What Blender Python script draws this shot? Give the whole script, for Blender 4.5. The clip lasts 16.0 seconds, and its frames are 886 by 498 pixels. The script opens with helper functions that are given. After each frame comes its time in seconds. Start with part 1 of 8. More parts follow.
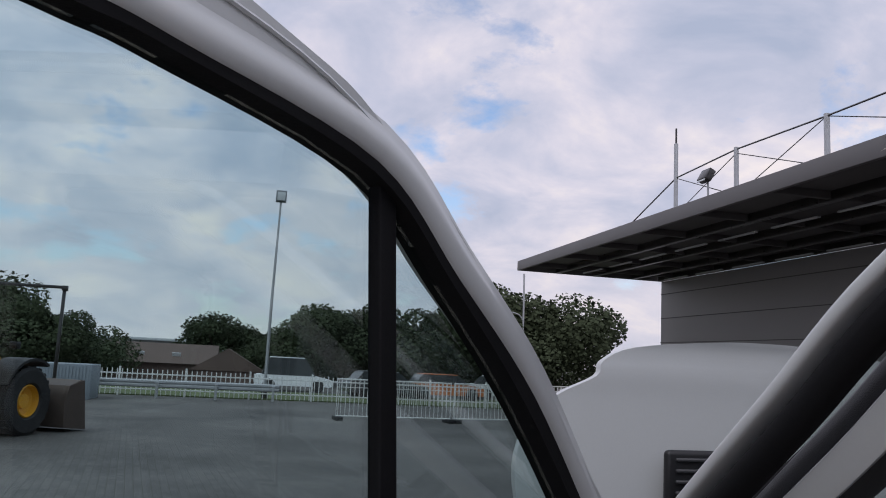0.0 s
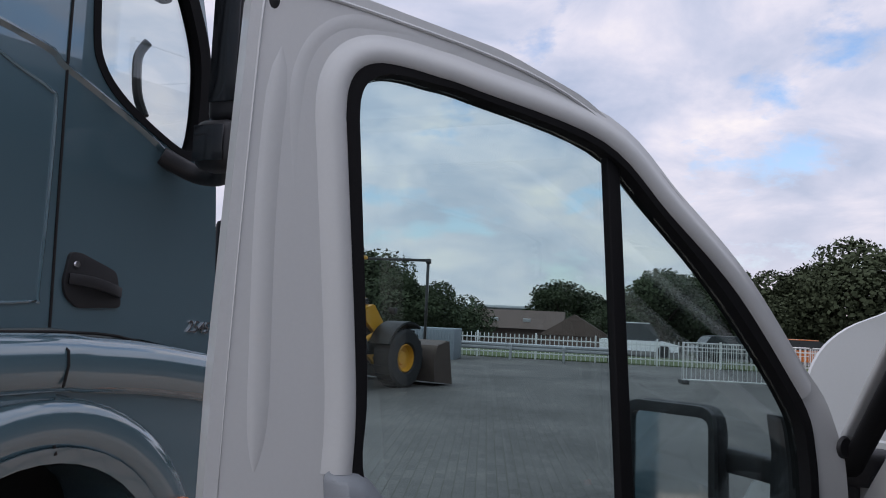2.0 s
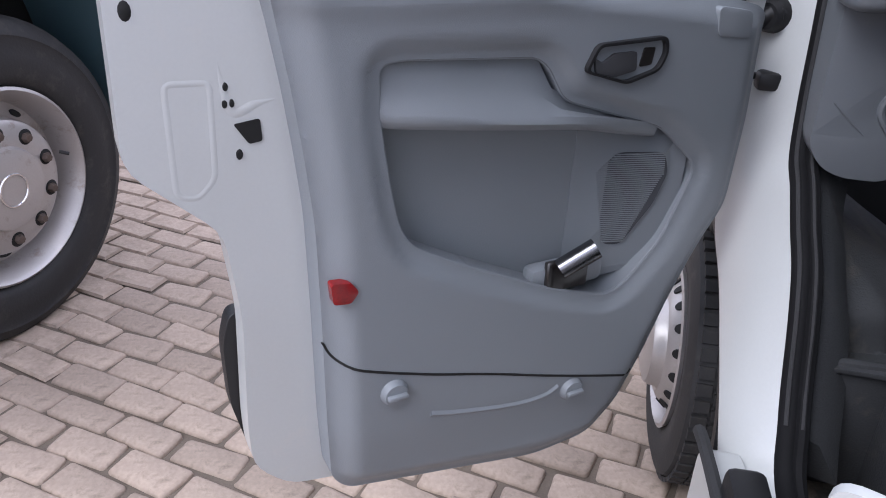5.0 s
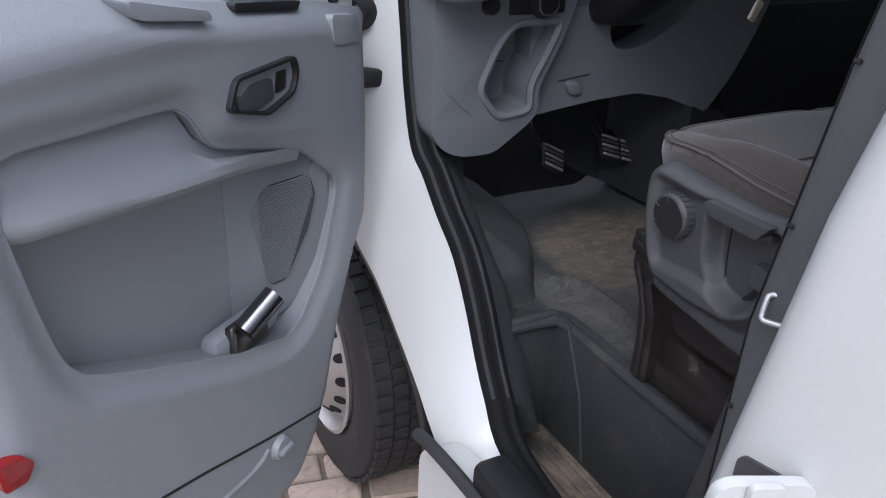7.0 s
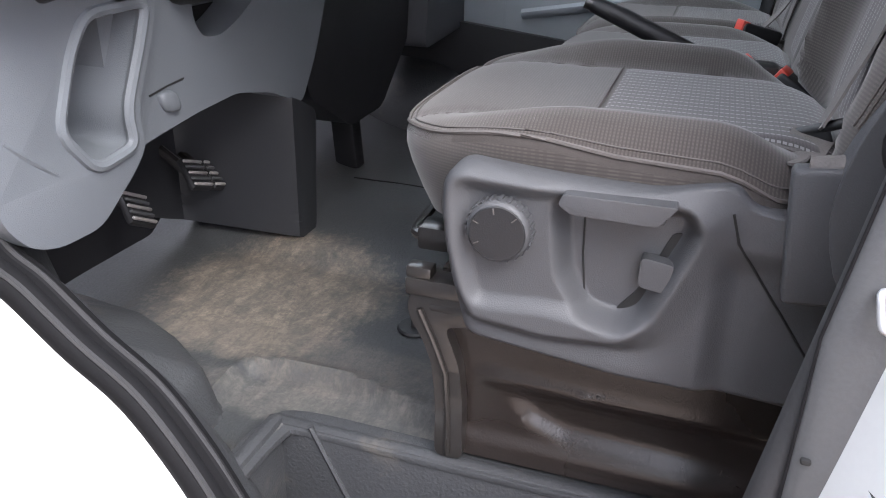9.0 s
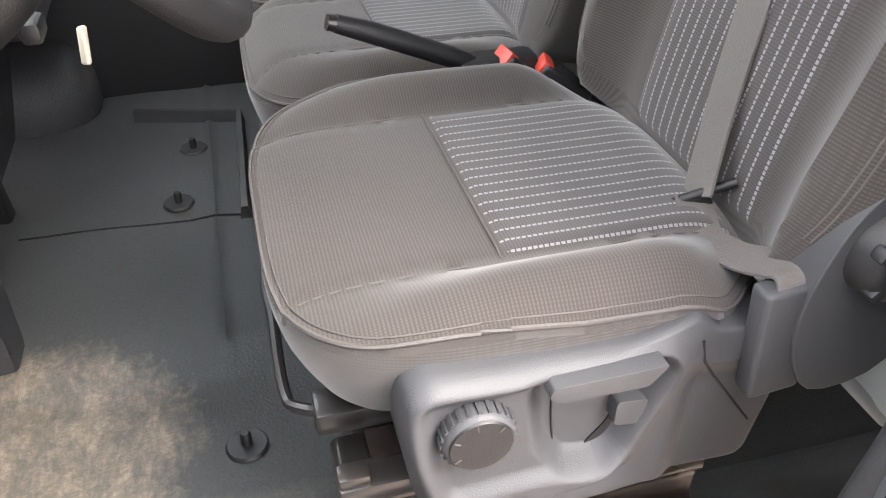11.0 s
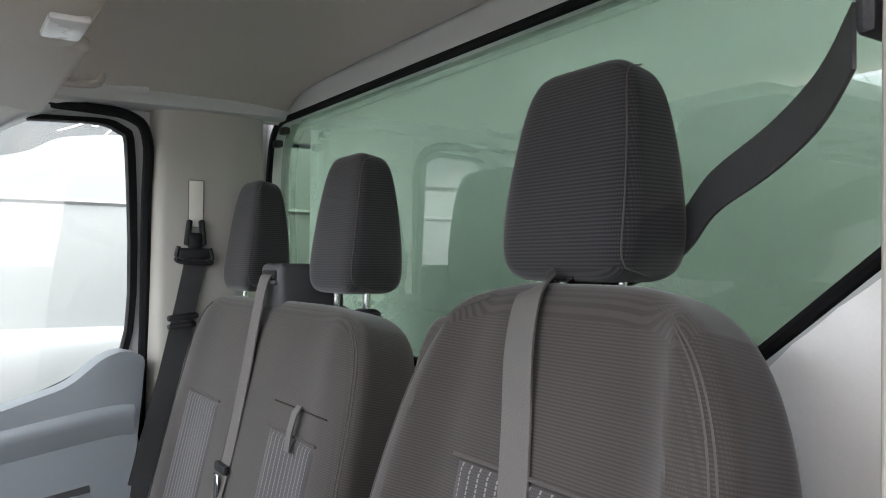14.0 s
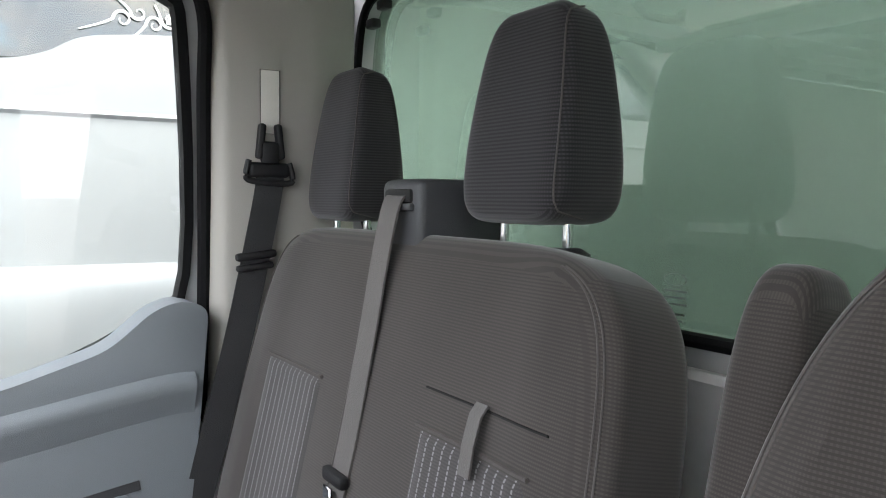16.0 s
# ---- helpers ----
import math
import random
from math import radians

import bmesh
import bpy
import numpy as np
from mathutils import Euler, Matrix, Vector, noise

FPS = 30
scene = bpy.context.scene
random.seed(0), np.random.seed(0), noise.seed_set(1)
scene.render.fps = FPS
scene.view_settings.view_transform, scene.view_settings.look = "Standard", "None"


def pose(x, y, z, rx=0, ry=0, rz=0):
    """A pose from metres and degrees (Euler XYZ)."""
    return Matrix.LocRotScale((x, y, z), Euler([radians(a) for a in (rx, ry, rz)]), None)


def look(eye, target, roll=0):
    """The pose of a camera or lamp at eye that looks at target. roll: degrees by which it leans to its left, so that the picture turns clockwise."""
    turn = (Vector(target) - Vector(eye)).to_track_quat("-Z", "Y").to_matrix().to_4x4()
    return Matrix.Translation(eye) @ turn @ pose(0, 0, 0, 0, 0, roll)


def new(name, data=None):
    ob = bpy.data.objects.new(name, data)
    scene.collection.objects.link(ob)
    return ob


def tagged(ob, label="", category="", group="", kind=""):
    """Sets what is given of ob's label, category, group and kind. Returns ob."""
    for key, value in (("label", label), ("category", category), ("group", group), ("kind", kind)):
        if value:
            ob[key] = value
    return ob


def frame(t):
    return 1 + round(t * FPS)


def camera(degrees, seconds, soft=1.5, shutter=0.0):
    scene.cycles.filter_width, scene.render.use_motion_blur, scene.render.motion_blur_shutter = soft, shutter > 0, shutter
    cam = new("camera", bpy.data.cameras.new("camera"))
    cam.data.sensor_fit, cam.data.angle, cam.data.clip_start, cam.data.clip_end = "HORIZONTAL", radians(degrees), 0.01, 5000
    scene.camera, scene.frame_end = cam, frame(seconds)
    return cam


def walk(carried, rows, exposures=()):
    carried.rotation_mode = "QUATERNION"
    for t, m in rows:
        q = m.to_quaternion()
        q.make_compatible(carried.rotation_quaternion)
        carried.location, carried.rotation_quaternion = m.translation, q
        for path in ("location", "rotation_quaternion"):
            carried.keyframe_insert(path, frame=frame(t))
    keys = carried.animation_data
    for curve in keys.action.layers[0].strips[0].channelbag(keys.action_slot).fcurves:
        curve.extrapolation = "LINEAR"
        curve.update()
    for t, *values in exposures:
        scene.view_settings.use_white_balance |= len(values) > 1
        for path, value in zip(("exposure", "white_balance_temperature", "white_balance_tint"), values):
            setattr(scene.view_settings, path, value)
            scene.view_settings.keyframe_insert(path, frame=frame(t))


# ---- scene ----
cam = camera(58.5, 16.0, 1.0)
PATH = [
    (0, (-1.505, -1.12, 1.803), (-1.058, 0.808, 2.087), 2.9),
    (0.5, (-1.441, -1.272, 1.789), (-1.369, 0.706, 2.075), 3.2),
    (1, (-1.42, -1.414, 1.791), (-1.695, 0.544, 2.091), 2.9),
    (1.5, (-1.445, -1.539, 1.779), (-1.806, 0.405, 2.079), 2.6),
    (2, (-1.405, -1.598, 1.719), (-1.796, 0.357, 1.88), 2.6),
    (2.5, (-1.326, -1.64, 1.637), (-1.727, 0.319, 1.601), 2.8),
    (3, (-1.296, -1.624, 1.535), (-1.702, 0.32, 1.295), 2.7),
    (3.5, (-1.269, -1.615, 1.471), (-1.671, 0.291, 1.018), 2.9),
    (3.7, (-1.271, -1.611, 1.47), (-1.659, 0.266, 0.899), 3.6),
    (5.8, (-1.348, -1.621, 1.48), (-1.329, 0.155, 0.562), 2.2),
    (6, (-1.369, -1.584, 1.487), (-1.19, 0.184, 0.569), 2.5),
    (6.5, (-1.456, -1.498, 1.499), (-0.918, 0.199, 0.586), 2.7),
    (7, (-1.503, -1.419, 1.501), (-0.634, 0.141, 0.601), 2.8),
    (7.5, (-1.466, -1.311, 1.471), (-0.308, 0.053, 0.575), 2.6),
    (8, (-1.387, -1.113, 1.395), (0.028, 0.018, 0.548), 2.9),
    (8.5, (-1.382, -0.958, 1.345), (0.217, -0.101, 0.503), 2.2),
    (9, (-1.421, -0.852, 1.366), (0.306, -0.294, 0.525), 1.4),
    (9.2, (-1.417, -0.811, 1.366), (0.347, -0.379, 0.527), 1.2),
    (11.3, (-1.12, -0.53, 1.606), (0.384, -1.038, 0.39), 0.0),
    (11.5, (-1.117, -0.537, 1.617), (0.369, -1.088, 0.396), -0.6),
    (12, (-1.11, -0.56, 1.633), (0.348, -1.33, 0.501), -0.8),
    (12.5, (-1.119, -0.559, 1.654), (0.448, -1.492, 0.833), 0.1),
    (13, (-1.126, -0.553, 1.663), (0.533, -1.579, 1.222), 0.2),
    (13.5, (-1.14, -0.53, 1.678), (0.537, -1.619, 1.648), 0.3),
    (14, (-1.092, -0.572, 1.706), (0.581, -1.668, 1.753), 0.4),
    (14.5, (-0.888, -0.629, 1.706), (0.785, -1.723, 1.754), -0.3),
    (15, (-0.678, -0.677, 1.685), (0.998, -1.765, 1.763), -0.3),
    (15.5, (-0.572, -0.666, 1.7), (1.116, -1.736, 1.771), 0.0),
    (16, (-0.542, -0.636, 1.684), (1.156, -1.685, 1.563), 0.6),
]
EXPOSURES = [(0, -0.05, 6150, 11), (0.5, -0.15, 6200, 11), (1.0, -0.2, 6300, 11), (1.5, -0.08, 6200, 11), (2, 0.10, 6050, 10), (3, 0.78, 6050, 12), (3.7, 1.25, 6000, 13), (5.8, 1.3, 5900, 11), (6.5, 1.35, 5900, 11), (7.4, 1.58, 6050, 10), (8.0, 2.05, 6050, 10), (8.5, 2.65, 6200, 10), (9.2, 3.1, 6400, 10), (11.3, 3.85, 7000, 9), (11.6, 3.78, 7000, 9), (12.0, 3.58, 7000, 9), (12.5, 3.5, 6950, 9), (13.2, 3.55, 6850, 7), (13.6, 3.38, 6800, 8), (15, 3.4, 6750, 8), (16, 3.38, 6750, 8)]
walk(cam, [(t, look(eye, target, roll)) for t, eye, target, roll in PATH], EXPOSURES)

# ---- world and light ----
SUN_AZ, SUN_EL = 222.0, 48.0
world = bpy.data.worlds.new("world")
scene.world = world
world.use_nodes = True
wn, wl = world.node_tree.nodes, world.node_tree.links
wn.clear()


def wnode(kind, **props):
    node = wn.new(kind)
    for key, value in props.items():
        if key == "operation":
            node.operation = value
        elif key == "blend":
            node.data_type, node.blend_type = "RGBA", value
    return node


sky = wn.new("ShaderNodeTexSky")
sky.sky_type, sky.sun_disc = "NISHITA", False
sky.sun_elevation, sky.sun_rotation = radians(SUN_EL), radians(SUN_AZ)
sky.air_density, sky.dust_density, sky.ozone_density = 1.0, 1.5, 2.0
tc = wn.new("ShaderNodeTexCoord")
sep = wn.new("ShaderNodeSeparateXYZ")
wl.new(tc.outputs["Generated"], sep.inputs[0])
# cloud layer: the direction projected on a flat deck overhead
zc = wnode("ShaderNodeMath", operation="MAXIMUM")
wl.new(sep.outputs[2], zc.inputs[0])
zc.inputs[1].default_value = 0.0
zo = wnode("ShaderNodeMath", operation="ADD")
wl.new(zc.outputs[0], zo.inputs[0])
zo.inputs[1].default_value = 0.34
dx = wnode("ShaderNodeMath", operation="DIVIDE")
dy = wnode("ShaderNodeMath", operation="DIVIDE")
for d, k in ((dx, 0), (dy, 1)):
    wl.new(sep.outputs[k], d.inputs[0])
    wl.new(zo.outputs[0], d.inputs[1])
deck = wn.new("ShaderNodeCombineXYZ")
wl.new(dx.outputs[0], deck.inputs[0])
wl.new(dy.outputs[0], deck.inputs[1])


def wnoise(scale, detail, rough, dist=0.0):
    n = wn.new("ShaderNodeTexNoise")
    n.inputs["Scale"].default_value, n.inputs["Detail"].default_value = scale, detail
    n.inputs["Roughness"].default_value, n.inputs["Distortion"].default_value = rough, dist
    wl.new(deck.outputs[0], n.inputs["Vector"])
    return n


def wramp(src, stops):
    r = wn.new("ShaderNodeValToRGB")
    e = r.color_ramp.elements
    while len(e) < len(stops):
        e.new(0.5)
    for el, (p, c) in zip(e, stops):
        el.position, el.color = p, (*c, 1)
    wl.new(src, r.inputs[0])
    return r


cover = wramp(wnoise(2.1, 10, 0.60, 0.1).outputs["Fac"], [(0.37, (0.15, 0.15, 0.15)), (0.45, (1, 1, 1))])
tone = wramp(wnoise(3.4, 10, 0.55, 0.35).outputs["Fac"],
             [(0.30, (4.6, 5.0, 6.2)), (0.45, (6.1, 6.1, 7.1)), (0.56, (7.7, 7.2, 7.8)), (0.68, (9.8, 8.7, 8.3))])
mixc = wnode("ShaderNodeMix", blend="MIX")
wl.new(cover.outputs[0], mixc.inputs[0])
lit = wnode("ShaderNodeMix", blend="MULTIPLY")
lit.inputs[0].default_value = 1.0
wl.new(sky.outputs[0], lit.inputs[6])
lit.inputs[7].default_value = (1.75, 1.75, 1.75, 1)
wl.new(lit.outputs[2], mixc.inputs[6])
wl.new(tone.outputs[0], mixc.inputs[7])
# pale band low over the horizon
low = wramp(sep.outputs[2], [(0.0, (1, 1, 1)), (0.22, (0, 0, 0))])
mixl = wnode("ShaderNodeMix", blend="MIX")
lowf = wnode("ShaderNodeMath", operation="MULTIPLY")
wl.new(low.outputs[0], lowf.inputs[0])
lowf.inputs[1].default_value = 0.6
wl.new(lowf.outputs[0], mixl.inputs[0])
wl.new(mixc.outputs[2], mixl.inputs[6])
mixl.inputs[7].default_value = (7.6, 7.0, 7.2, 1)
# an overcast sky is brightest overhead
high = wn.new("ShaderNodeMapRange")
high.inputs["From Min"].default_value, high.inputs["From Max"].default_value = 0.42, 1.0
high.inputs["To Min"].default_value, high.inputs["To Max"].default_value = 1.0, 1.45
wl.new(sep.outputs[2], high.inputs["Value"])
mixh = wnode("ShaderNodeMix", blend="MULTIPLY")
mixh.inputs[0].default_value = 1.0
wl.new(mixl.outputs[2], mixh.inputs[6])
wl.new(high.outputs[0], mixh.inputs[7])
bg = wn.new("ShaderNodeBackground")
bg.inputs[1].default_value = 0.10
wl.new(mixh.outputs[2], bg.inputs[0])
out = wn.new("ShaderNodeOutputWorld")
wl.new(bg.outputs[0], out.inputs[0])

sun = new("sun", bpy.data.lights.new("sun", "SUN"))
sun.data.energy, sun.data.angle, sun.data.color = 1.0, radians(34), (1.0, 0.96, 0.92)
sun.matrix_world = look((math.sin(radians(SUN_AZ)) * 30, math.cos(radians(SUN_AZ)) * 30, 30 * math.tan(radians(SUN_EL))), (0, 0, 0))


# ---- materials ----
def mat(name, color, rough=0.6, metal=0.0, var=0.12, scale=6.0, fine=180.0, bump=0.08, coat=0.0, dirt=None, dirt_amount=0.0, spec=0.5):
    """A painted, moulded or worn surface: two scales of colour variation, roughness variation and a fine bump."""
    m = bpy.data.materials.new(name)
    m.use_nodes = True
    nt = m.node_tree
    b = nt.nodes["Principled BSDF"]
    tcn = nt.nodes.new("ShaderNodeTexCoord")
    big, small = nt.nodes.new("ShaderNodeTexNoise"), nt.nodes.new("ShaderNodeTexNoise")
    for n, sc, de in ((big, scale, 5), (small, fine, 3)):
        n.inputs["Scale"].default_value, n.inputs["Detail"].default_value = sc, de
        nt.links.new(tcn.outputs["Object"], n.inputs["Vector"])
    mx = nt.nodes.new("ShaderNodeMix")
    mx.data_type, mx.blend_type = "RGBA", "MIX"
    mx.inputs[6].default_value = (*[c * (1 - var) for c in color], 1)
    mx.inputs[7].default_value = (*[min(1, c * (1 + var)) for c in color], 1)
    nt.links.new(big.outputs["Fac"], mx.inputs[0])
    col = mx.outputs[2]
    mx2 = nt.nodes.new("ShaderNodeMix")
    mx2.data_type, mx2.blend_type = "RGBA", "MULTIPLY"
    mx2.inputs[0].default_value = 1.0
    rp = nt.nodes.new("ShaderNodeValToRGB")
    rp.color_ramp.elements[0].position, rp.color_ramp.elements[0].color = 0.3, (1 - var * 0.6,) * 3 + (1,)
    rp.color_ramp.elements[1].position, rp.color_ramp.elements[1].color = 0.7, (1, 1, 1, 1)
    nt.links.new(small.outputs["Fac"], rp.inputs[0])
    nt.links.new(col, mx2.inputs[6])
    nt.links.new(rp.outputs[0], mx2.inputs[7])
    col = mx2.outputs[2]
    if dirt:
        dn = nt.nodes.new("ShaderNodeTexNoise")
        dn.inputs["Scale"].default_value, dn.inputs["Detail"].default_value, dn.inputs["Roughness"].default_value = scale * 1.7, 8, 0.7
        nt.links.new(tcn.outputs["Object"], dn.inputs["Vector"])
        dr = nt.nodes.new("ShaderNodeValToRGB")
        dr.color_ramp.elements[0].position, dr.color_ramp.elements[1].position = 0.62 - dirt_amount * 0.4, 0.85 - dirt_amount * 0.4
        nt.links.new(dn.outputs["Fac"], dr.inputs[0])
        mx3 = nt.nodes.new("ShaderNodeMix")
        mx3.data_type = "RGBA"
        mx3.inputs[7].default_value = (*dirt, 1)
        nt.links.new(dr.outputs[0], mx3.inputs[0])
        nt.links.new(col, mx3.inputs[6])
        col = mx3.outputs[2]
    nt.links.new(col, b.inputs["Base Color"])
    mr = nt.nodes.new("ShaderNodeMapRange")
    mr.inputs["To Min"].default_value, mr.inputs["To Max"].default_value = max(0, rough - 0.08), min(1, rough + 0.08)
    nt.links.new(big.outputs["Fac"], mr.inputs["Value"])
    nt.links.new(mr.outputs[0], b.inputs["Roughness"])
    b.inputs["Metallic"].default_value = metal
    b.inputs["Specular IOR Level"].default_value = spec
    b.inputs["Coat Weight"].default_value = coat
    b.inputs["Coat Roughness"].default_value = 0.05
    if bump:
        bp = nt.nodes.new("ShaderNodeBump")
        bp.inputs["Strength"].default_value, bp.inputs["Distance"].default_value = bump, 0.002
        nt.links.new(small.outputs["Fac"], bp.inputs["Height"])
        nt.links.new(bp.outputs[0], b.inputs["Normal"])
    return m


def glass(name, tint, gloss=0.06, rough=0.0, most=0.5):
    """A pane: tinted see-through with a mirror-like sheen."""
    m = bpy.data.materials.new(name)
    m.use_nodes = True
    nt = m.node_tree
    nt.nodes.clear()
    o = nt.nodes.new("ShaderNodeOutputMaterial")
    tr, gl, mx = nt.nodes.new("ShaderNodeBsdfTransparent"), nt.nodes.new("ShaderNodeBsdfGlossy"), nt.nodes.new("ShaderNodeMixShader")
    tr.inputs[0].default_value = (*tint, 1)
    gl.inputs["Roughness"].default_value = rough
    lw = nt.nodes.new("ShaderNodeLayerWeight")
    lw.inputs[0].default_value = 0.25
    mr = nt.nodes.new("ShaderNodeMapRange")
    mr.inputs["To Min"].default_value, mr.inputs["To Max"].default_value = gloss, most
    nt.links.new(lw.outputs["Facing"], mr.inputs["Value"])
    pw = nt.nodes.new("ShaderNodeMath")
    pw.operation = "POWER"
    pw.inputs[1].default_value = 1.6
    nt.links.new(mr.outputs[0], pw.inputs[0])
    mx.inputs[0].default_value = gloss
    nt.links.new(mr.outputs[0], mx.inputs[0])
    nt.links.new(tr.outputs[0], mx.inputs[1])
    nt.links.new(gl.outputs[0], mx.inputs[2])
    nt.links.new(mx.outputs[0], o.inputs[0])
    return m


def fabric(name, base, stripe=None, pitch=0.02, rib=0.0034, lift_by=1.4):
    """Woven seat cloth: fine ribs, and for inserts rows of light dashed stitches."""
    m = bpy.data.materials.new(name)
    m.use_nodes = True
    nt = m.node_tree
    b = nt.nodes["Principled BSDF"]
    tcn, sp = nt.nodes.new("ShaderNodeTexCoord"), nt.nodes.new("ShaderNodeSeparateXYZ")
    nt.links.new(tcn.outputs["UV"], sp.inputs[0])

    def frac(src, step):
        d = nt.nodes.new("ShaderNodeMath")
        d.operation = "DIVIDE"
        nt.links.new(src, d.inputs[0])
        d.inputs[1].default_value = step
        f = nt.nodes.new("ShaderNodeMath")
        f.operation = "FRACT"
        nt.links.new(d.outputs[0], f.inputs[0])
        return f.outputs[0]

    def below(src, v):
        c = nt.nodes.new("ShaderNodeMath")
        c.operation = "LESS_THAN"
        nt.links.new(src, c.inputs[0])
        c.inputs[1].default_value = v
        return c.outputs[0]

    def mul(a, c):
        k = nt.nodes.new("ShaderNodeMath")
        k.operation = "MULTIPLY"
        nt.links.new(a, k.inputs[0])
        nt.links.new(c, k.inputs[1])
        return k.outputs[0]

    big = nt.nodes.new("ShaderNodeTexNoise")
    big.inputs["Scale"].default_value, big.inputs["Detail"].default_value = 7, 6
    nt.links.new(tcn.outputs["Object"], big.inputs["Vector"])
    mx = nt.nodes.new("ShaderNodeMix")
    mx.data_type = "RGBA"
    mx.inputs[6].default_value = (*[c * 0.75 for c in base], 1)
    mx.inputs[7].default_value = (*[c * 1.3 for c in base], 1)
    nt.links.new(big.outputs["Fac"], mx.inputs[0])
    col = mx.outputs[2]
    ribs = frac(sp.outputs[1], rib)
    thread = nt.nodes.new("ShaderNodeMath")
    thread.operation = "MULTIPLY_ADD"
    nt.links.new(below(frac(sp.outputs[0], rib * 0.8), 0.5), thread.inputs[0])
    thread.inputs[1].default_value, thread.inputs[2].default_value = 0.5, 0.5
    weave = mul(below(ribs, 0.5), thread.outputs[0])
    mw = nt.nodes.new("ShaderNodeMix")
    mw.data_type = "RGBA"
    nt.links.new(weave, mw.inputs[0])
    nt.links.new(col, mw.inputs[6])
    lift = nt.nodes.new("ShaderNodeMix")
    lift.data_type, lift.blend_type = "RGBA", "MULTIPLY"
    lift.inputs[0].default_value = 1
    nt.links.new(col, lift.inputs[6])
    lift.inputs[7].default_value = (lift_by, lift_by * 0.99, lift_by * 0.98, 1)
    nt.links.new(lift.outputs[2], mw.inputs[7])
    col = mw.outputs[2]
    if stripe:
        line = mul(below(frac(sp.outputs[0], pitch), 0.18), below(frac(sp.outputs[1], 0.0056), 0.72))
        ms = nt.nodes.new("ShaderNodeMix")
        ms.data_type = "RGBA"
        nt.links.new(line, ms.inputs[0])
        nt.links.new(col, ms.inputs[6])
        ms.inputs[7].default_value = (*stripe, 1)
        col = ms.outputs[2]
    nt.links.new(col, b.inputs["Base Color"])
    b.inputs["Roughness"].default_value = 0.9
    b.inputs["Specular IOR Level"].default_value = 0.2
    b.inputs["Sheen Weight"].default_value = 0.25
    bp = nt.nodes.new("ShaderNodeBump")
    bp.inputs["Strength"].default_value, bp.inputs["Distance"].default_value = 0.4, 0.001
    nt.links.new(ribs, bp.inputs["Height"])
    nt.links.new(bp.outputs[0], b.inputs["Normal"])
    return m


WHITE = mat("white_paint", (0.50, 0.514, 0.512), 0.32, var=0.04, scale=3, bump=0.01, coat=0.35, dirt=(0.55, 0.53, 0.5), dirt_amount=0.05)
# white paint greyed down to carry the shade of the gap beside the van
LORRY_SHADED = mat("shaded_white_lorry_paint", (0.255, 0.262, 0.262), 0.4, var=0.04, scale=1.5, bump=0.01, coat=0.2)
WHITE_DULL = mat("white_box_panel", (0.82, 0.83, 0.84), 0.5, var=0.05, scale=1.5, bump=0.02)
GREY = mat("grey_moulded_plastic", (0.206, 0.224, 0.243), 0.5, var=0.06, scale=4, fine=700, bump=0.25)
# panel grey darkened: the dimmer light on the dash is put into its colour
GREY_SHADED = mat("shaded_grey_dash_plastic", (0.116, 0.127, 0.140), 0.5, var=0.06, scale=4, fine=700, bump=0.25)
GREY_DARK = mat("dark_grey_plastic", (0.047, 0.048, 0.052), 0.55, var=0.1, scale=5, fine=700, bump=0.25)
BLACK = mat("black_plastic", (0.011, 0.011, 0.0125), 0.5, var=0.15, scale=8, fine=500, bump=0.2)
RUBBER = mat("black_rubber_seal", (0.008, 0.008, 0.009), 0.75, var=0.2, scale=9, fine=260, bump=0.15, spec=0.15)
PILLAR_RUBBER = mat("dark_grey_pillar_rubber", (0.075, 0.077, 0.080), 0.6, var=0.15, scale=9, fine=260, bump=0.15, spec=0.35)
SEAL_GREY = mat("grey_rubber_seal", (0.036, 0.036, 0.038), 0.75, var=0.25, scale=9, fine=260, bump=0.15, spec=0.3)
TYRE = mat("tyre_rubber", (0.020, 0.020, 0.021), 0.7, var=0.25, scale=7, fine=120, bump=0.3, dirt=(0.055, 0.05, 0.045), dirt_amount=0.2)
MAT_RUBBER = mat("rubber_floor_mat", (0.033, 0.0345, 0.0375), 0.6, var=0.3, scale=5, fine=220, bump=0.5, dirt=(0.095, 0.085, 0.072), dirt_amount=0.2)
WORN_LIT_RUBBER = mat("scuffed_lit_rubber_edge", (0.10, 0.098, 0.095), 0.7, var=0.5, scale=30, fine=200, bump=0.5, dirt=(0.04, 0.04, 0.042), dirt_amount=0.5)
GRILLE = mat("speaker_mesh_gap", (0.05, 0.054, 0.062), 0.7, var=0.1, scale=20, fine=500, bump=0.3)
MAT_DIRTY = mat("muddy_rubber_mat", (0.045, 0.043, 0.04), 0.8, var=0.3, scale=7, fine=140, bump=0.6, dirt=(0.20, 0.155, 0.115), dirt_amount=0.5)
CLOTH = fabric("dark_brown_grey_cloth", (0.0370, 0.0322, 0.0298), rib=0.0036, lift_by=1.6)
CLOTH_STRIPE = fabric("striped_cloth", (0.046, 0.042, 0.042), stripe=(0.20, 0.197, 0.20), pitch=0.0165, lift_by=1.4)
CLOTH_DARK = fabric("charcoal_headrest_cloth", (0.0160, 0.0153, 0.0167), rib=0.0044, lift_by=2.7)
STITCH = mat("seam_thread", (0.085, 0.076, 0.072), 0.8, var=0.3, fine=400, bump=0.3)
HEADLINER = mat("beige_headliner", (0.84, 0.80, 0.74), 0.9, var=0.06, scale=3, fine=420, bump=0.3)
PILLAR_TRIM = mat("pale_beige_trim", (0.41, 0.388, 0.352), 0.6, var=0.05, scale=4, fine=600, bump=0.15)
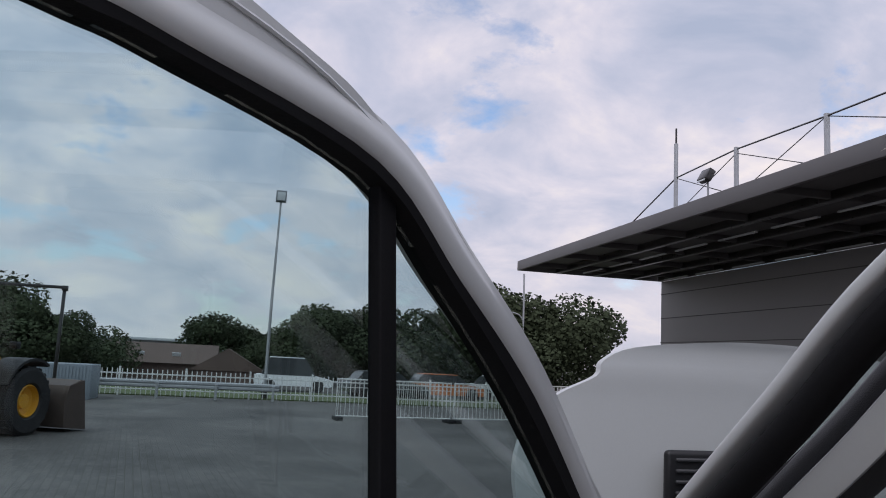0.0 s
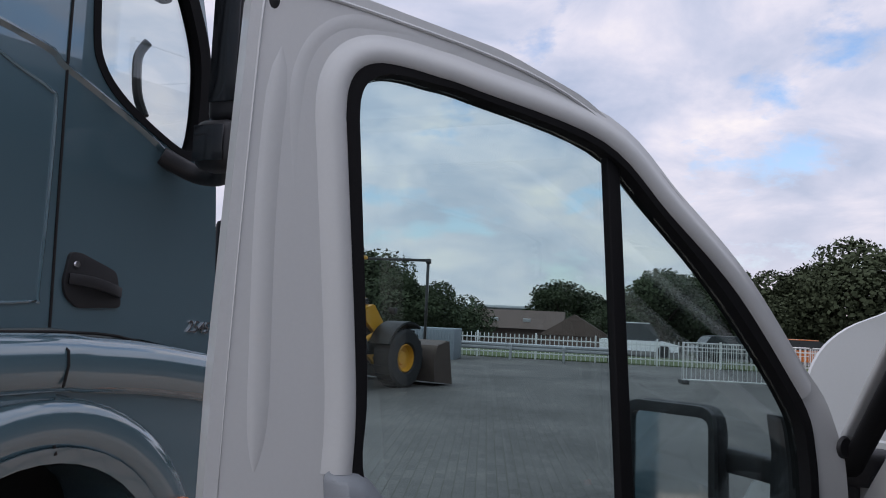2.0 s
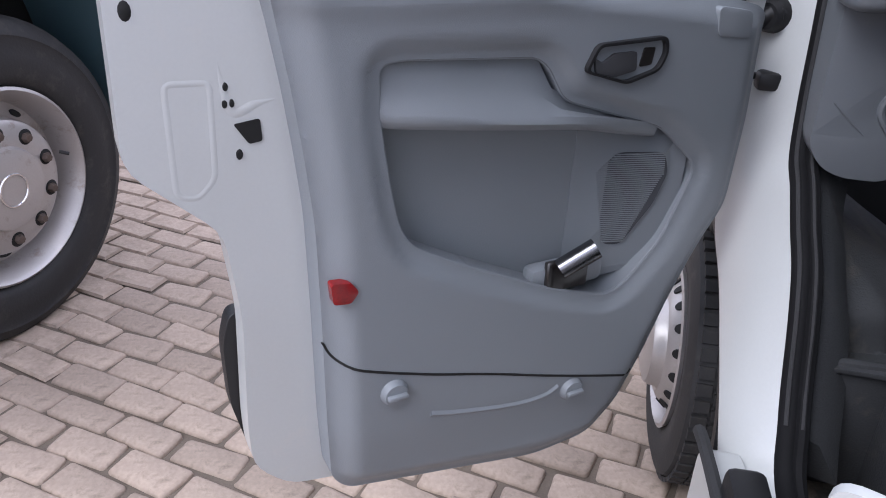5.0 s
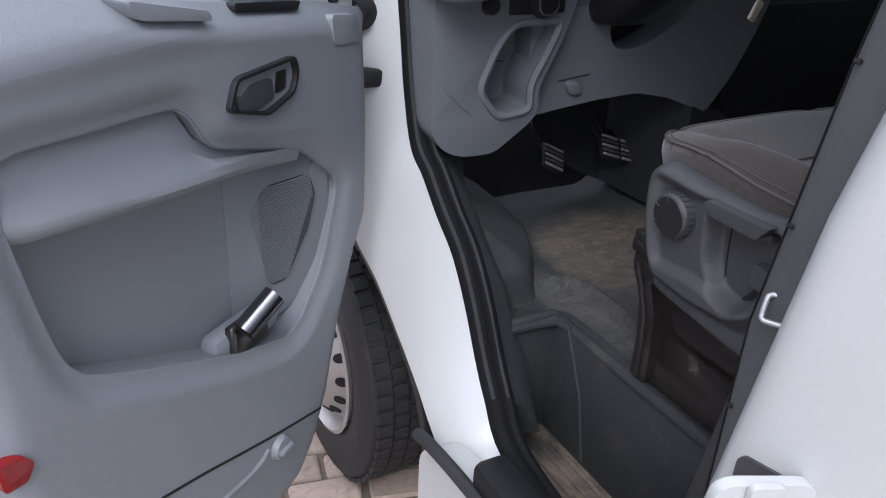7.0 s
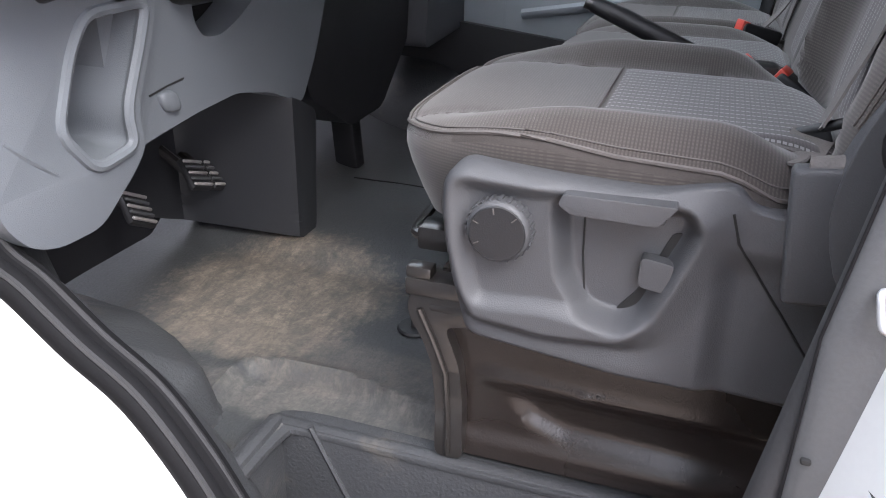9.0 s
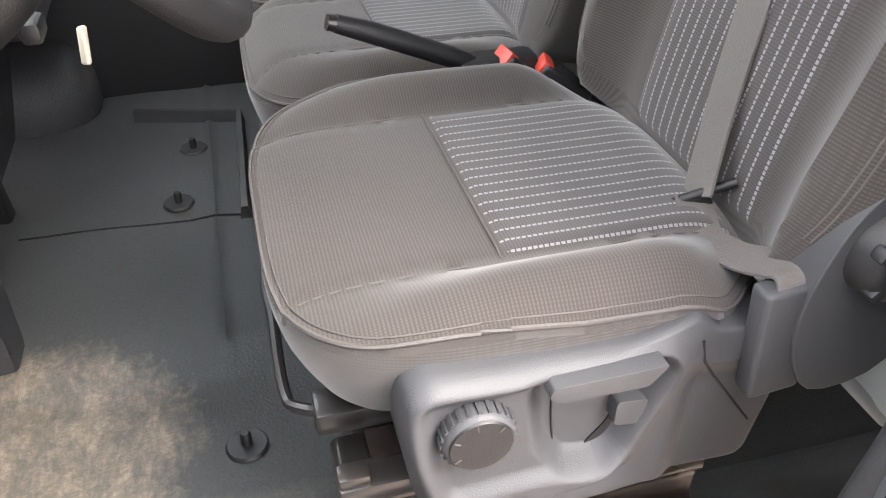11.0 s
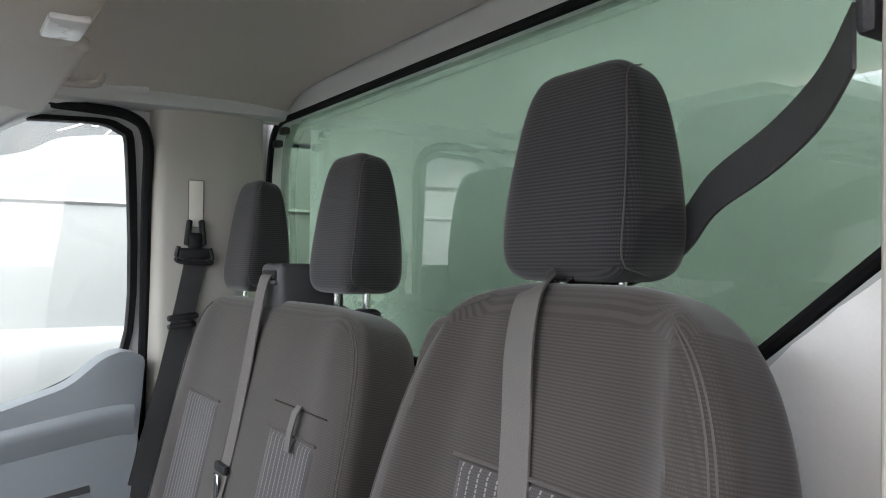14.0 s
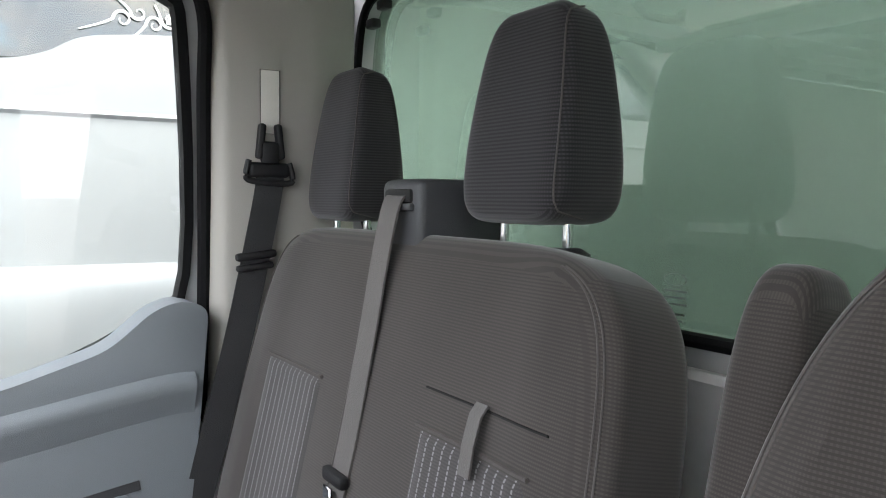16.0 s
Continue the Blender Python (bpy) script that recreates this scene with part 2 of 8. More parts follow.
CHROME = mat("chrome", (0.62, 0.62, 0.63), 0.16, metal=1.0, var=0.08, bump=0.0)
DULL_CHROME = mat("smoky_chrome", (0.20, 0.20, 0.21), 0.24, metal=1.0, var=0.12, bump=0.0)
STEEL = mat("painted_silver_steel", (0.44, 0.42, 0.41), 0.38, metal=0.55, var=0.08, scale=8, bump=0.05, dirt=(0.22, 0.17, 0.12), dirt_amount=0.15)
SATIN = mat("satin_black_trim", (0.021, 0.022, 0.025), 0.42, var=0.12, scale=6, fine=500, bump=0.15)
BLACK_STEEL = mat("black_enamelled_steel", (0.020, 0.018, 0.017), 0.3, var=0.2, scale=6, bump=0.05, coat=0.3)
BROWN_STEEL = mat("brown_black_base_cover", (0.0175, 0.0135, 0.012), 0.27, var=0.15, scale=5, fine=300, bump=0.15)
RED = mat("red_reflector", (0.24, 0.002, 0.004), 0.15, var=0.45, scale=70, fine=300, bump=0.3, coat=0.4)
RED_BUTTON = mat("red_buckle_button", (0.46, 0.045, 0.03), 0.4, var=0.1)
BELT = mat("seat_belt_webbing", (0.112, 0.103, 0.098), 0.6, var=0.12, scale=12, fine=500, bump=0.5)
BELT_DARK = mat("dark_belt_webbing", (0.035, 0.035, 0.037), 0.6, var=0.12, scale=12, fine=500, bump=0.5)
TRUCK_BLUE = mat("metallic_slate_blue_paint", (0.105, 0.180, 0.215), 0.22, metal=0.3, var=0.05, scale=2, fine=900, bump=0.0, coat=1.0)
TRUCK_BLUE.node_tree.nodes["Principled BSDF"].inputs["Coat IOR"].default_value = 2.1
TRUCK_BLUE.node_tree.nodes["Principled BSDF"].inputs["Coat Roughness"].default_value = 0.01
YELLOW = mat("yellow_machine_paint", (0.72, 0.37, 0.03), 0.4, var=0.12, scale=3, bump=0.05, dirt=(0.2, 0.15, 0.08), dirt_amount=0.1)
WORN_STEEL = mat("worn_bucket_steel", (0.12, 0.09, 0.075), 0.55, metal=0.4, var=0.35, scale=3, bump=0.2)
GALV = mat("galvanised_steel", (0.42, 0.43, 0.44), 0.45, metal=0.6, var=0.12, scale=3, bump=0.05)
FENCE_WHITE = mat("white_fence_paint", (0.66, 0.66, 0.64), 0.55, var=0.06, scale=3, bump=0.03)
CLADDING = mat("grey_cladding", (0.24, 0.235, 0.23), 0.6, var=0.05, scale=0.5, bump=0.03)
DARK_SOFFIT = mat("dark_canopy_soffit", (0.09, 0.085, 0.085), 0.7, var=0.15, scale=0.6, bump=0.03)
FLOOR_MAT = mat("muddy_floor_mat", (0.086, 0.091, 0.094), 0.5, var=0.3, scale=5, fine=220, bump=0.4, dirt=(0.085, 0.07, 0.055), dirt_amount=0.10)


def foot_mud(m, cx, cy, rx, ry, most, colour):
    """Dried mud where boots stand: a ragged, streaky patch with a fairly sharp edge."""
    nt = m.node_tree
    b = nt.nodes["Principled BSDF"]
    tcn, mp, ln = nt.nodes.new("ShaderNodeTexCoord"), nt.nodes.new("ShaderNodeMapping"), nt.nodes.new("ShaderNodeVectorMath")
    mp.vector_type = "TEXTURE"
    mp.inputs["Location"].default_value = (cx, cy, 0)
    mp.inputs["Scale"].default_value = (rx, ry, 50)
    nt.links.new(tcn.outputs["Object"], mp.inputs[0])
    ln.operation = "LENGTH"
    nt.links.new(mp.outputs[0], ln.inputs[0])
    total = ln.outputs["Value"]
    for sc, amp in ((6, 0.55), (22, 0.5), (90, 0.5)):
        n, k, a = nt.nodes.new("ShaderNodeTexNoise"), nt.nodes.new("ShaderNodeMath"), nt.nodes.new("ShaderNodeMath")
        n.inputs["Scale"].default_value, n.inputs["Detail"].default_value, n.inputs["Roughness"].default_value = sc, 8, 0.65
        nt.links.new(tcn.outputs["Object"], n.inputs["Vector"])
        k.operation, a.operation = "MULTIPLY_ADD", "ADD"
        nt.links.new(n.outputs["Fac"], k.inputs[0])
        k.inputs[1].default_value, k.inputs[2].default_value = amp, -amp / 2
        nt.links.new(total, a.inputs[0])
        nt.links.new(k.outputs[0], a.inputs[1])
        total = a.outputs[0]
    mr = nt.nodes.new("ShaderNodeMapRange")
    mr.inputs["From Min"].default_value, mr.inputs["From Max"].default_value = 1.10, 0.82
    mr.inputs["To Min"].default_value, mr.inputs["To Max"].default_value = 0.0, most
    nt.links.new(total, mr.inputs["Value"])
    fac = mr.outputs[0]
    # boot streaks: two stretched grains at a slant
    for turn, sx, sy, lo in ((0.5, 26, 90, 0.68), (-0.25, 9, 22, 0.5), (0.9, 150, 110, 0.6), (0.2, 40, 40, 0.6)):
        mp2, n2, r2, mul = nt.nodes.new("ShaderNodeMapping"), nt.nodes.new("ShaderNodeTexNoise"), nt.nodes.new("ShaderNodeMapRange"), nt.nodes.new("ShaderNodeMath")
        mp2.inputs["Rotation"].default_value, mp2.inputs["Scale"].default_value = (0, 0, turn), (sx, sy, 20)
        n2.inputs["Scale"].default_value, n2.inputs["Detail"].default_value, n2.inputs["Roughness"].default_value, n2.inputs["Distortion"].default_value = 1.0, 6, 0.7, 0.8
        nt.links.new(tcn.outputs["Object"], mp2.inputs[0])
        nt.links.new(mp2.outputs[0], n2.inputs["Vector"])
        r2.inputs["From Min"].default_value, r2.inputs["From Max"].default_value = 0.40, 0.58
        r2.inputs["To Min"].default_value, r2.inputs["To Max"].default_value = lo, 1.0
        nt.links.new(n2.outputs["Fac"], r2.inputs["Value"])
        mul.operation = "MULTIPLY"
        nt.links.new(fac, mul.inputs[0])
        nt.links.new(r2.outputs[0], mul.inputs[1])
        fac = mul.outputs[0]
    mx = nt.nodes.new("ShaderNodeMix")
    mx.data_type = "RGBA"
    src = b.inputs["Base Color"].links[0].from_socket
    nt.links.new(fac, mx.inputs[0])
    nt.links.new(src, mx.inputs[6])
    mx.inputs[7].default_value = (*colour, 1)
    nt.links.new(mx.outputs[2], b.inputs["Base Color"])


foot_mud(FLOOR_MAT, -0.35, 0.195, 0.21, 0.20, 0.9, (0.40, 0.335, 0.262))
foot_mud(FLOOR_MAT, -0.61, -0.06, 0.05, 0.26, 0.8, (0.27, 0.25, 0.225))
foot_mud(FLOOR_MAT, -0.515, 0.05, 0.06, 0.30, 0.6, (0.24, 0.21, 0.18))
HUMP_RUBBER = mat("dusty_rubber_hump", (0.036, 0.038, 0.041), 0.6, var=0.3, scale=5, fine=220, bump=0.5, dirt=(0.085, 0.076, 0.064), dirt_amount=0.3)
BRICK_ROOF = mat("brown_roof", (0.12, 0.085, 0.07), 0.8, var=0.2, scale=0.8, bump=0.2)
BRICK_WALL = mat("brown_brick_wall", (0.13, 0.09, 0.075), 0.8, var=0.2, scale=0.6, bump=0.2)
BARK = mat("bark", (0.09, 0.07, 0.05), 0.9, var=0.3, scale=3, bump=0.5)
LEAF = mat("oak_foliage", (0.060, 0.074, 0.042), 0.95, var=0.3, scale=1.2, fine=9, bump=0.0, spec=0.08)
GRASS = mat("rough_grass", (0.10, 0.13, 0.045), 0.9, var=0.4, scale=0.5, fine=14, bump=0.3)
WIN_TINT = glass("tinted_side_glass", (0.79, 0.88, 0.88), 0.03)
REAR_TINT = glass("green_rear_glass", (0.44, 0.54, 0.465), 0.09, 0.0, 0.42)
GLASS_PRINT = mat("grey_glass_print", (0.16, 0.19, 0.17), 0.6, var=0.1)
CLEAR = glass("clear_glass", (0.86, 0.90, 0.89), 0.03, 0.0, 0.3)
DARK_GLASS = glass("dark_cab_glass", (0.35, 0.42, 0.42), 0.12)
MIRROR = mat("mirror_glass", (0.86, 0.88, 0.9), 0.02, metal=1.0, var=0.01, bump=0.0)
LAMP_WHITE = mat("lamp_lens", (0.55, 0.57, 0.58), 0.25, var=0.05)
AMBER = mat("amber_lens", (0.6, 0.16, 0.02), 0.2, var=0.1, coat=0.4)


def paving_material():
    m = bpy.data.materials.new("concrete_block_paving")
    m.use_nodes = True
    nt = m.node_tree
    b = nt.nodes["Principled BSDF"]
    tcn = nt.nodes.new("ShaderNodeTexCoord")
    mp = nt.nodes.new("ShaderNodeMapping")
    mp.inputs["Rotation"].default_value = (0, 0, radians(82))
    nt.links.new(tcn.outputs["Object"], mp.inputs[0])
    br = nt.nodes.new("ShaderNodeTexBrick")
    br.inputs["Scale"].default_value = 1.0
    br.inputs["Brick Width"].default_value, br.inputs["Row Height"].default_value = 0.22, 0.11
    br.inputs["Mortar Size"].default_value, br.inputs["Mortar Smooth"].default_value = 0.007, 0.3
    br.inputs["Color1"].default_value, br.inputs["Color2"].default_value = (0.088, 0.083, 0.079, 1), (0.117, 0.110, 0.103, 1)
    br.inputs["Mortar"].default_value = (0.075, 0.07, 0.06, 1)
    nt.links.new(mp.outputs[0], br.inputs["Vector"])
    nz, nf = nt.nodes.new("ShaderNodeTexNoise"), nt.nodes.new("ShaderNodeTexNoise")
    for n, sc in ((nz, 0.35), (nf, 40)):
        n.inputs["Scale"].default_value, n.inputs["Detail"].default_value = sc, 7
        nt.links.new(tcn.outputs["Object"], n.inputs["Vector"])
    col = br.outputs["Color"]
    for n, lo, hi in ((nz, 0.65, 1.45), (nf, 0.78, 1.2)):
        r = nt.nodes.new("ShaderNodeMapRange")
        r.inputs["From Min"].default_value, r.inputs["From Max"].default_value = 0.3, 0.7
        r.inputs["To Min"].default_value, r.inputs["To Max"].default_value = lo, hi
        nt.links.new(n.outputs["Fac"], r.inputs["Value"])
        mx = nt.nodes.new("ShaderNodeMix")
        mx.data_type, mx.blend_type = "RGBA", "MULTIPLY"
        mx.inputs[0].default_value = 1
        nt.links.new(col, mx.inputs[6])
        nt.links.new(r.outputs[0], mx.inputs[7])
        col = mx.outputs[2]
    nt.links.new(col, b.inputs["Base Color"])
    b.inputs["Roughness"].default_value = 0.8
    bp = nt.nodes.new("ShaderNodeBump")
    bp.inputs["Strength"].default_value, bp.inputs["Distance"].default_value = 0.6, 0.01
    nt.links.new(br.outputs["Fac"], bp.inputs["Height"])
    bp.invert = True
    nt.links.new(bp.outputs[0], b.inputs["Normal"])
    return m


PAVING = paving_material()


# ---- building blocks ----
def thing(name, m=None, label="", category="", group="", kind=""):
    ob = new(name)
    ob.empty_display_size = 0.1
    if m is not None:
        ob.matrix_basis = m
    return tagged(ob, label, category, group, kind)


def root_of(ob):
    while ob.parent is not None:
        ob = ob.parent
    return ob


def part(name, bm, material, parent=None, label="", local=False, smooth=40):
    """Links a bmesh, made in world places (or, local, in those of its thing), as one mesh object under a thing or a part."""
    me = bpy.data.meshes.new(name)
    if parent is not None and not local:
        bm.transform(root_of(parent).matrix_basis.inverted())
    bmesh.ops.recalc_face_normals(bm, faces=bm.faces)
    bm.to_mesh(me)
    bm.free()
    me.materials.append(material)
    if smooth:
        me.shade_smooth()
        me.set_sharp_from_angle(angle=radians(smooth))
    ob = new(name, me)
    ob.parent = parent
    return tagged(ob, label)


def solo(name, bm, material, label="", category="", group="", kind="", base=(0, 0, 0), smooth=40):
    bm.transform(Matrix.Translation(base).inverted())
    ob = part(name, bm, material, None, label, True, smooth)
    ob.matrix_basis = Matrix.Translation(base)
    return tagged(ob, label, category, group, kind)


def merged(*bms):
    """One bmesh out of several."""
    a = bms[0]
    for other in bms[1:]:
        me = bpy.data.meshes.new("tmp")
        other.to_mesh(me)
        other.free()
        a.from_mesh(me)
        bpy.data.meshes.remove(me)
    return a


def rbox(center, size, bevel=0.01, seg=2, rot=None):
    bm = bmesh.new()
    bmesh.ops.create_cube(bm, size=1.0)
    for v in bm.verts:
        v.co = Vector((v.co.x * size[0], v.co.y * size[1], v.co.z * size[2]))
    if bevel:
        bmesh.ops.bevel(bm, geom=bm.edges[:], offset=min(bevel, min(size) * 0.45), segments=seg, profile=0.5, affect="EDGES")
    if rot is not None:
        bm.transform(rot.to_matrix().to_4x4() if isinstance(rot, Euler) else rot)
    bm.transform(Matrix.Translation(center))
    return bm


def eul(x=0, y=0, z=0):
    return Euler((radians(x), radians(y), radians(z)))


def smooth_loop(pts, n=6, closed=True):
    """A Catmull-Rom curve through 2D or 3D points."""
    pts = [Vector(p) for p in pts]
    k, outp = len(pts), []
    for i in range(k if closed else k - 1):
        p0, p1 = pts[(i - 1) % k] if closed or i else pts[0], pts[i]
        p2 = pts[(i + 1) % k]
        p3 = pts[(i + 2) % k] if closed or i + 2 < k else pts[-1]
        for j in range(n):
            t = j / n
            outp.append(0.5 * ((2 * p1) + (p2 - p0) * t + (2 * p0 - 5 * p1 + 4 * p2 - p3) * t * t + (3 * p1 - p0 - 3 * p2 + p3) * t ** 3))
    if not closed:
        outp.append(pts[-1])
    return outp


def round_poly(pts, r=0.03, n=4):
    """A closed polygon with its corners rounded."""
    pts, outp = [Vector(p) for p in pts], []
    k = len(pts)
    for i in range(k):
        a, b, c = pts[i - 1], pts[i], pts[(i + 1) % k]
        d1, d2 = (a - b), (c - b)
        q = min(r, d1.length * 0.45, d2.length * 0.45)
        s, e = b + d1.normalized() * q, b + d2.normalized() * q
        for j in range(n + 1):
            t = j / n
            outp.append(s * (1 - t) ** 2 + 2 * b * t * (1 - t) + e * t * t)
    return outp


def plate(outer, holes, m, c0, c1, soft=0.0, shape=None):
    """A slab with openings: outlines in (a, b), thickness from c0 to c1 along the third axis of m. shape(a, b) adds to both."""
    from mathutils.geometry import tessellate_polygon
    loops = [[Vector((p[0], p[1], 0)) for p in loop] for loop in (outer, *holes)]
    tris = tessellate_polygon(loops)
    flat = [p for loop in loops for p in loop]
    bm = bmesh.new()
    f = shape or (lambda a, b: 0.0)
    lo = [bm.verts.new((p.x, p.y, c0 + f(p.x, p.y))) for p in flat]
    hi = [bm.verts.new((p.x, p.y, c1 + f(p.x, p.y))) for p in flat]
    for t in tris:
        if len(set(t)) == 3:
            try:
                bm.faces.new([hi[i] for i in t])
                bm.faces.new([lo[i] for i in reversed(t)])
            except ValueError:
                pass
    start = 0
    rim = []
    for loop in loops:
        k = len(loop)
        for i in range(k):
            a, b = start + i, start + (i + 1) % k
            bm.faces.new((lo[a], lo[b], hi[b], hi[a]))
            rim.append((a, b))
        start += k
    if soft:
        bm.edges.ensure_lookup_table()
        es = [e for a, b in rim if (e := bm.edges.get((hi[a], hi[b]))) is not None]
        bmesh.ops.bevel(bm, geom=es, offset=soft, segments=3, profile=0.5, affect="EDGES", clamp_overlap=True)
    bm.transform(m)
    return bm


def axes(origin, a, b, c):
    """A matrix from an origin and three directions."""
    return Matrix(((a[0], b[0], c[0], origin[0]), (a[1], b[1], c[1], origin[1]), (a[2], b[2], c[2], origin[2]), (0, 0, 0, 1)))


XZ = axes((0, 0, 0), (1, 0, 0), (0, 0, 1), (0, 1, 0))
YZ = axes((0, 0, 0), (0, 1, 0), (0, 0, 1), (1, 0, 0))
XY = Matrix.Identity(4)


def sweep(path, profile, up=(0, 0, 1), closed=False, scale=None):
    """A profile in (side, up) carried along a path."""
    path = [Vector(p) for p in path]
    up, k, rings = Vector(up), len(path), []
    bm = bmesh.new()
    for i, p in enumerate(path):
        a = path[(i - 1) % k] if closed or i else path[0]
        b = path[(i + 1) % k] if closed or i < k - 1 else path[-1]
        t = (b - a).normalized()
        s = t.cross(up)
        s = s.normalized() if s.length > 1e-5 else t.orthogonal().normalized()
        u = s.cross(t)
        q = scale(i / max(1, k - 1)) if scale else 1.0
        rings.append([bm.verts.new(p + s * x * q + u * y * q) for x, y in profile])
    n = len(profile)
    for i in range(k if closed else k - 1):
        r0, r1 = rings[i], rings[(i + 1) % k]
        for j in range(n):
            bm.faces.new((r0[j], r0[(j + 1) % n], r1[(j + 1) % n], r1[j]))
    if not closed:
        bm.faces.new(rings[0])
        bm.faces.new(rings[-1][::-1])
    return bm


def circle(r, n=10, ry=None):
    return [(r * math.cos(2 * math.pi * i / n), (ry or r) * math.sin(2 * math.pi * i / n)) for i in range(n)]


def tube(path, r, n=8, closed=False, scale=None):
    path = [Vector(p) for p in path]
    d = path[-1] - path[0] if not closed else Vector((0, 0, 1))
    up = (0, 0, 1) if abs(d.normalized().z) < 0.9 else (0, 1, 0)
    return sweep(path, circle(r, n), up, closed, scale)


def lathe(profile, m, n=32):
    """A profile of (radius, height) turned round the third axis of m."""
    bm = bmesh.new()
    rings = []
    for r, h in profile:
        rings.append([bm.verts.new((r * math.cos(2 * math.pi * i / n), r * math.sin(2 * math.pi * i / n), h)) for i in range(n)] if r > 1e-6 else [bm.verts.new((0, 0, h))])
    for a, b in zip(rings, rings[1:]):
        for i in range(n):
            j = (i + 1) % n
            if len(a) == 1 and len(b) == 1:
                continue
            if len(a) == 1:
                bm.faces.new((a[0], b[i], b[j]))
            elif len(b) == 1:
                bm.faces.new((a[i], b[0], a[j]))
            else:
                bm.faces.new((a[i], a[j], b[j], b[i]))
    bm.transform(m)
    return bm


def pad(a, b, c, power=4.0, n=24, deform=None, m=XY, grain=False):
    """A stuffed cushion of half sizes a, b, c: a rounded block whose points deform() may move."""
    bm = bmesh.new()
    uv = bm.loops.layers.uv.new("UVMap")
    bmesh.ops.create_cube(bm, size=2.0)
    bmesh.ops.subdivide_edges(bm, edges=bm.edges[:], cuts=n, use_grid_fill=True)
    for v in bm.verts:
        p = v.co
        r = (abs(p.x) ** power + abs(p.y) ** power + abs(p.z) ** power) ** (1 / power)
        q = Vector((p.x / r * a, p.y / r * b, p.z / r * c))
        v.co = deform(q) if deform else q
    for f in bm.faces:
        nx, ny, nz = (abs(t) for t in f.normal)
        for l in f.loops:
            p = l.vert.co
            l[uv].uv = (p.x, p.y) if nz >= max(nx, ny) else ((p.x, p.z) if ny >= nx else ((p.z, p.y) if grain else (p.y, p.z)))
    bm.transform(m)
    return bm


def patch(a0, a1, b0, b1, height, n=(16, 20), thick=0.003, m=XY, flip=False):
    """A cloth insert that lies on a cushion: height(a, b) gives the surface under it."""
    bm = bmesh.new()
    uv = bm.loops.layers.uv.new("UVMap")
    grid = []
    for i in range(n[0] + 1):
        row = []
        for j in range(n[1] + 1):
            a, b = a0 + (a1 - a0) * i / n[0], b0 + (b1 - b0) * j / n[1]
            edge = min(1.0, min(i, n[0] - i, j, n[1] - j) / 1.0)
            row.append(bm.verts.new((a, b, height(a, b) + (thick if edge else -0.002))))
        grid.append(row)
    for i in range(n[0]):
        for j in range(n[1]):
            f = bm.faces.new((grid[i][j], grid[i + 1][j], grid[i + 1][j + 1], grid[i][j + 1]))
            for l in f.loops:
                l[uv].uv = (l.vert.co.x, l.vert.co.y)
    bm.transform(m)
    return bm


def ease(t):
    t = max(0.0, min(1.0, t))
    return t * t * (3 - 2 * t)


def edge_distance(loop, a, b):
    best = 9.0
    for k in range(len(loop)):
        p, q = loop[k - 1], loop[k]
        d = q - p
        t = max(0.0, min(1.0, ((a - p.x) * d.x + (b - p.y) * d.y) / max(1e-9, d.length_squared)))
        best = min(best, math.hypot(a - p.x - d.x * t, b - p.y - d.y * t))
    return best


def inside(loop, a, b):
    odd = False
    for k in range(len(loop)):
        p, q = loop[k - 1], loop[k]
        if (p.y > b) != (q.y > b) and a < (q.x - p.x) * (b - p.y) / (q.y - p.y) + p.x:
            odd = not odd
    return odd


def step_over(loop, a, b, w):
    """1 well inside an outline, 0 well outside, with a soft step of half width w across it."""
    d = edge_distance(loop, a, b)
    return ease(0.5 + (d if inside(loop, a, b) else -d) / (2 * w))


def moulded(outer, holes, c0, c1, soft, relief, step=0.0125, m=XY, calm=0):
    """A plate cut into a fine grid whose upper face is shaped by relief(a, b)."""
    bm = plate(outer, holes, XY, c0, c1, soft)
    lo = [min(p[k] for p in outer) for k in (0, 1)]
    hi = [max(p[k] for p in outer) for k in (0, 1)]
    for k in (0, 1):
        v = lo[k] + step
        while v < hi[k]:
            co, no = ((v, 0, 0), (1, 0, 0)) if k == 0 else ((0, v, 0), (0, 1, 0))
            bmesh.ops.bisect_plane(bm, geom=bm.verts[:] + bm.edges[:] + bm.faces[:], plane_co=co, plane_no=no)
            v += step
    bmesh.ops.triangulate(bm, faces=[f for f in bm.faces if len(f.verts) > 4])
    for p in bm.verts:
        w = (p.co.z - c0) / (c1 - c0)
        if w > 0.5:
            p.co.z += relief(p.co.x, p.co.y)
    inner = [p for p in bm.verts if p.co.z > c1 - 0.03 and all(f.normal.z > 0 or abs(f.normal.z) > 0.02 for f in p.link_faces)]
    for k in range(calm):
        bmesh.ops.smooth_vert(bm, verts=inner, factor=0.5, use_axis_z=True)
    bm.transform(m)
    return bm


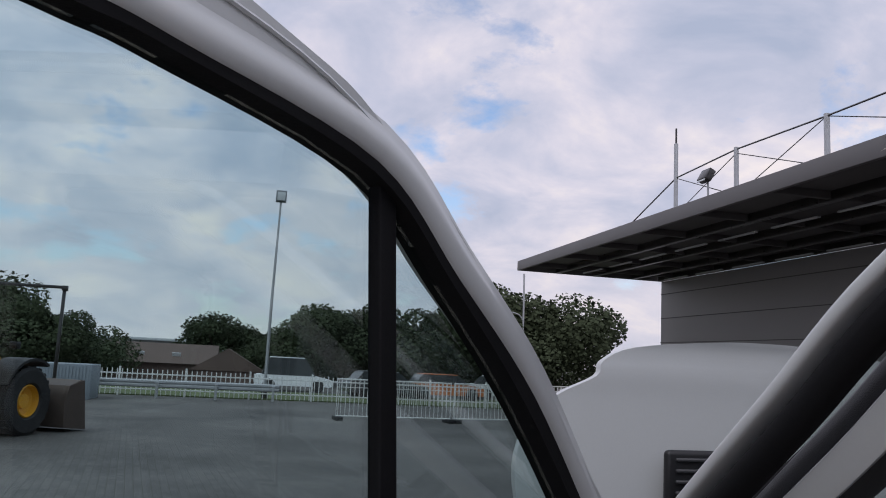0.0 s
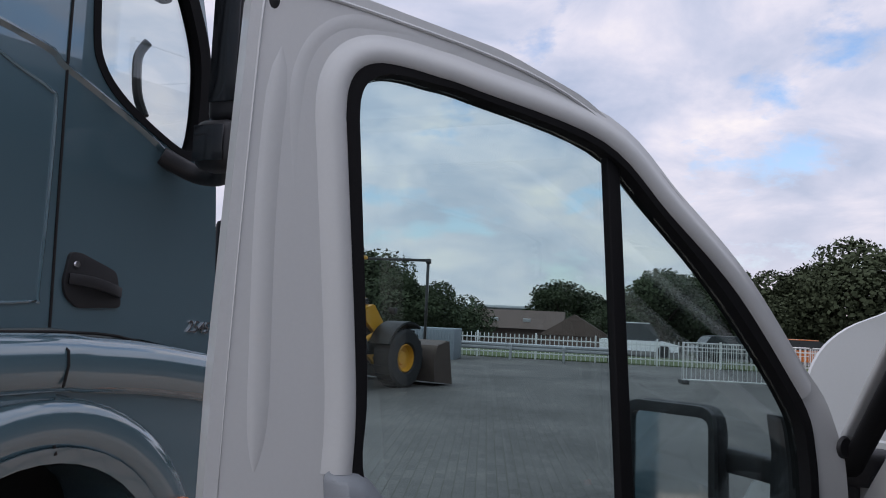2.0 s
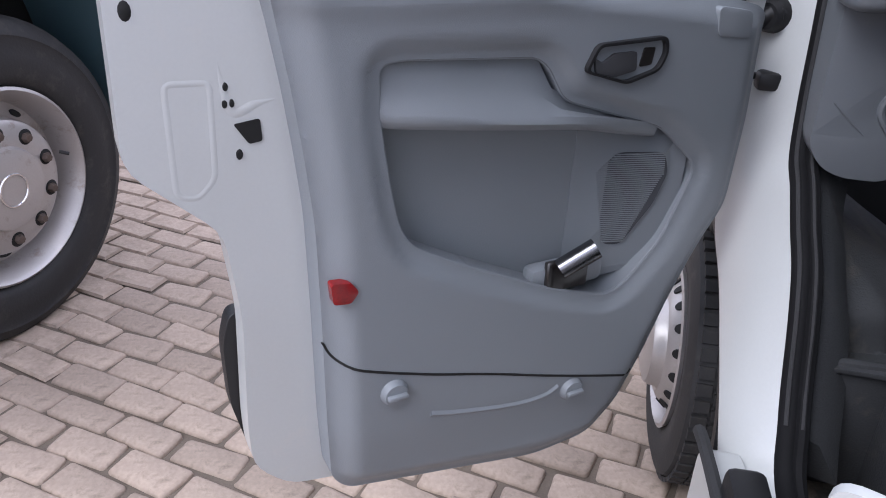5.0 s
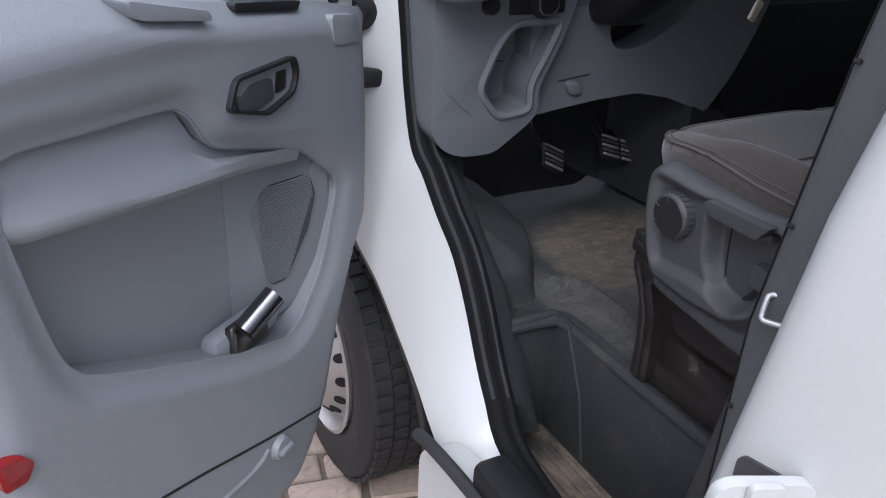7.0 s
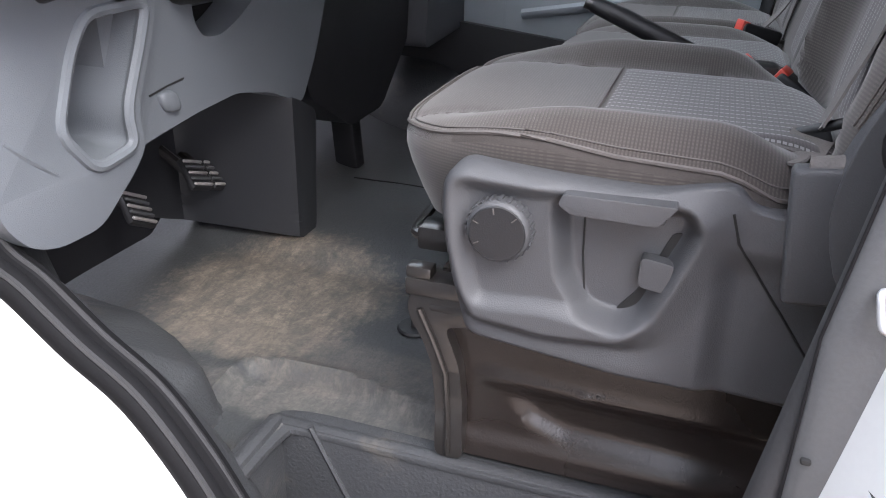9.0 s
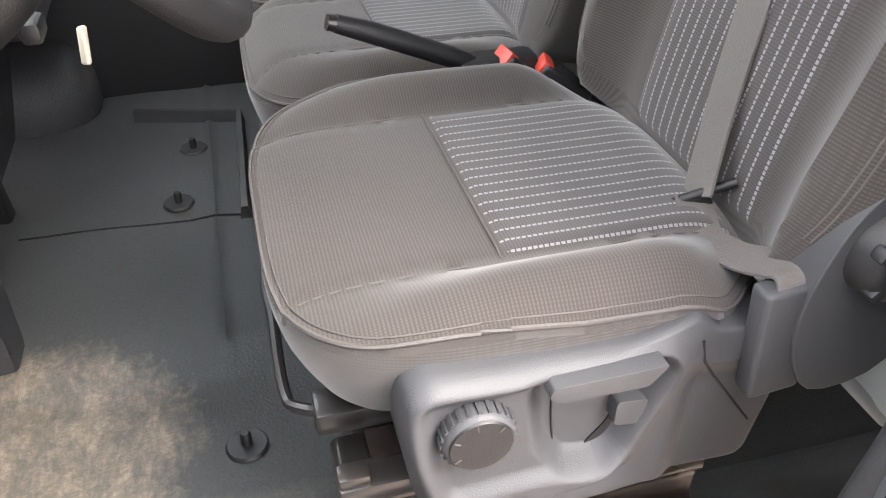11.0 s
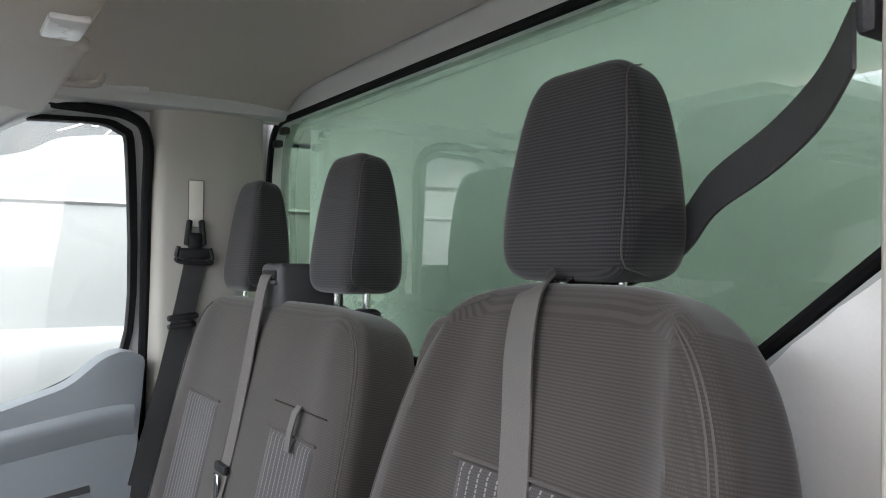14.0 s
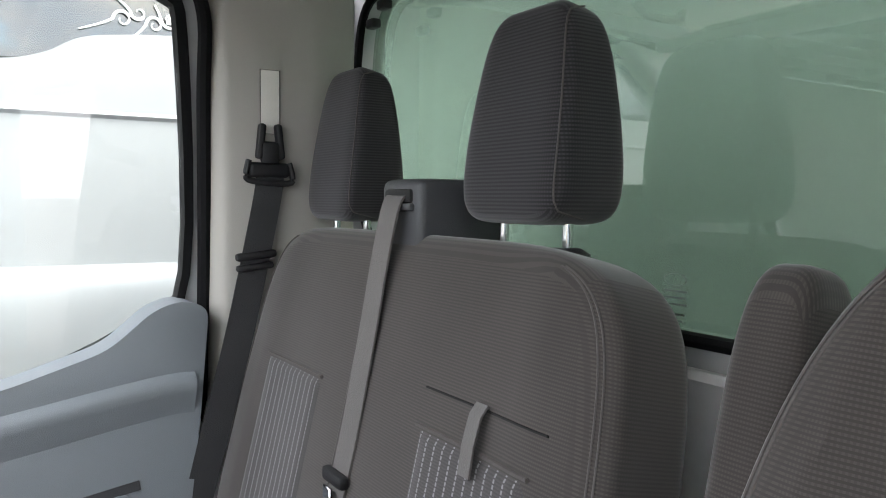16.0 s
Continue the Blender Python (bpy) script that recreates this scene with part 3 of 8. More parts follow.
def moulded_fan(outer, centre, c0, c1, relief, m=XY, rings=44, n=260, round_off=0.006):
    """A shell on an outline, meshed in rings round a centre, whose face is shaped by relief(a, b)."""
    runs, total = [], 0.0
    for k in range(len(outer)):
        d = (outer[k] - outer[k - 1]).length
        runs.append((total, d, outer[k - 1], outer[k]))
        total += d
    rim, i = [], 0
    for k in range(n):
        t = total * k / n
        while i < len(runs) - 1 and t > runs[i][0] + runs[i][1]:
            i += 1
        rim.append(runs[i][2].lerp(runs[i][3], (t - runs[i][0]) / max(1e-9, runs[i][1])))
    bm, made, mid = bmesh.new(), [], Vector(centre)
    for j in range(1, rings + 1):
        q = j / rings
        row = []
        for p in rim:
            w = mid.lerp(p, q)
            fall = round_off * (1 - math.sqrt(max(0.0, 1 - ease((q - 0.93) / 0.07) ** 2)))
            row.append(bm.verts.new((w.x, w.y, c1 + relief(w.x, w.y) - fall)))
        made.append(row)
    made.append([bm.verts.new((p.x, p.y, c0)) for p in rim])
    hub = bm.verts.new((mid.x, mid.y, c1 + relief(mid.x, mid.y)))
    for k in range(n):
        bm.faces.new((hub, made[0][k], made[0][(k + 1) % n]))
    for r0, r1 in zip(made, made[1:]):
        for k in range(n):
            bm.faces.new((r0[k], r1[k], r1[(k + 1) % n], r0[(k + 1) % n]))
    bm.faces.new(made[-1])
    bm.transform(m)
    return bm


def height_sheet(x0, x1, y0, y1, n, height, keep=None, thick=0.012):
    """A sheet over a plan rectangle whose height follows height(x, y); keep(x, y) may leave out part of it."""
    bm, g = bmesh.new(), {}
    for i in range(n[0] + 1):
        for j in range(n[1] + 1):
            x, y = x0 + (x1 - x0) * i / n[0], y0 + (y1 - y0) * j / n[1]
            if keep is None or keep(x, y):
                g[i, j] = bm.verts.new((x, y, height(x, y)))
    for i in range(n[0]):
        for j in range(n[1]):
            q = [(i, j), (i + 1, j), (i + 1, j + 1), (i, j + 1)]
            if all(k in g for k in q):
                bm.faces.new([g[k] for k in q])
    if thick:
        bmesh.ops.solidify(bm, geom=bm.faces[:], thickness=thick)
    return bm


PAVER = mat("weathered_paver", (0.40, 0.318, 0.255), 0.85, var=0.3, scale=14, fine=70, bump=1.0, dirt=(0.22, 0.178, 0.138), dirt_amount=0.26)
nt = PAVER.node_tree
oi, vr, vm = nt.nodes.new("ShaderNodeObjectInfo"), nt.nodes.new("ShaderNodeMapRange"), nt.nodes.new("ShaderNodeMix")
vr.inputs["To Min"].default_value, vr.inputs["To Max"].default_value = 0.82, 1.12
vm.data_type, vm.blend_type = "RGBA", "MULTIPLY"
vm.inputs[0].default_value = 1.0
base_in = nt.nodes["Principled BSDF"].inputs["Base Color"]
nt.links.new(base_in.links[0].from_socket, vm.inputs[6])
nt.links.new(oi.outputs["Random"], vr.inputs["Value"])
nt.links.new(vr.outputs[0], vm.inputs[7])
nt.links.new(vm.outputs[2], base_in)
SAND = mat("joint_sand", (0.155, 0.125, 0.098), 0.95, var=0.3, scale=6, fine=200, bump=0.6)
KNIT = mat("black_gap", (0.006, 0.006, 0.006), 0.8, var=0.1)
ORANGE = mat("orange_car_paint", (0.55, 0.16, 0.03), 0.3, var=0.05, coat=0.5)
CAR_DARK = mat("dark_car_paint", (0.04, 0.045, 0.05), 0.3, var=0.05, coat=0.5)
STICKER = mat("black_sticker", (0.02, 0.02, 0.02), 0.35, var=0.1)
PRINT = mat("white_print", (0.7, 0.7, 0.68), 0.6, var=0.03)
CONTAINER = mat("grey_container_paint", (0.22, 0.25, 0.28), 0.6, var=0.1, scale=1)
WOOD_TAG = mat("pale_tag", (0.66, 0.58, 0.46), 0.6, var=0.1)


# ---- ground ----
bm = bmesh.new()
bmesh.ops.create_grid(bm, x_segments=2, y_segments=2, size=1500)
solo("ground", bm, PAVING, "grey concrete block paving of a wide open yard", "ground", kind="structure", smooth=0)

# ---- van: fixed body ----
van = thing("van_body", pose(0, 0, 0), "white chassis cab van with its driver side open", "van")
OUTER = [(-0.955, 0.03, 1.52), (-0.957, 0.02, 1.30), (-0.957, 0.015, 1.10), (-0.955, 0.01, 0.95), (-0.952, 0.0, 0.84), (-0.948, -0.05, 0.775), (-0.945, -0.15, 0.728), (-0.945, -0.25, 0.664), (-0.945, -0.34, 0.60), (-0.945, -0.41, 0.54), (-0.95, -0.52, 0.49), (-0.955, -0.75, 0.475), (-0.96, -1.03, 0.47)]
INNER = [(-0.872, -0.02, 1.52), (-0.870, -0.055, 1.33), (-0.870, -0.10, 1.10), (-0.870, -0.135, 1.0), (-0.870, -0.19, 0.96), (-0.870, -0.25, 0.905), (-0.870, -0.315, 0.855), (-0.870, -0.37, 0.78), (-0.870, -0.42, 0.69), (-0.870, -0.46, 0.63), (-0.872, -0.53, 0.56), (-0.88, -0.75, 0.53), (-0.89, -1.02, 0.52)]


def jamb():
    """The white painted hinge jamb: a curved face that turns in from the outer skin to the door seal."""
    bm = bmesh.new()
    rows = []
    for a, b in zip(smooth_loop(OUTER, 5, False), smooth_loop(INNER, 5, False)):
        back = Vector((0.035, 0.02, 0.0))
        rows.append([bm.verts.new(p) for p in (a + back, a, a.lerp(b, 0.12) + Vector((-0.006, 0, 0)), a.lerp(b, 0.45) + Vector((-0.012, 0, 0)), a.lerp(b, 0.75) + Vector((-0.012, 0, 0)), b, b + back)])
    for r0, r1 in zip(rows, rows[1:]):
        for k in range(7):
            bm.faces.new((r0[k], r0[(k + 1) % 7], r1[(k + 1) % 7], r1[k]))
    bm.faces.new(rows[0])
    bm.faces.new(rows[-1][::-1])
    return bm


part("hinge_pillar", jamb(), WHITE, van)
SEAL_L = [(-0.80, -1.0, 2.06), (-0.82, -0.72, 2.03), (-0.85, -0.52, 1.88), (-0.872, -0.36, 1.745), (-0.878, -0.20, 1.62), (-0.868, -0.075, 1.50), (-0.857, -0.07, 1.33), (-0.855, -0.092, 1.20), (-0.855, -0.112, 1.10), (-0.855, -0.147, 1.0), (-0.855, -0.20, 0.96), (-0.855, -0.262, 0.905), (-0.855, -0.327, 0.855), (-0.855, -0.382, 0.78), (-0.855, -0.432, 0.69), (-0.855, -0.472, 0.63), (-0.857, -0.54, 0.56), (-0.865, -0.75, 0.535), (-0.875, -1.0, 0.525)]
part("door_seal", tube(smooth_loop(SEAL_L, 5, False), 0.019, 10), RUBBER, van, "black rubber door seal")
part("seal_lip", tube(smooth_loop([(x + 0.017, y - 0.017, z + 0.006) for x, y, z in SEAL_L], 5, False), 0.012, 8), RUBBER, van, "black inner seal lip")
# lighter tubes paint in the light caught on the seal's ridges
part("seal_bead", tube(smooth_loop([(x - 0.010, y - 0.012, z + 0.012) for x, y, z in SEAL_L[6:16]], 5, False), 0.004, 6), SEAL_GREY, van, "seal ridge in lighter grey for the light it catches")
part("seal_bead", tube(smooth_loop([(x + 0.014, y - 0.022, z + 0.015) for x, y, z in SEAL_L[6:16]], 5, False), 0.0028, 6), SEAL_GREY, van, "seal ridge in lighter grey for the light it catches")
PIL = [(-0.945, 0.05, 1.43), (-0.94, -0.183, 1.62), (-0.935, -0.368, 1.77), (-0.92, -0.513, 1.90), (-0.88, -0.75, 2.06), (-0.84, -1.0, 2.13)]
part("windscreen_pillar", sweep(smooth_loop([(x, y + 0.014, z + 0.014) for x, y, z in PIL], 6, False), round_poly([(-0.012, -0.010), (0.03, -0.010), (0.03, 0.006), (-0.012, 0.006)], 0.006, 3), (0, 0, 1)), WHITE, van)
part("pillar_rubber", tube(smooth_loop([(x - 0.010, y - 0.014, z - 0.012) for x, y, z in PIL[:5]], 6, False), 0.019, 10), RUBBER, van, "black rubber strip on the windscreen pillar")
part("pillar_strip", sweep(smooth_loop([(x + 0.035, y - 0.045, z - 0.045) for x, y, z in PIL[:5]], 6, False), round_poly([(-0.022, -0.010), (0.014, -0.010), (0.014, 0.010), (-0.022, 0.010)], 0.004, 2), (-0.7, -0.6, 0)), WHITE, van, "white metal strip between the seals")
part("pillar_cover", sweep(smooth_loop([(x + 0.085, y - 0.02, z - 0.02) for x, y, z in PIL], 6, False), round_poly([(-0.045, -0.03), (0.045, -0.03), (0.045, 0.03), (-0.045, 0.03)], 0.02, 3), (0, 0, 1)), GREY_DARK, van, "dark grey inner pillar cover")


def post(plan, levels, lean, back=None):
    """An upright of a constant plan that leans inward with height."""
    bm = bmesh.new()
    rings = [[bm.verts.new((x + lean(z), y + (back or sway)(z), z)) for x, y in plan] for z in levels]
    n = len(plan)
    for a, b in zip(rings, rings[1:]):
        for k in range(n):
            bm.faces.new((a[k], a[(k + 1) % n], b[(k + 1) % n], b[k]))
    bm.faces.new(rings[0][::-1])
    bm.faces.new(rings[-1])
    return bm


def tumble(z):
    return 0.06 * max(0.0, z - 1.35)


def sway(z):
    """The opening's rear edge runs back with height, then straight."""
    return -0.14 * (min(max(z, 0.6), 1.25) - 1.13) - 0.20 * (min(max(z, 1.25), 1.75) - 1.25)


LEVELS = [0.45, 0.8, 1.1, 1.25, 1.5, 1.8, 2.12]
PILLAR_PLAN = round_poly([(-0.97, -1.34), (-0.97, -1.052), (-0.872, -0.997), (-0.85, -1.005), (-0.85, -1.34)], 0.03, 4)
part("door_pillar", post([tuple(p) for p in PILLAR_PLAN], LEVELS, tumble), WHITE, van)
part("rear_door_seal", tube([(-0.857 - 0.05 * max(0.0, min(z, 1.9) - 1.4), -0.986 + sway(z) - 0.04 * max(0.0, z - 1.4), z) for z in (0.60, 0.8, 1.0, 1.25, 1.5, 1.8, 2.04)], 0.019, 12), SEAL_GREY, van, "black rubber door seal")
def seal_back(z):
    return -0.13 * max(0.0, z - 1.08)


SEAL_LEVELS = [0.52, 0.6, 0.8, 1.0, 1.08, 1.2, 1.35, 1.53]
part("pillar_seal", post([tuple(p) for p in round_poly([(-0.893, -1.03), (-0.891, -0.982), (-0.886, -0.966), (-0.876, -0.957), (-0.865, -0.962), (-0.861, -0.988), (-0.865, -1.03)], 0.008, 3)], SEAL_LEVELS, tumble, seal_back), PILLAR_RUBBER, van, "dark grey rubber seal on the pillar")
for dx, dy, r in ((-0.8785, -0.9585, 0.0014), (-0.8635, -0.9630, 0.0012)):
    part("seal_groove", tube([(dx + tumble(z), dy + seal_back(z), z) for z in SEAL_LEVELS], r, 6), RUBBER, van, "dark groove along the seal")
for z in (0.72, 0.98, 1.2, 1.36):
    part("seal_clip", rbox((-0.888, -0.968 + seal_back(z), z), (0.006, 0.008, 0.005), 0.002, 2), KNIT, van, "black clip in the seal")
part("roof_rail", sweep([(-0.86, -0.6, 2.12), (-0.86, -1.38, 2.13)], round_poly([(-0.06, -0.05), (0.06, -0.05), (0.04, 0.05), (-0.05, 0.05)], 0.02, 2)), WHITE, van)
part("pillar_trim", post([tuple(p) for p in round_poly([(-0.905, -1.25), (-0.905, -0.975), (-0.888, -0.952), (-0.872, -0.950), (-0.845, -1.0), (-0.828, -1.035), (-0.830, -1.25)], 0.010, 4)], [1.515, 1.525, 1.6, 1.8, 2.07], tumble, seal_back), PILLAR_TRIM, van, "pale beige plastic pillar cover")
part("lower_pillar_trim", post([tuple(p) for p in round_poly([(-0.86, -1.25), (-0.86, -1.0), (-0.842, -0.994), (-0.822, -1.020), (-0.827, -1.25)], 0.008, 3)], [0.72, 0.955, 1.08, 1.25, 1.516], tumble), GREY, van, "grey plastic lower pillar cover")
FACE = axes((-0.97, -1.036, 0.0), (0.894, 0.447, 0), (0, 0, 1), (-0.447, 0.894, 0))
fs = part("type_sticker", plate(round_poly([(0.035, 0.885), (0.105, 0.885), (0.105, 0.99), (0.035, 0.99)], 0.004), [], FACE, 0.0, 0.006), STICKER, van, "black type sticker with white print")
for k, (a0, a1) in enumerate(((0.085, 0.10), (0.045, 0.078), (0.05, 0.098), (0.042, 0.08), (0.05, 0.095), (0.045, 0.072))):
    z = 0.978 - 0.0165 * k
    part("print_line", plate([(a0, z - 0.0035), (a1, z - 0.0035), (a1, z + 0.0035), (a0, z + 0.0035)], [], FACE, 0.005, 0.0075), PRINT, fs)
part("striker", tube([FACE @ Vector(p) for p in smooth_loop([(0.094, 1.128, -0.01), (0.094, 1.128, 0.006), (0.092, 1.127, 0.011), (0.089, 1.124, 0.013), (0.082, 1.109, 0.013), (0.079, 1.106, 0.011), (0.079, 1.105, 0.006), (0.080, 1.105, -0.01)], 4, False)], 0.0029, 10), GALV, van, "steel door striker loop")
FLAP = axes((-0.968, -1.125, 0.0), (-0.909, 0.418, 0), (0, 0, 1), (0.418, 0.909, 0))
flap = part("fuel_flap", plate(round_poly([(-0.004, 0.87), (0.088, 0.87), (0.088, 1.038), (-0.004, 1.038)], 0.02), [], FLAP, -0.006, 0.007, 0.004), WHITE, van, "white fuel filler flap standing open")
part("flap_tab", plate(round_poly([(0.03, 1.01), (0.062, 1.01), (0.062, 1.044), (0.03, 1.044)], 0.008), [], FLAP, -0.016, -0.008, 0.002), WHITE, flap)
part("filler_recess", plate(round_poly([(-1.052, 0.89), (-1.135, 0.89), (-1.135, 1.018), (-1.115, 1.026), (-1.052, 1.012)], 0.012), [], axes((0, 0, 0), (0, 1, 0), (0, 0, 1), (-1, 0, 0)), 0.955, 0.9735), GREY_DARK, van, "dark filler recess")
HOLE_B = [(-0.45, 1.53), (0.74, 1.53), (0.92, 1.62), (0.955, 1.92), (0.92, 2.085), (-0.68, 2.085), (-0.79, 1.95), (-0.755, 1.775)]
hole = round_poly(HOLE_B, 0.12, 6)
part("rear_wall", plate([(-0.99, 0.6), (0.99, 0.6), (0.99, 2.2), (-0.99, 2.2)], [hole], XZ, -1.40, -1.345), WHITE, van)
pane = part("rear_window", plate(round_poly(HOLE_B, 0.12, 6), [], XZ, -1.385, -1.379), REAR_TINT, van, "green tinted rear window pane")
pane.visible_shadow = False
part("rear_window_seal", sweep([(p.x, -1.345, p.y) for p in hole], circle(0.009, 8), (0, 1, 0), True), RUBBER, van, "black rubber window seal")
mark = part("window_mark", tube([(0.122 + 0.017 * math.cos(t), -1.3775, 1.592 + 0.0075 * math.sin(t)) for t in [2 * math.pi * k / 24 for k in range(24)]], 0.0007, 5, True), GLASS_PRINT, pane, "small printed glass mark")
for dz, w in ((-0.014, 0.036), (-0.022, 0.032), (-0.030, 0.036), (-0.042, 0.030), (-0.050, 0.024)):
    part("mark_bar", rbox((0.121, -1.3775, 1.592 + dz), (w, 0.0012, 0.003), 0.0003, 1), GLASS_PRINT, pane)
for cx in (0.845, 0.80):
    part("roof_clip", rbox((cx - 0.01, -1.325, 2.02 + (0.845 - cx) * 0.6), (0.03, 0.02, 0.018), 0.004), BLACK, van)
FILM = mat("white_protective_film", (0.90, 0.90, 0.885), 0.45, var=0.04, scale=4, fine=200, bump=0.05)


def film():
    """Loose white film on the panel under the rear window, with creases."""
    m = axes((0, -1.338, 0), (1, 0, 0), (0, 0, 1), (0, 1, 0))
    low = [Vector(p) for p in ((-0.94, 0.75), (0.94, 0.75), (0.94, 1.50), (-0.45, 1.50), (-0.765, 1.76), (-0.86, 1.80), (-0.94, 1.80))]

    def crease(a, b):
        f = noise.noise(Vector((a * 5 + 2 * b, b * 9, 1.7)))
        return 0.014 * (1 - abs(f)) ** 7 + 0.005 * noise.noise(Vector((a * 16, b * 22, 3)))

    return moulded(low, [], -0.002, 0.004, 0.0, crease, 0.02, m, 1)


part("panel_film", film(), FILM, van, "creased white film on the rear panel")
part("roof_skin", plate(round_poly([(-0.95, -1.42), (0.95, -1.42), (0.86, -0.42), (-0.86, -0.42)], 0.06), [], XY, 2.20, 2.225), WHITE, van)


def headliner():
    bm = bmesh.new()
    nx, ny, g = 30, 24, []
    for i in range(nx + 1):
        row = []
        for j in range(ny + 1):
            u, v = -1 + 2 * i / nx, j / ny
            x, y = 0.86 * u, -1.335 + v * 0.92
            side = abs(u) ** 5 * 0.10
            back = max(0.0, 1 - v / 0.18) ** 2 * 0.042
            front = max(0.0, v - 0.75) ** 2 * 0.5
            row.append(bm.verts.new((x, y, 2.185 - max(side, back) - 0.3 * min(side, back) - front)))
        g.append(row)
    for i in range(nx):
        for j in range(ny):
            bm.faces.new((g[i][j], g[i + 1][j], g[i + 1][j + 1], g[i][j + 1]))
    bmesh.ops.solidify(bm, geom=bm.faces[:], thickness=0.01)
    return bm


part("headliner", headliner(), HEADLINER, van, "beige moulded headliner")
far = lambda pts: [(-p[0], p[1], p[2]) for p in pts]
part("far_door_pillar", plate(round_poly([(-1.03, 0.45), (-1.34, 0.45), (-1.34, 2.12), (-1.03, 2.12)], 0.03), [], YZ, 0.955, 1.0), WHITE, van)
part("far_pillar_trim", post([tuple(p) for p in round_poly([(0.90, -1.30), (0.90, -1.022), (0.86, -1.014), (0.826, -1.034), (0.818, -1.10), (0.818, -1.20), (0.84, -1.29)], 0.014, 4)], [1.20, 1.5, 1.8, 2.08], lambda z: 0.0, lambda z: 0.0), PILLAR_TRIM, van, "pale beige plastic pillar cover")
part("belt_slot", rbox((0.8185, -1.114, 1.855), (0.004, 0.034, 0.11), 0.001), HEADLINER, van, "height slot of the belt")
# thin grey outline drawn as the shadow round the belt slot
part("slot_edge_shadow", tube([(0.8165, -1.114 + 0.018 * sx, 1.855 + 0.056 * sz) for sx, sz in ((-1, -1), (1, -1), (1, 1), (-1, 1))], 0.0009, 5, True), BELT, van, "thin grey line drawn as the slot's edge shadow")
part("far_windscreen_pillar", sweep(smooth_loop(far(PIL), 6, False), round_poly([(-0.045, -0.03), (0.045, -0.03), (0.045, 0.03), (-0.045, 0.03)], 0.02, 3), (0, 0, 1)), WHITE, van)
part("far_roof_rail", sweep([(0.86, -0.6, 2.12), (0.86, -1.38, 2.13)], round_poly([(-0.06, -0.05), (0.06, -0.05), (0.04, 0.05), (-0.05, 0.05)], 0.02, 2)), WHITE, van)
part("far_door_seal", tube(smooth_loop([(0.86, -0.60, 2.07), (0.835, -0.85, 2.062), (0.83, -0.965, 2.05), (0.84, -1.005, 2.00), (0.855, -1.008, 1.85), (0.87, -1.01, 1.5), (0.90, -1.0, 1.1), (0.90, -0.99, 0.75)], 6, False), 0.0125, 8), RUBBER, van, "black rubber door seal")
part("firewall", plate([(-0.93, 0.55), (0.93, 0.55), (0.93, 1.38), (-0.93, 1.38)], [], XZ, 0.40, 0.43), BLACK, van)
part("toe_board", rbox((-0.1, 0.24, 0.93), (1.64, 0.03, 0.50), 0.01, 2, eul(-22, 0, 0)), BLACK, van, "black carpeted toe board")
part("cowl", rbox((0, 0.50, 1.36), (1.76, 0.22, 0.06), 0.02), BLACK, van, "black plastic cowl below the windscreen")
ws = part("windscreen", plate([(-0.88, 0.0), (0.88, 0.0), (0.83, 0.98), (-0.83, 0.98)], [], axes((0, 0.08, 1.405), (1, 0, 0), (0, -0.717, 0.697), (0, 0.697, 0.717)), 0, 0.006), CLEAR, van, "clear windscreen")
ws.visible_shadow = False
bonnet_half = [(0.0, 1.93), (-0.16, 1.925), (-0.42, 1.897), (-0.52, 1.853), (-0.54, 1.81), (-0.66, 1.75), (-0.74, 1.67), (-0.78, 1.55), (-0.76, 1.38), (-0.72, 1.20)]
bonnet_out = bonnet_half + [(-x, z) for x, z in reversed(bonnet_half[1:])]
part("raised_bonnet", plate(smooth_loop(bonnet_out, 4), [], axes((0, 1.0, -0.022), (1, 0, 0), (0, 0, 1), (0, -1, 0)), -0.03, 0.0, 0.02, lambda a, b: 0.05 * (1 - (a / 0.8) ** 2) - 0.12 * (b - 1.5)), WHITE, van, "white bonnet standing open")
lou = part("bonnet_vent", rbox((-0.20, 0.945, 1.508), (0.32, 0.03, 0.17), 0.02, 3, None), BLACK, van, "black louvred vent")
for k in range(5):
    part("vent_slat", rbox((-0.20, 0.926, 1.448 + 0.03 * k), (0.27, 0.012, 0.010), 0.003, 1), GREY_DARK, lou)
for s in (-1, 1):
    part("front_wing", plate(smooth_loop([(0.03, 0.84), (0.04, 1.0), (0.05, 1.42), (0.45, 1.38), (0.95, 1.20), (1.05, 0.8), (0.98, 0.42), (0.68, 0.40), (0.61, 0.58), (0.50, 0.70), (0.36, 0.78), (0.20, 0.81), (0.08, 0.81)], 3), [], YZ, s * 0.97, s * 0.93), WHITE, van)
part("front_bumper", rbox((0, 1.06, 0.62), (1.9, 0.16, 0.42), 0.06, 3), GREY_DARK, van)
part("sill_guard", rbox((-0.952, -0.84, 0.612), (0.065, 0.46, 0.075), 0.016), BLACK, van, "black plastic sill guard")
part("sill_strip", tube(smooth_loop([(-0.985, -0.43, 0.565), (-0.988, -0.50, 0.585), (-0.988, -0.68, 0.60), (-0.988, -1.05, 0.60)], 4, False), 0.012, 8), SEAL_GREY, van, "grey rubber sill strip")
part("outer_sill", plate(round_poly([(-0.46, 0.555), (-0.62, 0.585), (-1.34, 0.585), (-1.34, 0.30), (-0.42, 0.30), (-0.42, 0.51)], 0.03), [], YZ, -0.975, -0.92), WHITE, van)
JA, JB, JC = (0.73, -0.68, 0), (0, 0, 1), (-0.68, -0.73, 0)
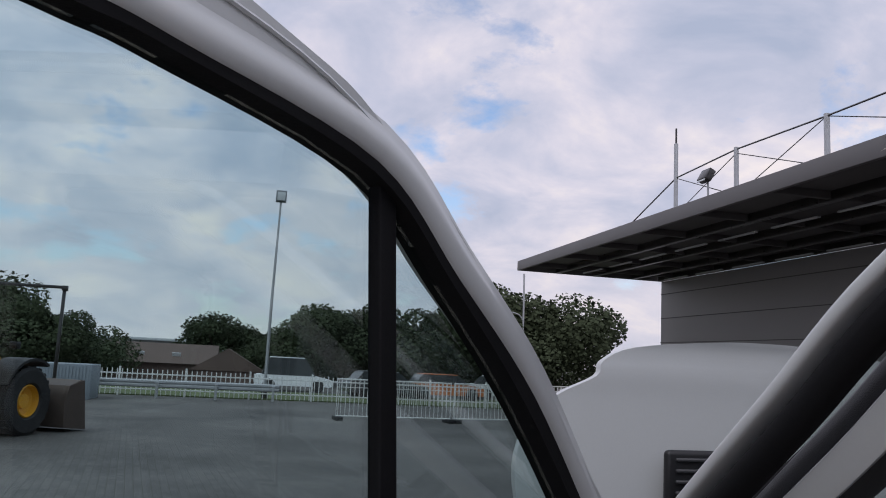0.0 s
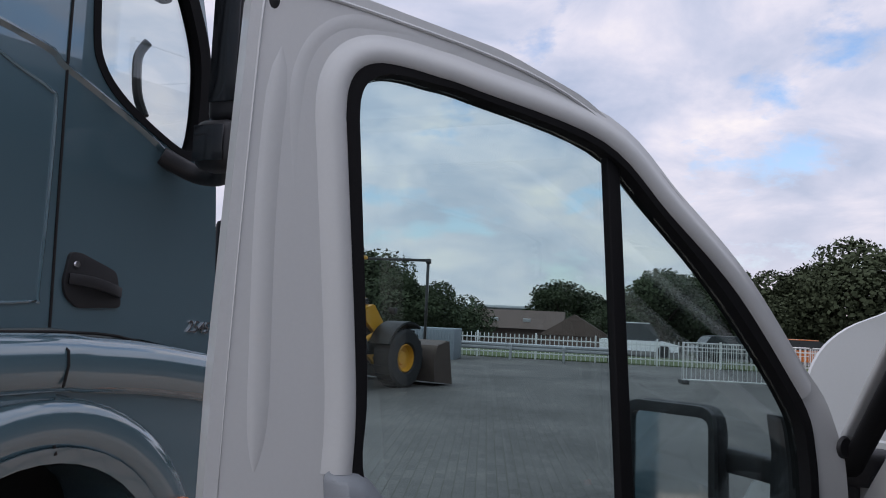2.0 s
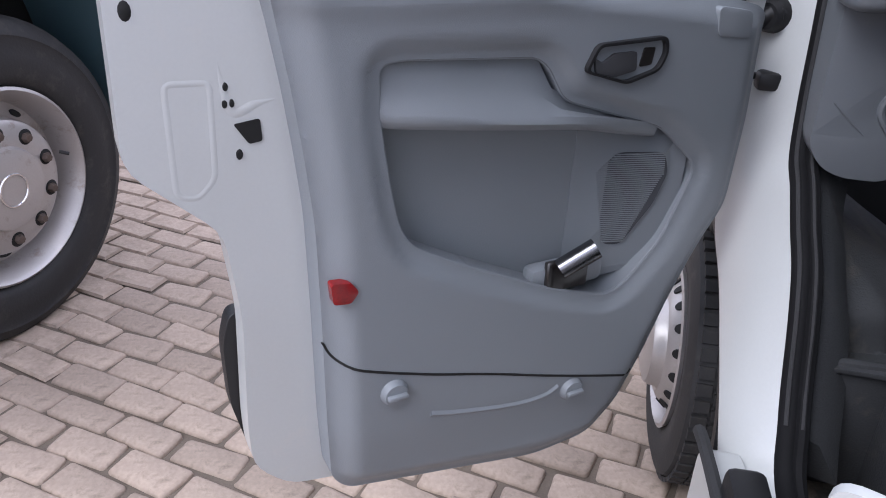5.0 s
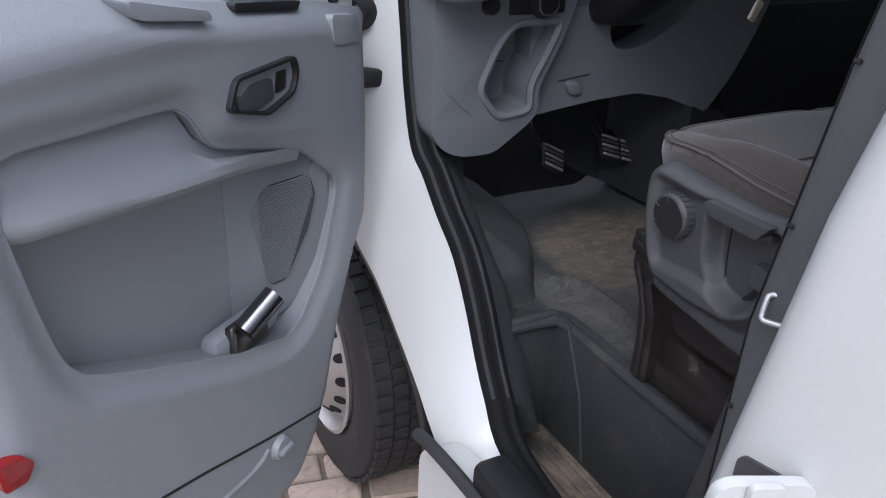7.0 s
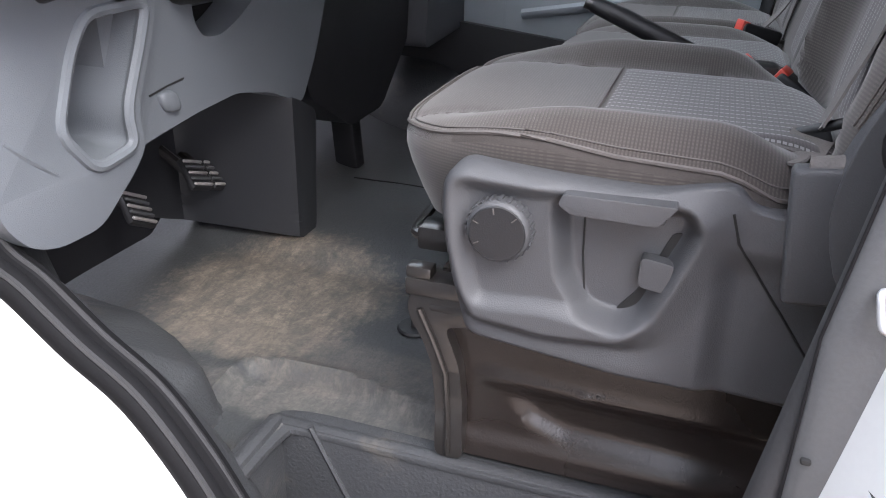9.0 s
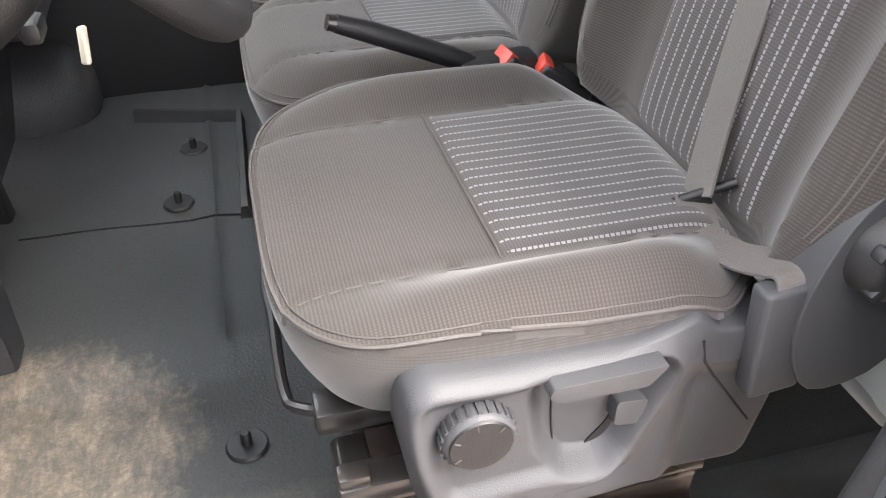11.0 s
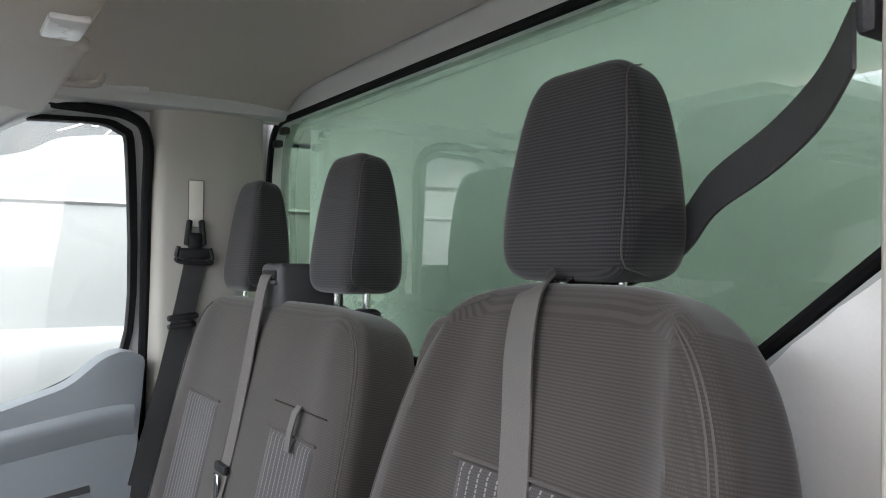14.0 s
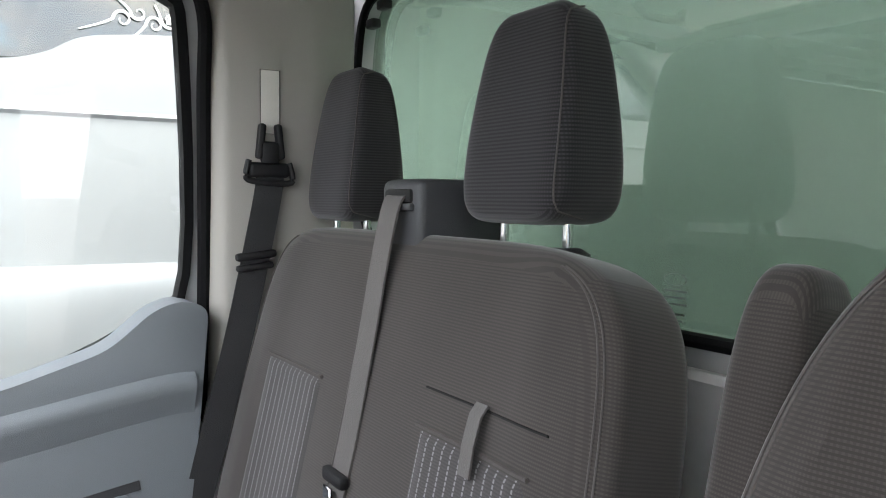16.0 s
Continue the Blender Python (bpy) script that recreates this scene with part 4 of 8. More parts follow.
part("door_hinge", merged(rbox((-0.925, -0.02, 1.475), (0.10, 0.05, 0.07), 0.02, 3, None), tube([(-0.955, -0.01, 1.415), (-0.955, -0.01, 1.515)], 0.024, 12), rbox((-0.895, -0.045, 1.455), (0.06, 0.03, 0.02), 0.006)), BLACK, van, "black door hinge")
part("door_hinge", merged(rbox((-0.945, 0.0, 1.32), (0.03, 0.05, 0.20), 0.012, 2), tube([(-0.965, -0.005, 1.30), (-0.965, -0.005, 1.41)], 0.014, 10)), BLACK, van, "black lower hinge leaf")
part("check_strap", merged(rbox((-0.918, -0.052, 1.112), (0.045, 0.04, 0.035), 0.008, 2, None), rbox((-0.965, -0.035, 1.115), (0.07, 0.014, 0.012), 0.003)), BLACK, van, "black door check strap")
for x, y, z, r in ((-0.938, -0.022, 1.344, 0.017), (-0.909, -0.047, 1.312, 0.020)):
    part("body_plug", lathe([(0, 0.007), (r * 0.8, 0.007), (r, 0.0)], axes((x, y, z), JA, JB, JC), 16), BLACK, van, "black rubber body plug")
part("wiring_gaiter", merged(lathe([(0, 0.03), (0.024, 0.03), (0.030, 0.02), (0.026, 0.012), (0.034, 0.0), (0.034, -0.02)], axes((-0.928, -0.028, 1.228), JA, (0, 0, 1), JC), 18), tube(smooth_loop([(-0.94, -0.04, 1.23), (-0.965, -0.045, 1.215), (-0.985, -0.03, 1.19)], 4, False), 0.022, 12, False, lambda t: 0.85 + 0.15 * math.cos(40 * t))), BLACK, van, "black ribbed wiring gaiter")
part("cable", tube(smooth_loop([(-1.0, -0.06, 1.10), (-1.005, -0.07, 1.0), (-1.03, -0.09, 0.93)], 4, False), 0.005, 6), BLACK, van)

part("wheel_arch_liner", sweep(smooth_loop([(-0.90, 0.16, 0.80), (-0.90, 0.02, 0.775), (-0.90, -0.13, 0.725), (-0.90, -0.25, 0.65), (-0.90, -0.34, 0.56), (-0.90, -0.38, 0.45)], 5, False), [(-0.04, -0.012), (0.04, -0.012), (0.04, 0.012), (-0.04, 0.012)], (0, -0.7, 0.7)), BLACK, van, "black wheel arch liner")
# front wheel on the driver side
WM = axes((-0.94, 0.21, 0.345), (0, 1, 0), (0, 0, 1), (-1, 0, 0))
wheel = part("front_wheel", lathe([(0.215, -0.17), (0.30, -0.19), (0.335, -0.175), (0.345, -0.14), (0.345, -0.03), (0.335, 0.0), (0.30, 0.012), (0.225, 0.004), (0.205, -0.01)], WM, 56), TYRE, van, "black tyre on a silver steel wheel")
block = bmesh.new()
first_block = None
for k in range(56):
    for j, off in enumerate((-0.145, -0.105, -0.065, -0.025)):
        a = 2 * math.pi * (k + 0.5 * (j % 2)) / 56
        if first_block is None:
            first_block = part("tread_block", rbox((0, 0, 0), (0.012, 0.028, 0.034), 0, 1), TYRE, wheel, "", True)
            o = first_block
        else:
            o = new("tread_block", first_block.data)
            o.parent = wheel
        o.matrix_basis = WM @ Matrix.Translation((0.347 * math.cos(a), 0.347 * math.sin(a), off)) @ Matrix.Rotation(a, 4, "Z")
block.free()
part("rim", lathe([(0.215, 0.0), (0.222, 0.012), (0.212, 0.016), (0.203, 0.0), (0.197, -0.03), (0.186, -0.028), (0.176, -0.012), (0.145, 0.022), (0.128, 0.030), (0.121, 0.028), (0.117, 0.034), (0.115, 0.048), (0.108, 0.060), (0.085, 0.068), (0, 0.071)], WM, 56), STEEL, wheel, "silver painted steel rim")
for k in range(16):
    a = 2 * math.pi * k / 16
    er, et = Vector((math.cos(a), math.sin(a), 0)), Vector((-math.sin(a), math.cos(a), 0))
    nn = (er * 0.74 + Vector((0, 0, 0.67))).normalized()
    ss = et.cross(nn)
    hole_m = axes(er * 0.1605 + Vector((0, 0, 0.006)), tuple(et * 0.72), tuple(ss * 1.0), tuple(nn))
    part("rim_hole", lathe([(0, 0.0035), (0.0165, 0.0035), (0.0185, -0.004)], WM @ hole_m, 14), KNIT, wheel, "dark oval rim opening")

# second box: unseen overhang added to hold skylight off the box front
solo("cargo_box", merged(rbox((0.30, -3.91, 1.40), (2.7, 4.3, 1.94), 0.03), rbox((0.30, -1.66, 2.34), (2.7, 0.26, 0.06), 0.02)), WHITE_DULL, "plain white cargo box behind the cab", "cargo box", base=(0.30, -3.91, 0.43))
solo("chassis_frame", merged(rbox((-0.4, -3.2, 0.22), (0.12, 6.4, 0.42), 0.01), rbox((0.4, -3.2, 0.22), (0.12, 6.4, 0.42), 0.01)), BLACK_STEEL, "black steel chassis rails under the van", "chassis", base=(0, -3.2, 0.01))

# ---- floor and step ----
floor = thing("floor_mat", pose(0, -0.4, 0.7), "black rubber cab floor mat with a muddy foot area", "floor mat")


LIP = [(-0.695, -0.267), (-0.658, -0.262), (-0.58, -0.268), (-0.553, -0.296), (-0.548, -0.418), (-0.566, -0.492), (-0.60, -0.586)]
MAT_FIELD = smooth_loop(LIP, 4, False) + [Vector(p) for p in ((-0.60, -1.40), (0.95, -1.40), (0.95, 0.45), (-0.90, 0.45), (-0.90, -0.26))]


def mat_height(x, y):
    z = 0.712 + 0.004 * noise.noise(Vector((x * 6, y * 6, 0)))
    z += 0.10 * max(0.0, (y - 0.08) / 0.3) ** 1.5
    z += 0.020 * ease((x + 0.25) / 0.08)
    if y < -0.2 and x < -0.5:
        d = edge_distance(MAT_FIELD, x, y)
        z += 0.010 * math.exp(-(d / 0.010) ** 2) - 0.022 * (1 - step_over(MAT_FIELD, x, y, 0.012))
    z += 0.006 * math.exp(-((y + 0.46) / 0.006) ** 2) * ease((x + 0.25) / 0.1)
    z += 0.10 * ease((x - 0.05) / 0.15) * ease((y + 0.10) / 0.3)
    return z


part("mat", height_sheet(-0.86, 0.90, -1.34, 0.38, (176, 172), mat_height, lambda x, y: x >= -0.665 or y >= -0.385), FLOOR_MAT, floor)

HUMP = [Vector(p) for p in ((-0.515, 0.12), (-0.535, -0.085), (-0.58, -0.19), (-0.64, -0.278), (-0.665, -0.293), (-0.76, -0.312), (-0.90, -0.33), (-0.90, 0.36), (-0.50, 0.36))]


def hump_height(x, y):
    d = edge_distance(HUMP, x, y) if inside(HUMP, x, y) else 0.0
    d = min(d, 0.9 + x) if x < -0.86 else d
    z = 0.688 + 0.063 * ease(d / 0.022) + 0.62 * max(0.0, d - 0.012) + 0.003 * noise.noise(Vector((x * 14, y * 14, 4)))
    return min(z, 0.735 + 0.72 * max(0.0, -0.50 - x) + 0.10 * ease((y + 0.1) / 0.3))


part("wheel_arch_hump", height_sheet(-0.86, -0.49, -0.34, 0.30, (52, 90), hump_height, None, 0.0), HUMP_RUBBER, floor, "rubber covered wheel arch hump")


def kick():
    bm = bmesh.new()
    rows = []
    for p in smooth_loop(SEAL_L[8:16], 5, False):
        rows.append([bm.verts.new(q) for q in ((p.x + 0.016, p.y - 0.012, p.z - 0.004), (p.x + 0.05, p.y - 0.016, p.z - 0.018), (p.x + 0.10, p.y - 0.012, p.z - 0.10), (p.x + 0.02, p.y + 0.02, p.z - 0.10))])
    for r0, r1 in zip(rows, rows[1:]):
        for k in range(4):
            bm.faces.new((r0[k], r0[(k + 1) % 4], r1[(k + 1) % 4], r1[k]))
    bm.faces.new(rows[0])
    bm.faces.new(rows[-1][::-1])
    return bm


part("kick_panel", kick(), MAT_RUBBER, floor, "dark rubber sill trim inside the seal")
# black sheet added for the footwell's shade; it hides the paler door
part("far_shade_panel", plate(round_poly([(-0.95, 0.70), (0.36, 0.70), (0.36, 1.04), (-0.10, 1.02), (-0.95, 0.93)], 0.02), [], YZ, 0.765, 0.79, 0.006), BLACK, floor, "black sheet standing in for the shade of the passenger footwell")
part("far_arch_hump", pad(0.16, 0.30, 0.15, 3.2, 12, lambda q: Vector((q.x, q.y, q.z + 0.2 * q.x)), Matrix.Translation((0.74, 0.08, 0.75))), HUMP_RUBBER, floor, "rubber covered wheel arch hump")
part("step_lip", sweep(smooth_loop([(-0.66, -1.0, 0.712), (-0.66, -0.60, 0.712), (-0.66, -0.42, 0.712), (-0.69, -0.385, 0.712), (-0.80, -0.38, 0.714)], 5, False), round_poly([(-0.026, -0.006), (0.016, -0.006), (0.016, 0.004), (-0.026, 0.004)], 0.002, 2)), MAT_RUBBER, floor)
# paler tube: scuffs and the light on the step edge, both put in colour
part("worn_lit_edge", tube(smooth_loop([(-0.673, -1.0, 0.7155), (-0.673, -0.60, 0.7155), (-0.673, -0.42, 0.7155), (-0.70, -0.396, 0.7155), (-0.80, -0.393, 0.7175)], 8, False), 0.0026, 6, False, lambda t: 0.65 + 0.35 * math.sin(61 * t) * math.sin(23 * t)), WORN_LIT_RUBBER, floor, "scuffed edge of the step with its highlight in the pale colour")
part("wall_crease", tube([(-0.684, -0.44, 0.725), (-0.683, -0.50, 0.60), (-0.683, -0.53, 0.47)], 0.004, 6), MAT_RUBBER, floor)
part("step_inner_wall", rbox((-0.672, -0.70, 0.585), (0.022, 0.64, 0.27), 0.008), MAT_RUBBER, floor)
part("step_front_wall", rbox((-0.752, -0.385, 0.59), (0.165, 0.022, 0.27), 0.008), MAT_RUBBER, floor)
tr = part("step_tread", rbox((-0.81, -0.70, 0.445), (0.28, 0.66, 0.03), 0.01), MAT_DIRTY, floor, "dirty step tread")
for k in range(9):
    part("tread_rib", rbox((-0.90 + 0.025 * k, -0.72, 0.463), (0.010, 0.52, 0.008), 0.003, 1), MAT_DIRTY, tr)
for x, y in ((-0.385, -0.474), (0.233, -0.392), (0.45, -0.424)):
    bolt = part("mat_stud", lathe([(0, 0.004), (0.027, 0.004), (0.030, 0.0)], Matrix.Translation((x, y, mat_height(x, y) + 0.002)), 18), BLACK, floor, "black mat fixing stud")
    part("stud_pin", lathe([(0, 0.022), (0.005, 0.022), (0.008, 0.018), (0.008, 0.0)], Matrix.Translation((x, y, mat_height(x, y) + 0.005)), 10), BLACK, bolt)
part("mat_lip", sweep(smooth_loop([(0.62, -0.30, 0.725), (0.56, -0.53, 0.725), (0.15, -0.515, 0.725)], 1, False), [(-0.014, -0.01), (0.014, -0.01), (0.007, 0.034), (-0.005, 0.034)]), MAT_RUBBER, floor)
part("mat_seam", tube([(0.165 + 0.02 * k / 8, -0.51 + 0.05 * k, mat_height(0.165, -0.51 + 0.05 * k) + 0.0005) for k in range(9)], 0.002, 5), KNIT, floor, "dark joint in the mat")

# ---- driver door, standing open ----
UZ = axes((-0.96, 0.0, 0.0), (-0.8, -0.6, 0), (0, 0, 1), (0.6, -0.8, 0))
door = thing("driver_door", axes((-0.96, 0.0, 0.0), (-0.8, -0.6, 0), (0.6, -0.8, 0), (0, 0, 1)), "white van door standing open with a grey inner panel", "van door")
W_OUT = [(0.97, 1.50), (0.971, 1.625), (0.999, 1.92), (1.0035, 1.968), (1.0015, 2.003), (0.989, 2.028), (0.964, 2.041), (0.928, 2.0425), (0.88, 2.038), (0.815, 2.029), (0.598, 1.986), (0.469, 1.89), (0.319, 1.769), (0.171, 1.601), (0.136, 1.512), (0.128, 1.395), (0.165, 1.31), (0.24, 1.275), (0.60, 1.27), (0.90, 1.30)]
W_IN = [(0.945, 1.50), (0.95, 1.625), (0.974, 1.92), (0.9775, 1.966), (0.976, 1.994), (0.966, 2.012), (0.947, 2.0225), (0.921, 2.026), (0.88, 2.023), (0.815, 2.016), (0.603, 1.971), (0.482, 1.880), (0.34, 1.752), (0.197, 1.59), (0.163, 1.512), (0.155, 1.40), (0.185, 1.335), (0.25, 1.30), (0.60, 1.295), (0.88, 1.325)]
W_IN = [(a[0] * 0.72 + b[0] * 0.28, a[1] * 0.72 + b[1] * 0.28) for a, b in zip(W_IN, W_OUT)]
D_OUT = [(1.13, 2.134), (0.99, 2.127), (0.773, 2.095), (0.629, 2.05), (0.491, 1.962), (0.318, 1.813), (0.103, 1.599), (0.055, 1.50), (0.03, 1.30), (0.045, 1.0), (0.085, 0.885), (0.14, 0.81), (0.19, 0.70), (0.24, 0.56), (0.27, 0.47), (0.335, 0.405), (0.46, 0.394), (0.62, 0.41), (0.95, 0.46), (1.01, 0.52), (1.016, 0.60), (1.011, 0.817), (1.03, 0.965), (1.152, 1.075), (1.148, 1.63)]
part("outer_moulding", plate(round_poly([(1.02, 0.80), (1.035, 0.74), (1.03, 0.62), (1.0, 0.50), (0.93, 0.46), (0.93, 0.78)], 0.02), [], UZ, -0.035, -0.004, 0.008), BLACK, door, "black rubbing strip on the outer skin")
shell = part("shell", plate(round_poly(D_OUT, 0.03, 3), [smooth_loop(W_OUT, 6)], UZ, 0.0, 0.05), WHITE, door)
FRAME_PATH = smooth_loop([(0.97, 1.513)] + W_OUT[1:14], 6, False)
part("frame_ridge", sweep([UZ @ Vector((p.x, p.y, 0.05)) for p in FRAME_PATH], [(0.004, -0.010), (0.002, 0.004), (-0.003, 0.009), (-0.011, 0.0115), (-0.022, 0.010), (-0.030, 0.0045), (-0.037, 0.001), (-0.046, -0.003), (-0.03, -0.012)], (0.6, -0.8, 0)), WHITE, shell, "", False, 70)
part("frame_dish", sweep([UZ @ Vector((p.x, p.y, 0.0485)) for p in smooth_loop([(1.048, 1.45), (1.05, 1.70), (1.068, 1.93), (1.062, 2.03), (1.02, 2.085), (0.95, 2.096), (0.86, 2.082), (0.76, 2.062)], 6, False)], [(-0.020, -0.002), (-0.011, 0.0012), (0.0, 0.0024), (0.013, 0.0012), (0.026, -0.002)], (0.6, -0.8, 0), False, lambda t: 0.05 + 0.95 * min(1.0, t / 0.35, (1 - t) / 0.3)), WHITE, shell)
RIB_FORM = [(-0.007, -0.0005), (-0.003, 0.0009), (0.003, 0.0009), (0.007, -0.0005)]
part("pressed_rib", sweep([UZ @ Vector((a, 1.331, 0.05)) for a in (1.105, 1.098, 1.066, 1.059)], RIB_FORM, (0.6, -0.8, 0), False, lambda t: 0.2 + 0.8 * min(1.0, t / 0.3, (1 - t) / 0.3)), WHITE, shell)
part("pressed_field", sweep([UZ @ Vector((p.x, p.y, 0.05)) for p in round_poly([(1.09, 1.186), (1.032, 1.184), (1.034, 1.05), (1.06, 1.022), (1.088, 1.03)], 0.012, 4)], [(-0.006, -0.0004), (-0.002, 0.0006), (0.002, 0.0006), (0.006, -0.0004)], (0.6, -0.8, 0), True), WHITE, shell)
part("latch_surround", sweep([UZ @ Vector((p.x, p.y, 0.05)) for p in smooth_loop([(0.945, 1.155), (0.975, 1.15), (1.0, 1.14), (1.012, 1.16), (1.02, 1.21)], 4, False)], [(-0.009, -0.0006), (-0.003, 0.001), (0.003, 0.001), (0.009, -0.0006)], (0.6, -0.8, 0), False, lambda t: 0.1 + 0.9 * min(1.0, t / 0.3, (1 - t) / 0.3)), WHITE, shell)
part("flange_fold", tube([UZ @ Vector((p.x, p.y, 0.0505)) for p in smooth_loop([(1.132, 1.36), (1.131, 1.63), (1.117, 2.07), (1.105, 2.105), (1.07, 2.115), (0.99, 2.111), (0.773, 2.079), (0.629, 2.034), (0.491, 1.946), (0.33, 1.812)], 4, False)], 0.0028, 6, False, lambda t: 0.1 + 0.9 * ease(t / 0.35)), WHITE, shell)
part("pressed_ridge", sweep([UZ @ Vector((p.x, p.y, 0.05)) for p in smooth_loop([(1.092, 1.52), (1.092, 1.6), (1.098, 1.85), (1.09, 2.04)], 5, False)], [(-0.018, -0.0014), (-0.008, 0.0016), (0.0, 0.0022), (0.008, 0.0016), (0.018, -0.0014)], (0.6, -0.8, 0), False, lambda t: 0.1 + 0.9 * min(1.0, t / 0.3, (1 - t) / 0.1)), WHITE, shell)
part("window_rubber", plate(smooth_loop(W_OUT, 6), [smooth_loop(W_IN, 6)], UZ, 0.018, 0.056, 0.005), RUBBER, door, "black window rubber")
dg = part("window_pane", plate(smooth_loop(W_IN, 3), [], UZ, 0.028, 0.033), WIN_TINT, door, "tinted window pane")
dg.visible_shadow = False
part("window_bar", plate([(0.584, 1.972), (0.558, 1.955), (0.500, 1.29), (0.526, 1.29)], [], UZ, 0.030, 0.046, 0.004), RUBBER, door, "black window divider")
TRIM = [(1.006, 1.516), (0.996, 1.407), (0.960, 1.29), (0.938, 1.176), (0.924, 1.084), (0.911, 0.98), (0.904, 0.813), (0.902, 0.73), (0.898, 0.60), (0.89, 0.49), (0.86, 0.455), (0.458, 0.388), (0.33, 0.40), (0.262, 0.47), (0.232, 0.568), (0.182, 0.707), (0.130, 0.817), (0.085, 0.886), (0.080, 1.06), (0.092, 1.245), (0.115, 1.262), (0.234, 1.287), (0.496, 1.319), (0.638, 1.353), (0.816, 1.414), (0.915, 1.468), (0.952, 1.512), (0.985, 1.522)]
POCKET = [(0.82, 1.199), (0.812, 1.210), (0.785, 1.214), (0.566, 1.204), (0.541, 1.188), (0.509, 1.14), (0.492, 1.129), (0.29, 1.067), (0.205, 0.995), (0.197, 0.971), (0.247, 0.84), (0.319, 0.763), (0.358, 0.748), (0.489, 0.79), (0.675, 0.875), (0.758, 0.92), (0.781, 0.952), (0.798, 1.017), (0.819, 1.137)]


TRIM_LOOP, POCKET_LOOP = round_poly(TRIM, 0.03, 4), round_poly(POCKET, 0.03, 4)


def panel_relief(a, b):
    """Height of the moulded panel over its base: rounded rim, dished pocket surround, shelf that falls back to the window."""
    h = -0.026 * (1 - ease(edge_distance(TRIM_LOOP, a, b) / (0.05 - 0.026 * ease((b - 1.32) / 0.10))))
    h -= 0.014 * (1 - ease((edge_distance(POCKET_LOOP, a, b) - 0.006) / 0.028))
    ridge_z = 1.315 + 0.10 * max(0.0, a - 0.80) ** 1.3 - 0.09 * max(0.0, 0.5 - a)
    h -= 0.050 * ease((b - ridge_z + 0.008) / 0.075)
    h += 0.006 * math.exp(-((b - ridge_z + 0.022) / 0.02) ** 2)
    h -= 0.010 * ease((0.60 - b) / 0.14)
    return h


panel = part("inner_panel", moulded(TRIM_LOOP, [POCKET_LOOP], 0.030, 0.131, 0.012, panel_relief, 0.0125, UZ), GREY, door, "grey moulded inner panel")
part("pocket_back", plate(round_poly([(0.86, 1.25), (0.17, 1.25), (0.17, 0.95), (0.28, 0.73), (0.38, 0.72), (0.86, 0.90)], 0.03), [], UZ, 0.05, 0.062), GREY, panel)
part("armrest_joint", tube([UZ @ Vector((p.x, p.y, 0.1145)) for p in POCKET_LOOP[:38]], 0.0016, 6), GRILLE, panel, "dark joint round the armrest")
part("pocket_rim", sweep([UZ @ Vector((p.x, p.y, 0.113)) for p in POCKET_LOOP], circle(0.003, 8), (0.6, -0.8, 0), True), GREY, panel)


def ledge():
    """The padded armrest insert: a slope that runs out to a ledge over the pocket."""
    top = [(0.822, 1.198), (0.80, 1.212), (0.70, 1.210), (0.58, 1.203), (0.55, 1.18), (0.52, 1.135), (0.44, 1.11), (0.30, 1.068)]
    low = [(0.824, 1.135), (0.80, 1.13), (0.70, 1.12), (0.60, 1.11), (0.55, 1.105), (0.50, 1.10), (0.42, 1.088), (0.30, 1.062)]
    bm = bmesh.new()
    rows = []
    for (a, b), (c, d), f in zip(top, low, (0.1, 0.55, 0.9, 1.0, 1.0, 0.95, 0.7, 0.1)):
        rows.append([bm.verts.new(v) for v in ((a, b + 0.012, 0.100), (a + (c - a) * 0.5, b + (d - b) * 0.5, 0.106 + 0.004 * f), (c, d + 0.012, 0.110 + 0.028 * f), (c, d, 0.109 + 0.031 * f), (c, d - 0.012, 0.106 + 0.024 * f), (c, d - 0.03, 0.060), (a, b + 0.012, 0.060))])
    for r0, r1 in zip(rows, rows[1:]):
        for i in range(7):
            bm.faces.new((r0[i], r0[(i + 1) % 7], r1[(i + 1) % 7], r1[i]))
    bm.faces.new(rows[0])
    bm.faces.new(rows[-1][::-1])
    bm.transform(UZ)
    return bm


part("armrest", ledge(), GREY, panel, "grey padded armrest")


def pocket_slope(a, b):
    return min(0.042, max(0.0, 0.27 * (0.40 - a)))


part("pocket_slope", plate(round_poly([(0.43, 1.09), (0.21, 1.06), (0.21, 0.80), (0.36, 0.765), (0.43, 0.77)], 0.01), [], UZ, 0.045, 0.0635, 0, pocket_slope), GREY, panel)
sp = part("speaker_grille", plate(round_poly([(0.385, 0.98), (0.349, 1.015), (0.262, 1.012), (0.250, 0.975), (0.268, 0.915), (0.318, 0.835), (0.352, 0.836)], 0.012), [], UZ, 0.060, 0.067, 0.0, pocket_slope), GRILLE, panel, "dark grey perforated speaker grille")
for k in range(44):
    z = 0.842 + 0.00395 * k
    lo = 0.318 - (z - 0.835) * 0.42 if z < 0.97 else 0.258 + (z - 0.97) * 0.1
    hi = 0.354 + max(0.0, z - 0.836) * 0.215 if z < 0.98 else 0.385 - (z - 0.98) * 1.02
    part("grille_rib", plate([(lo, z - 0.0009), (hi, z - 0.0009), (hi, z + 0.0009), (lo, z + 0.0009)], [], UZ, 0.066, 0.0690, 0, pocket_slope), GREY, sp)
part("pocket_bin", rbox((0.44, 0.085, 0.80), (0.16, 0.04, 0.05), 0.015, 2), GREY, panel, "", True)
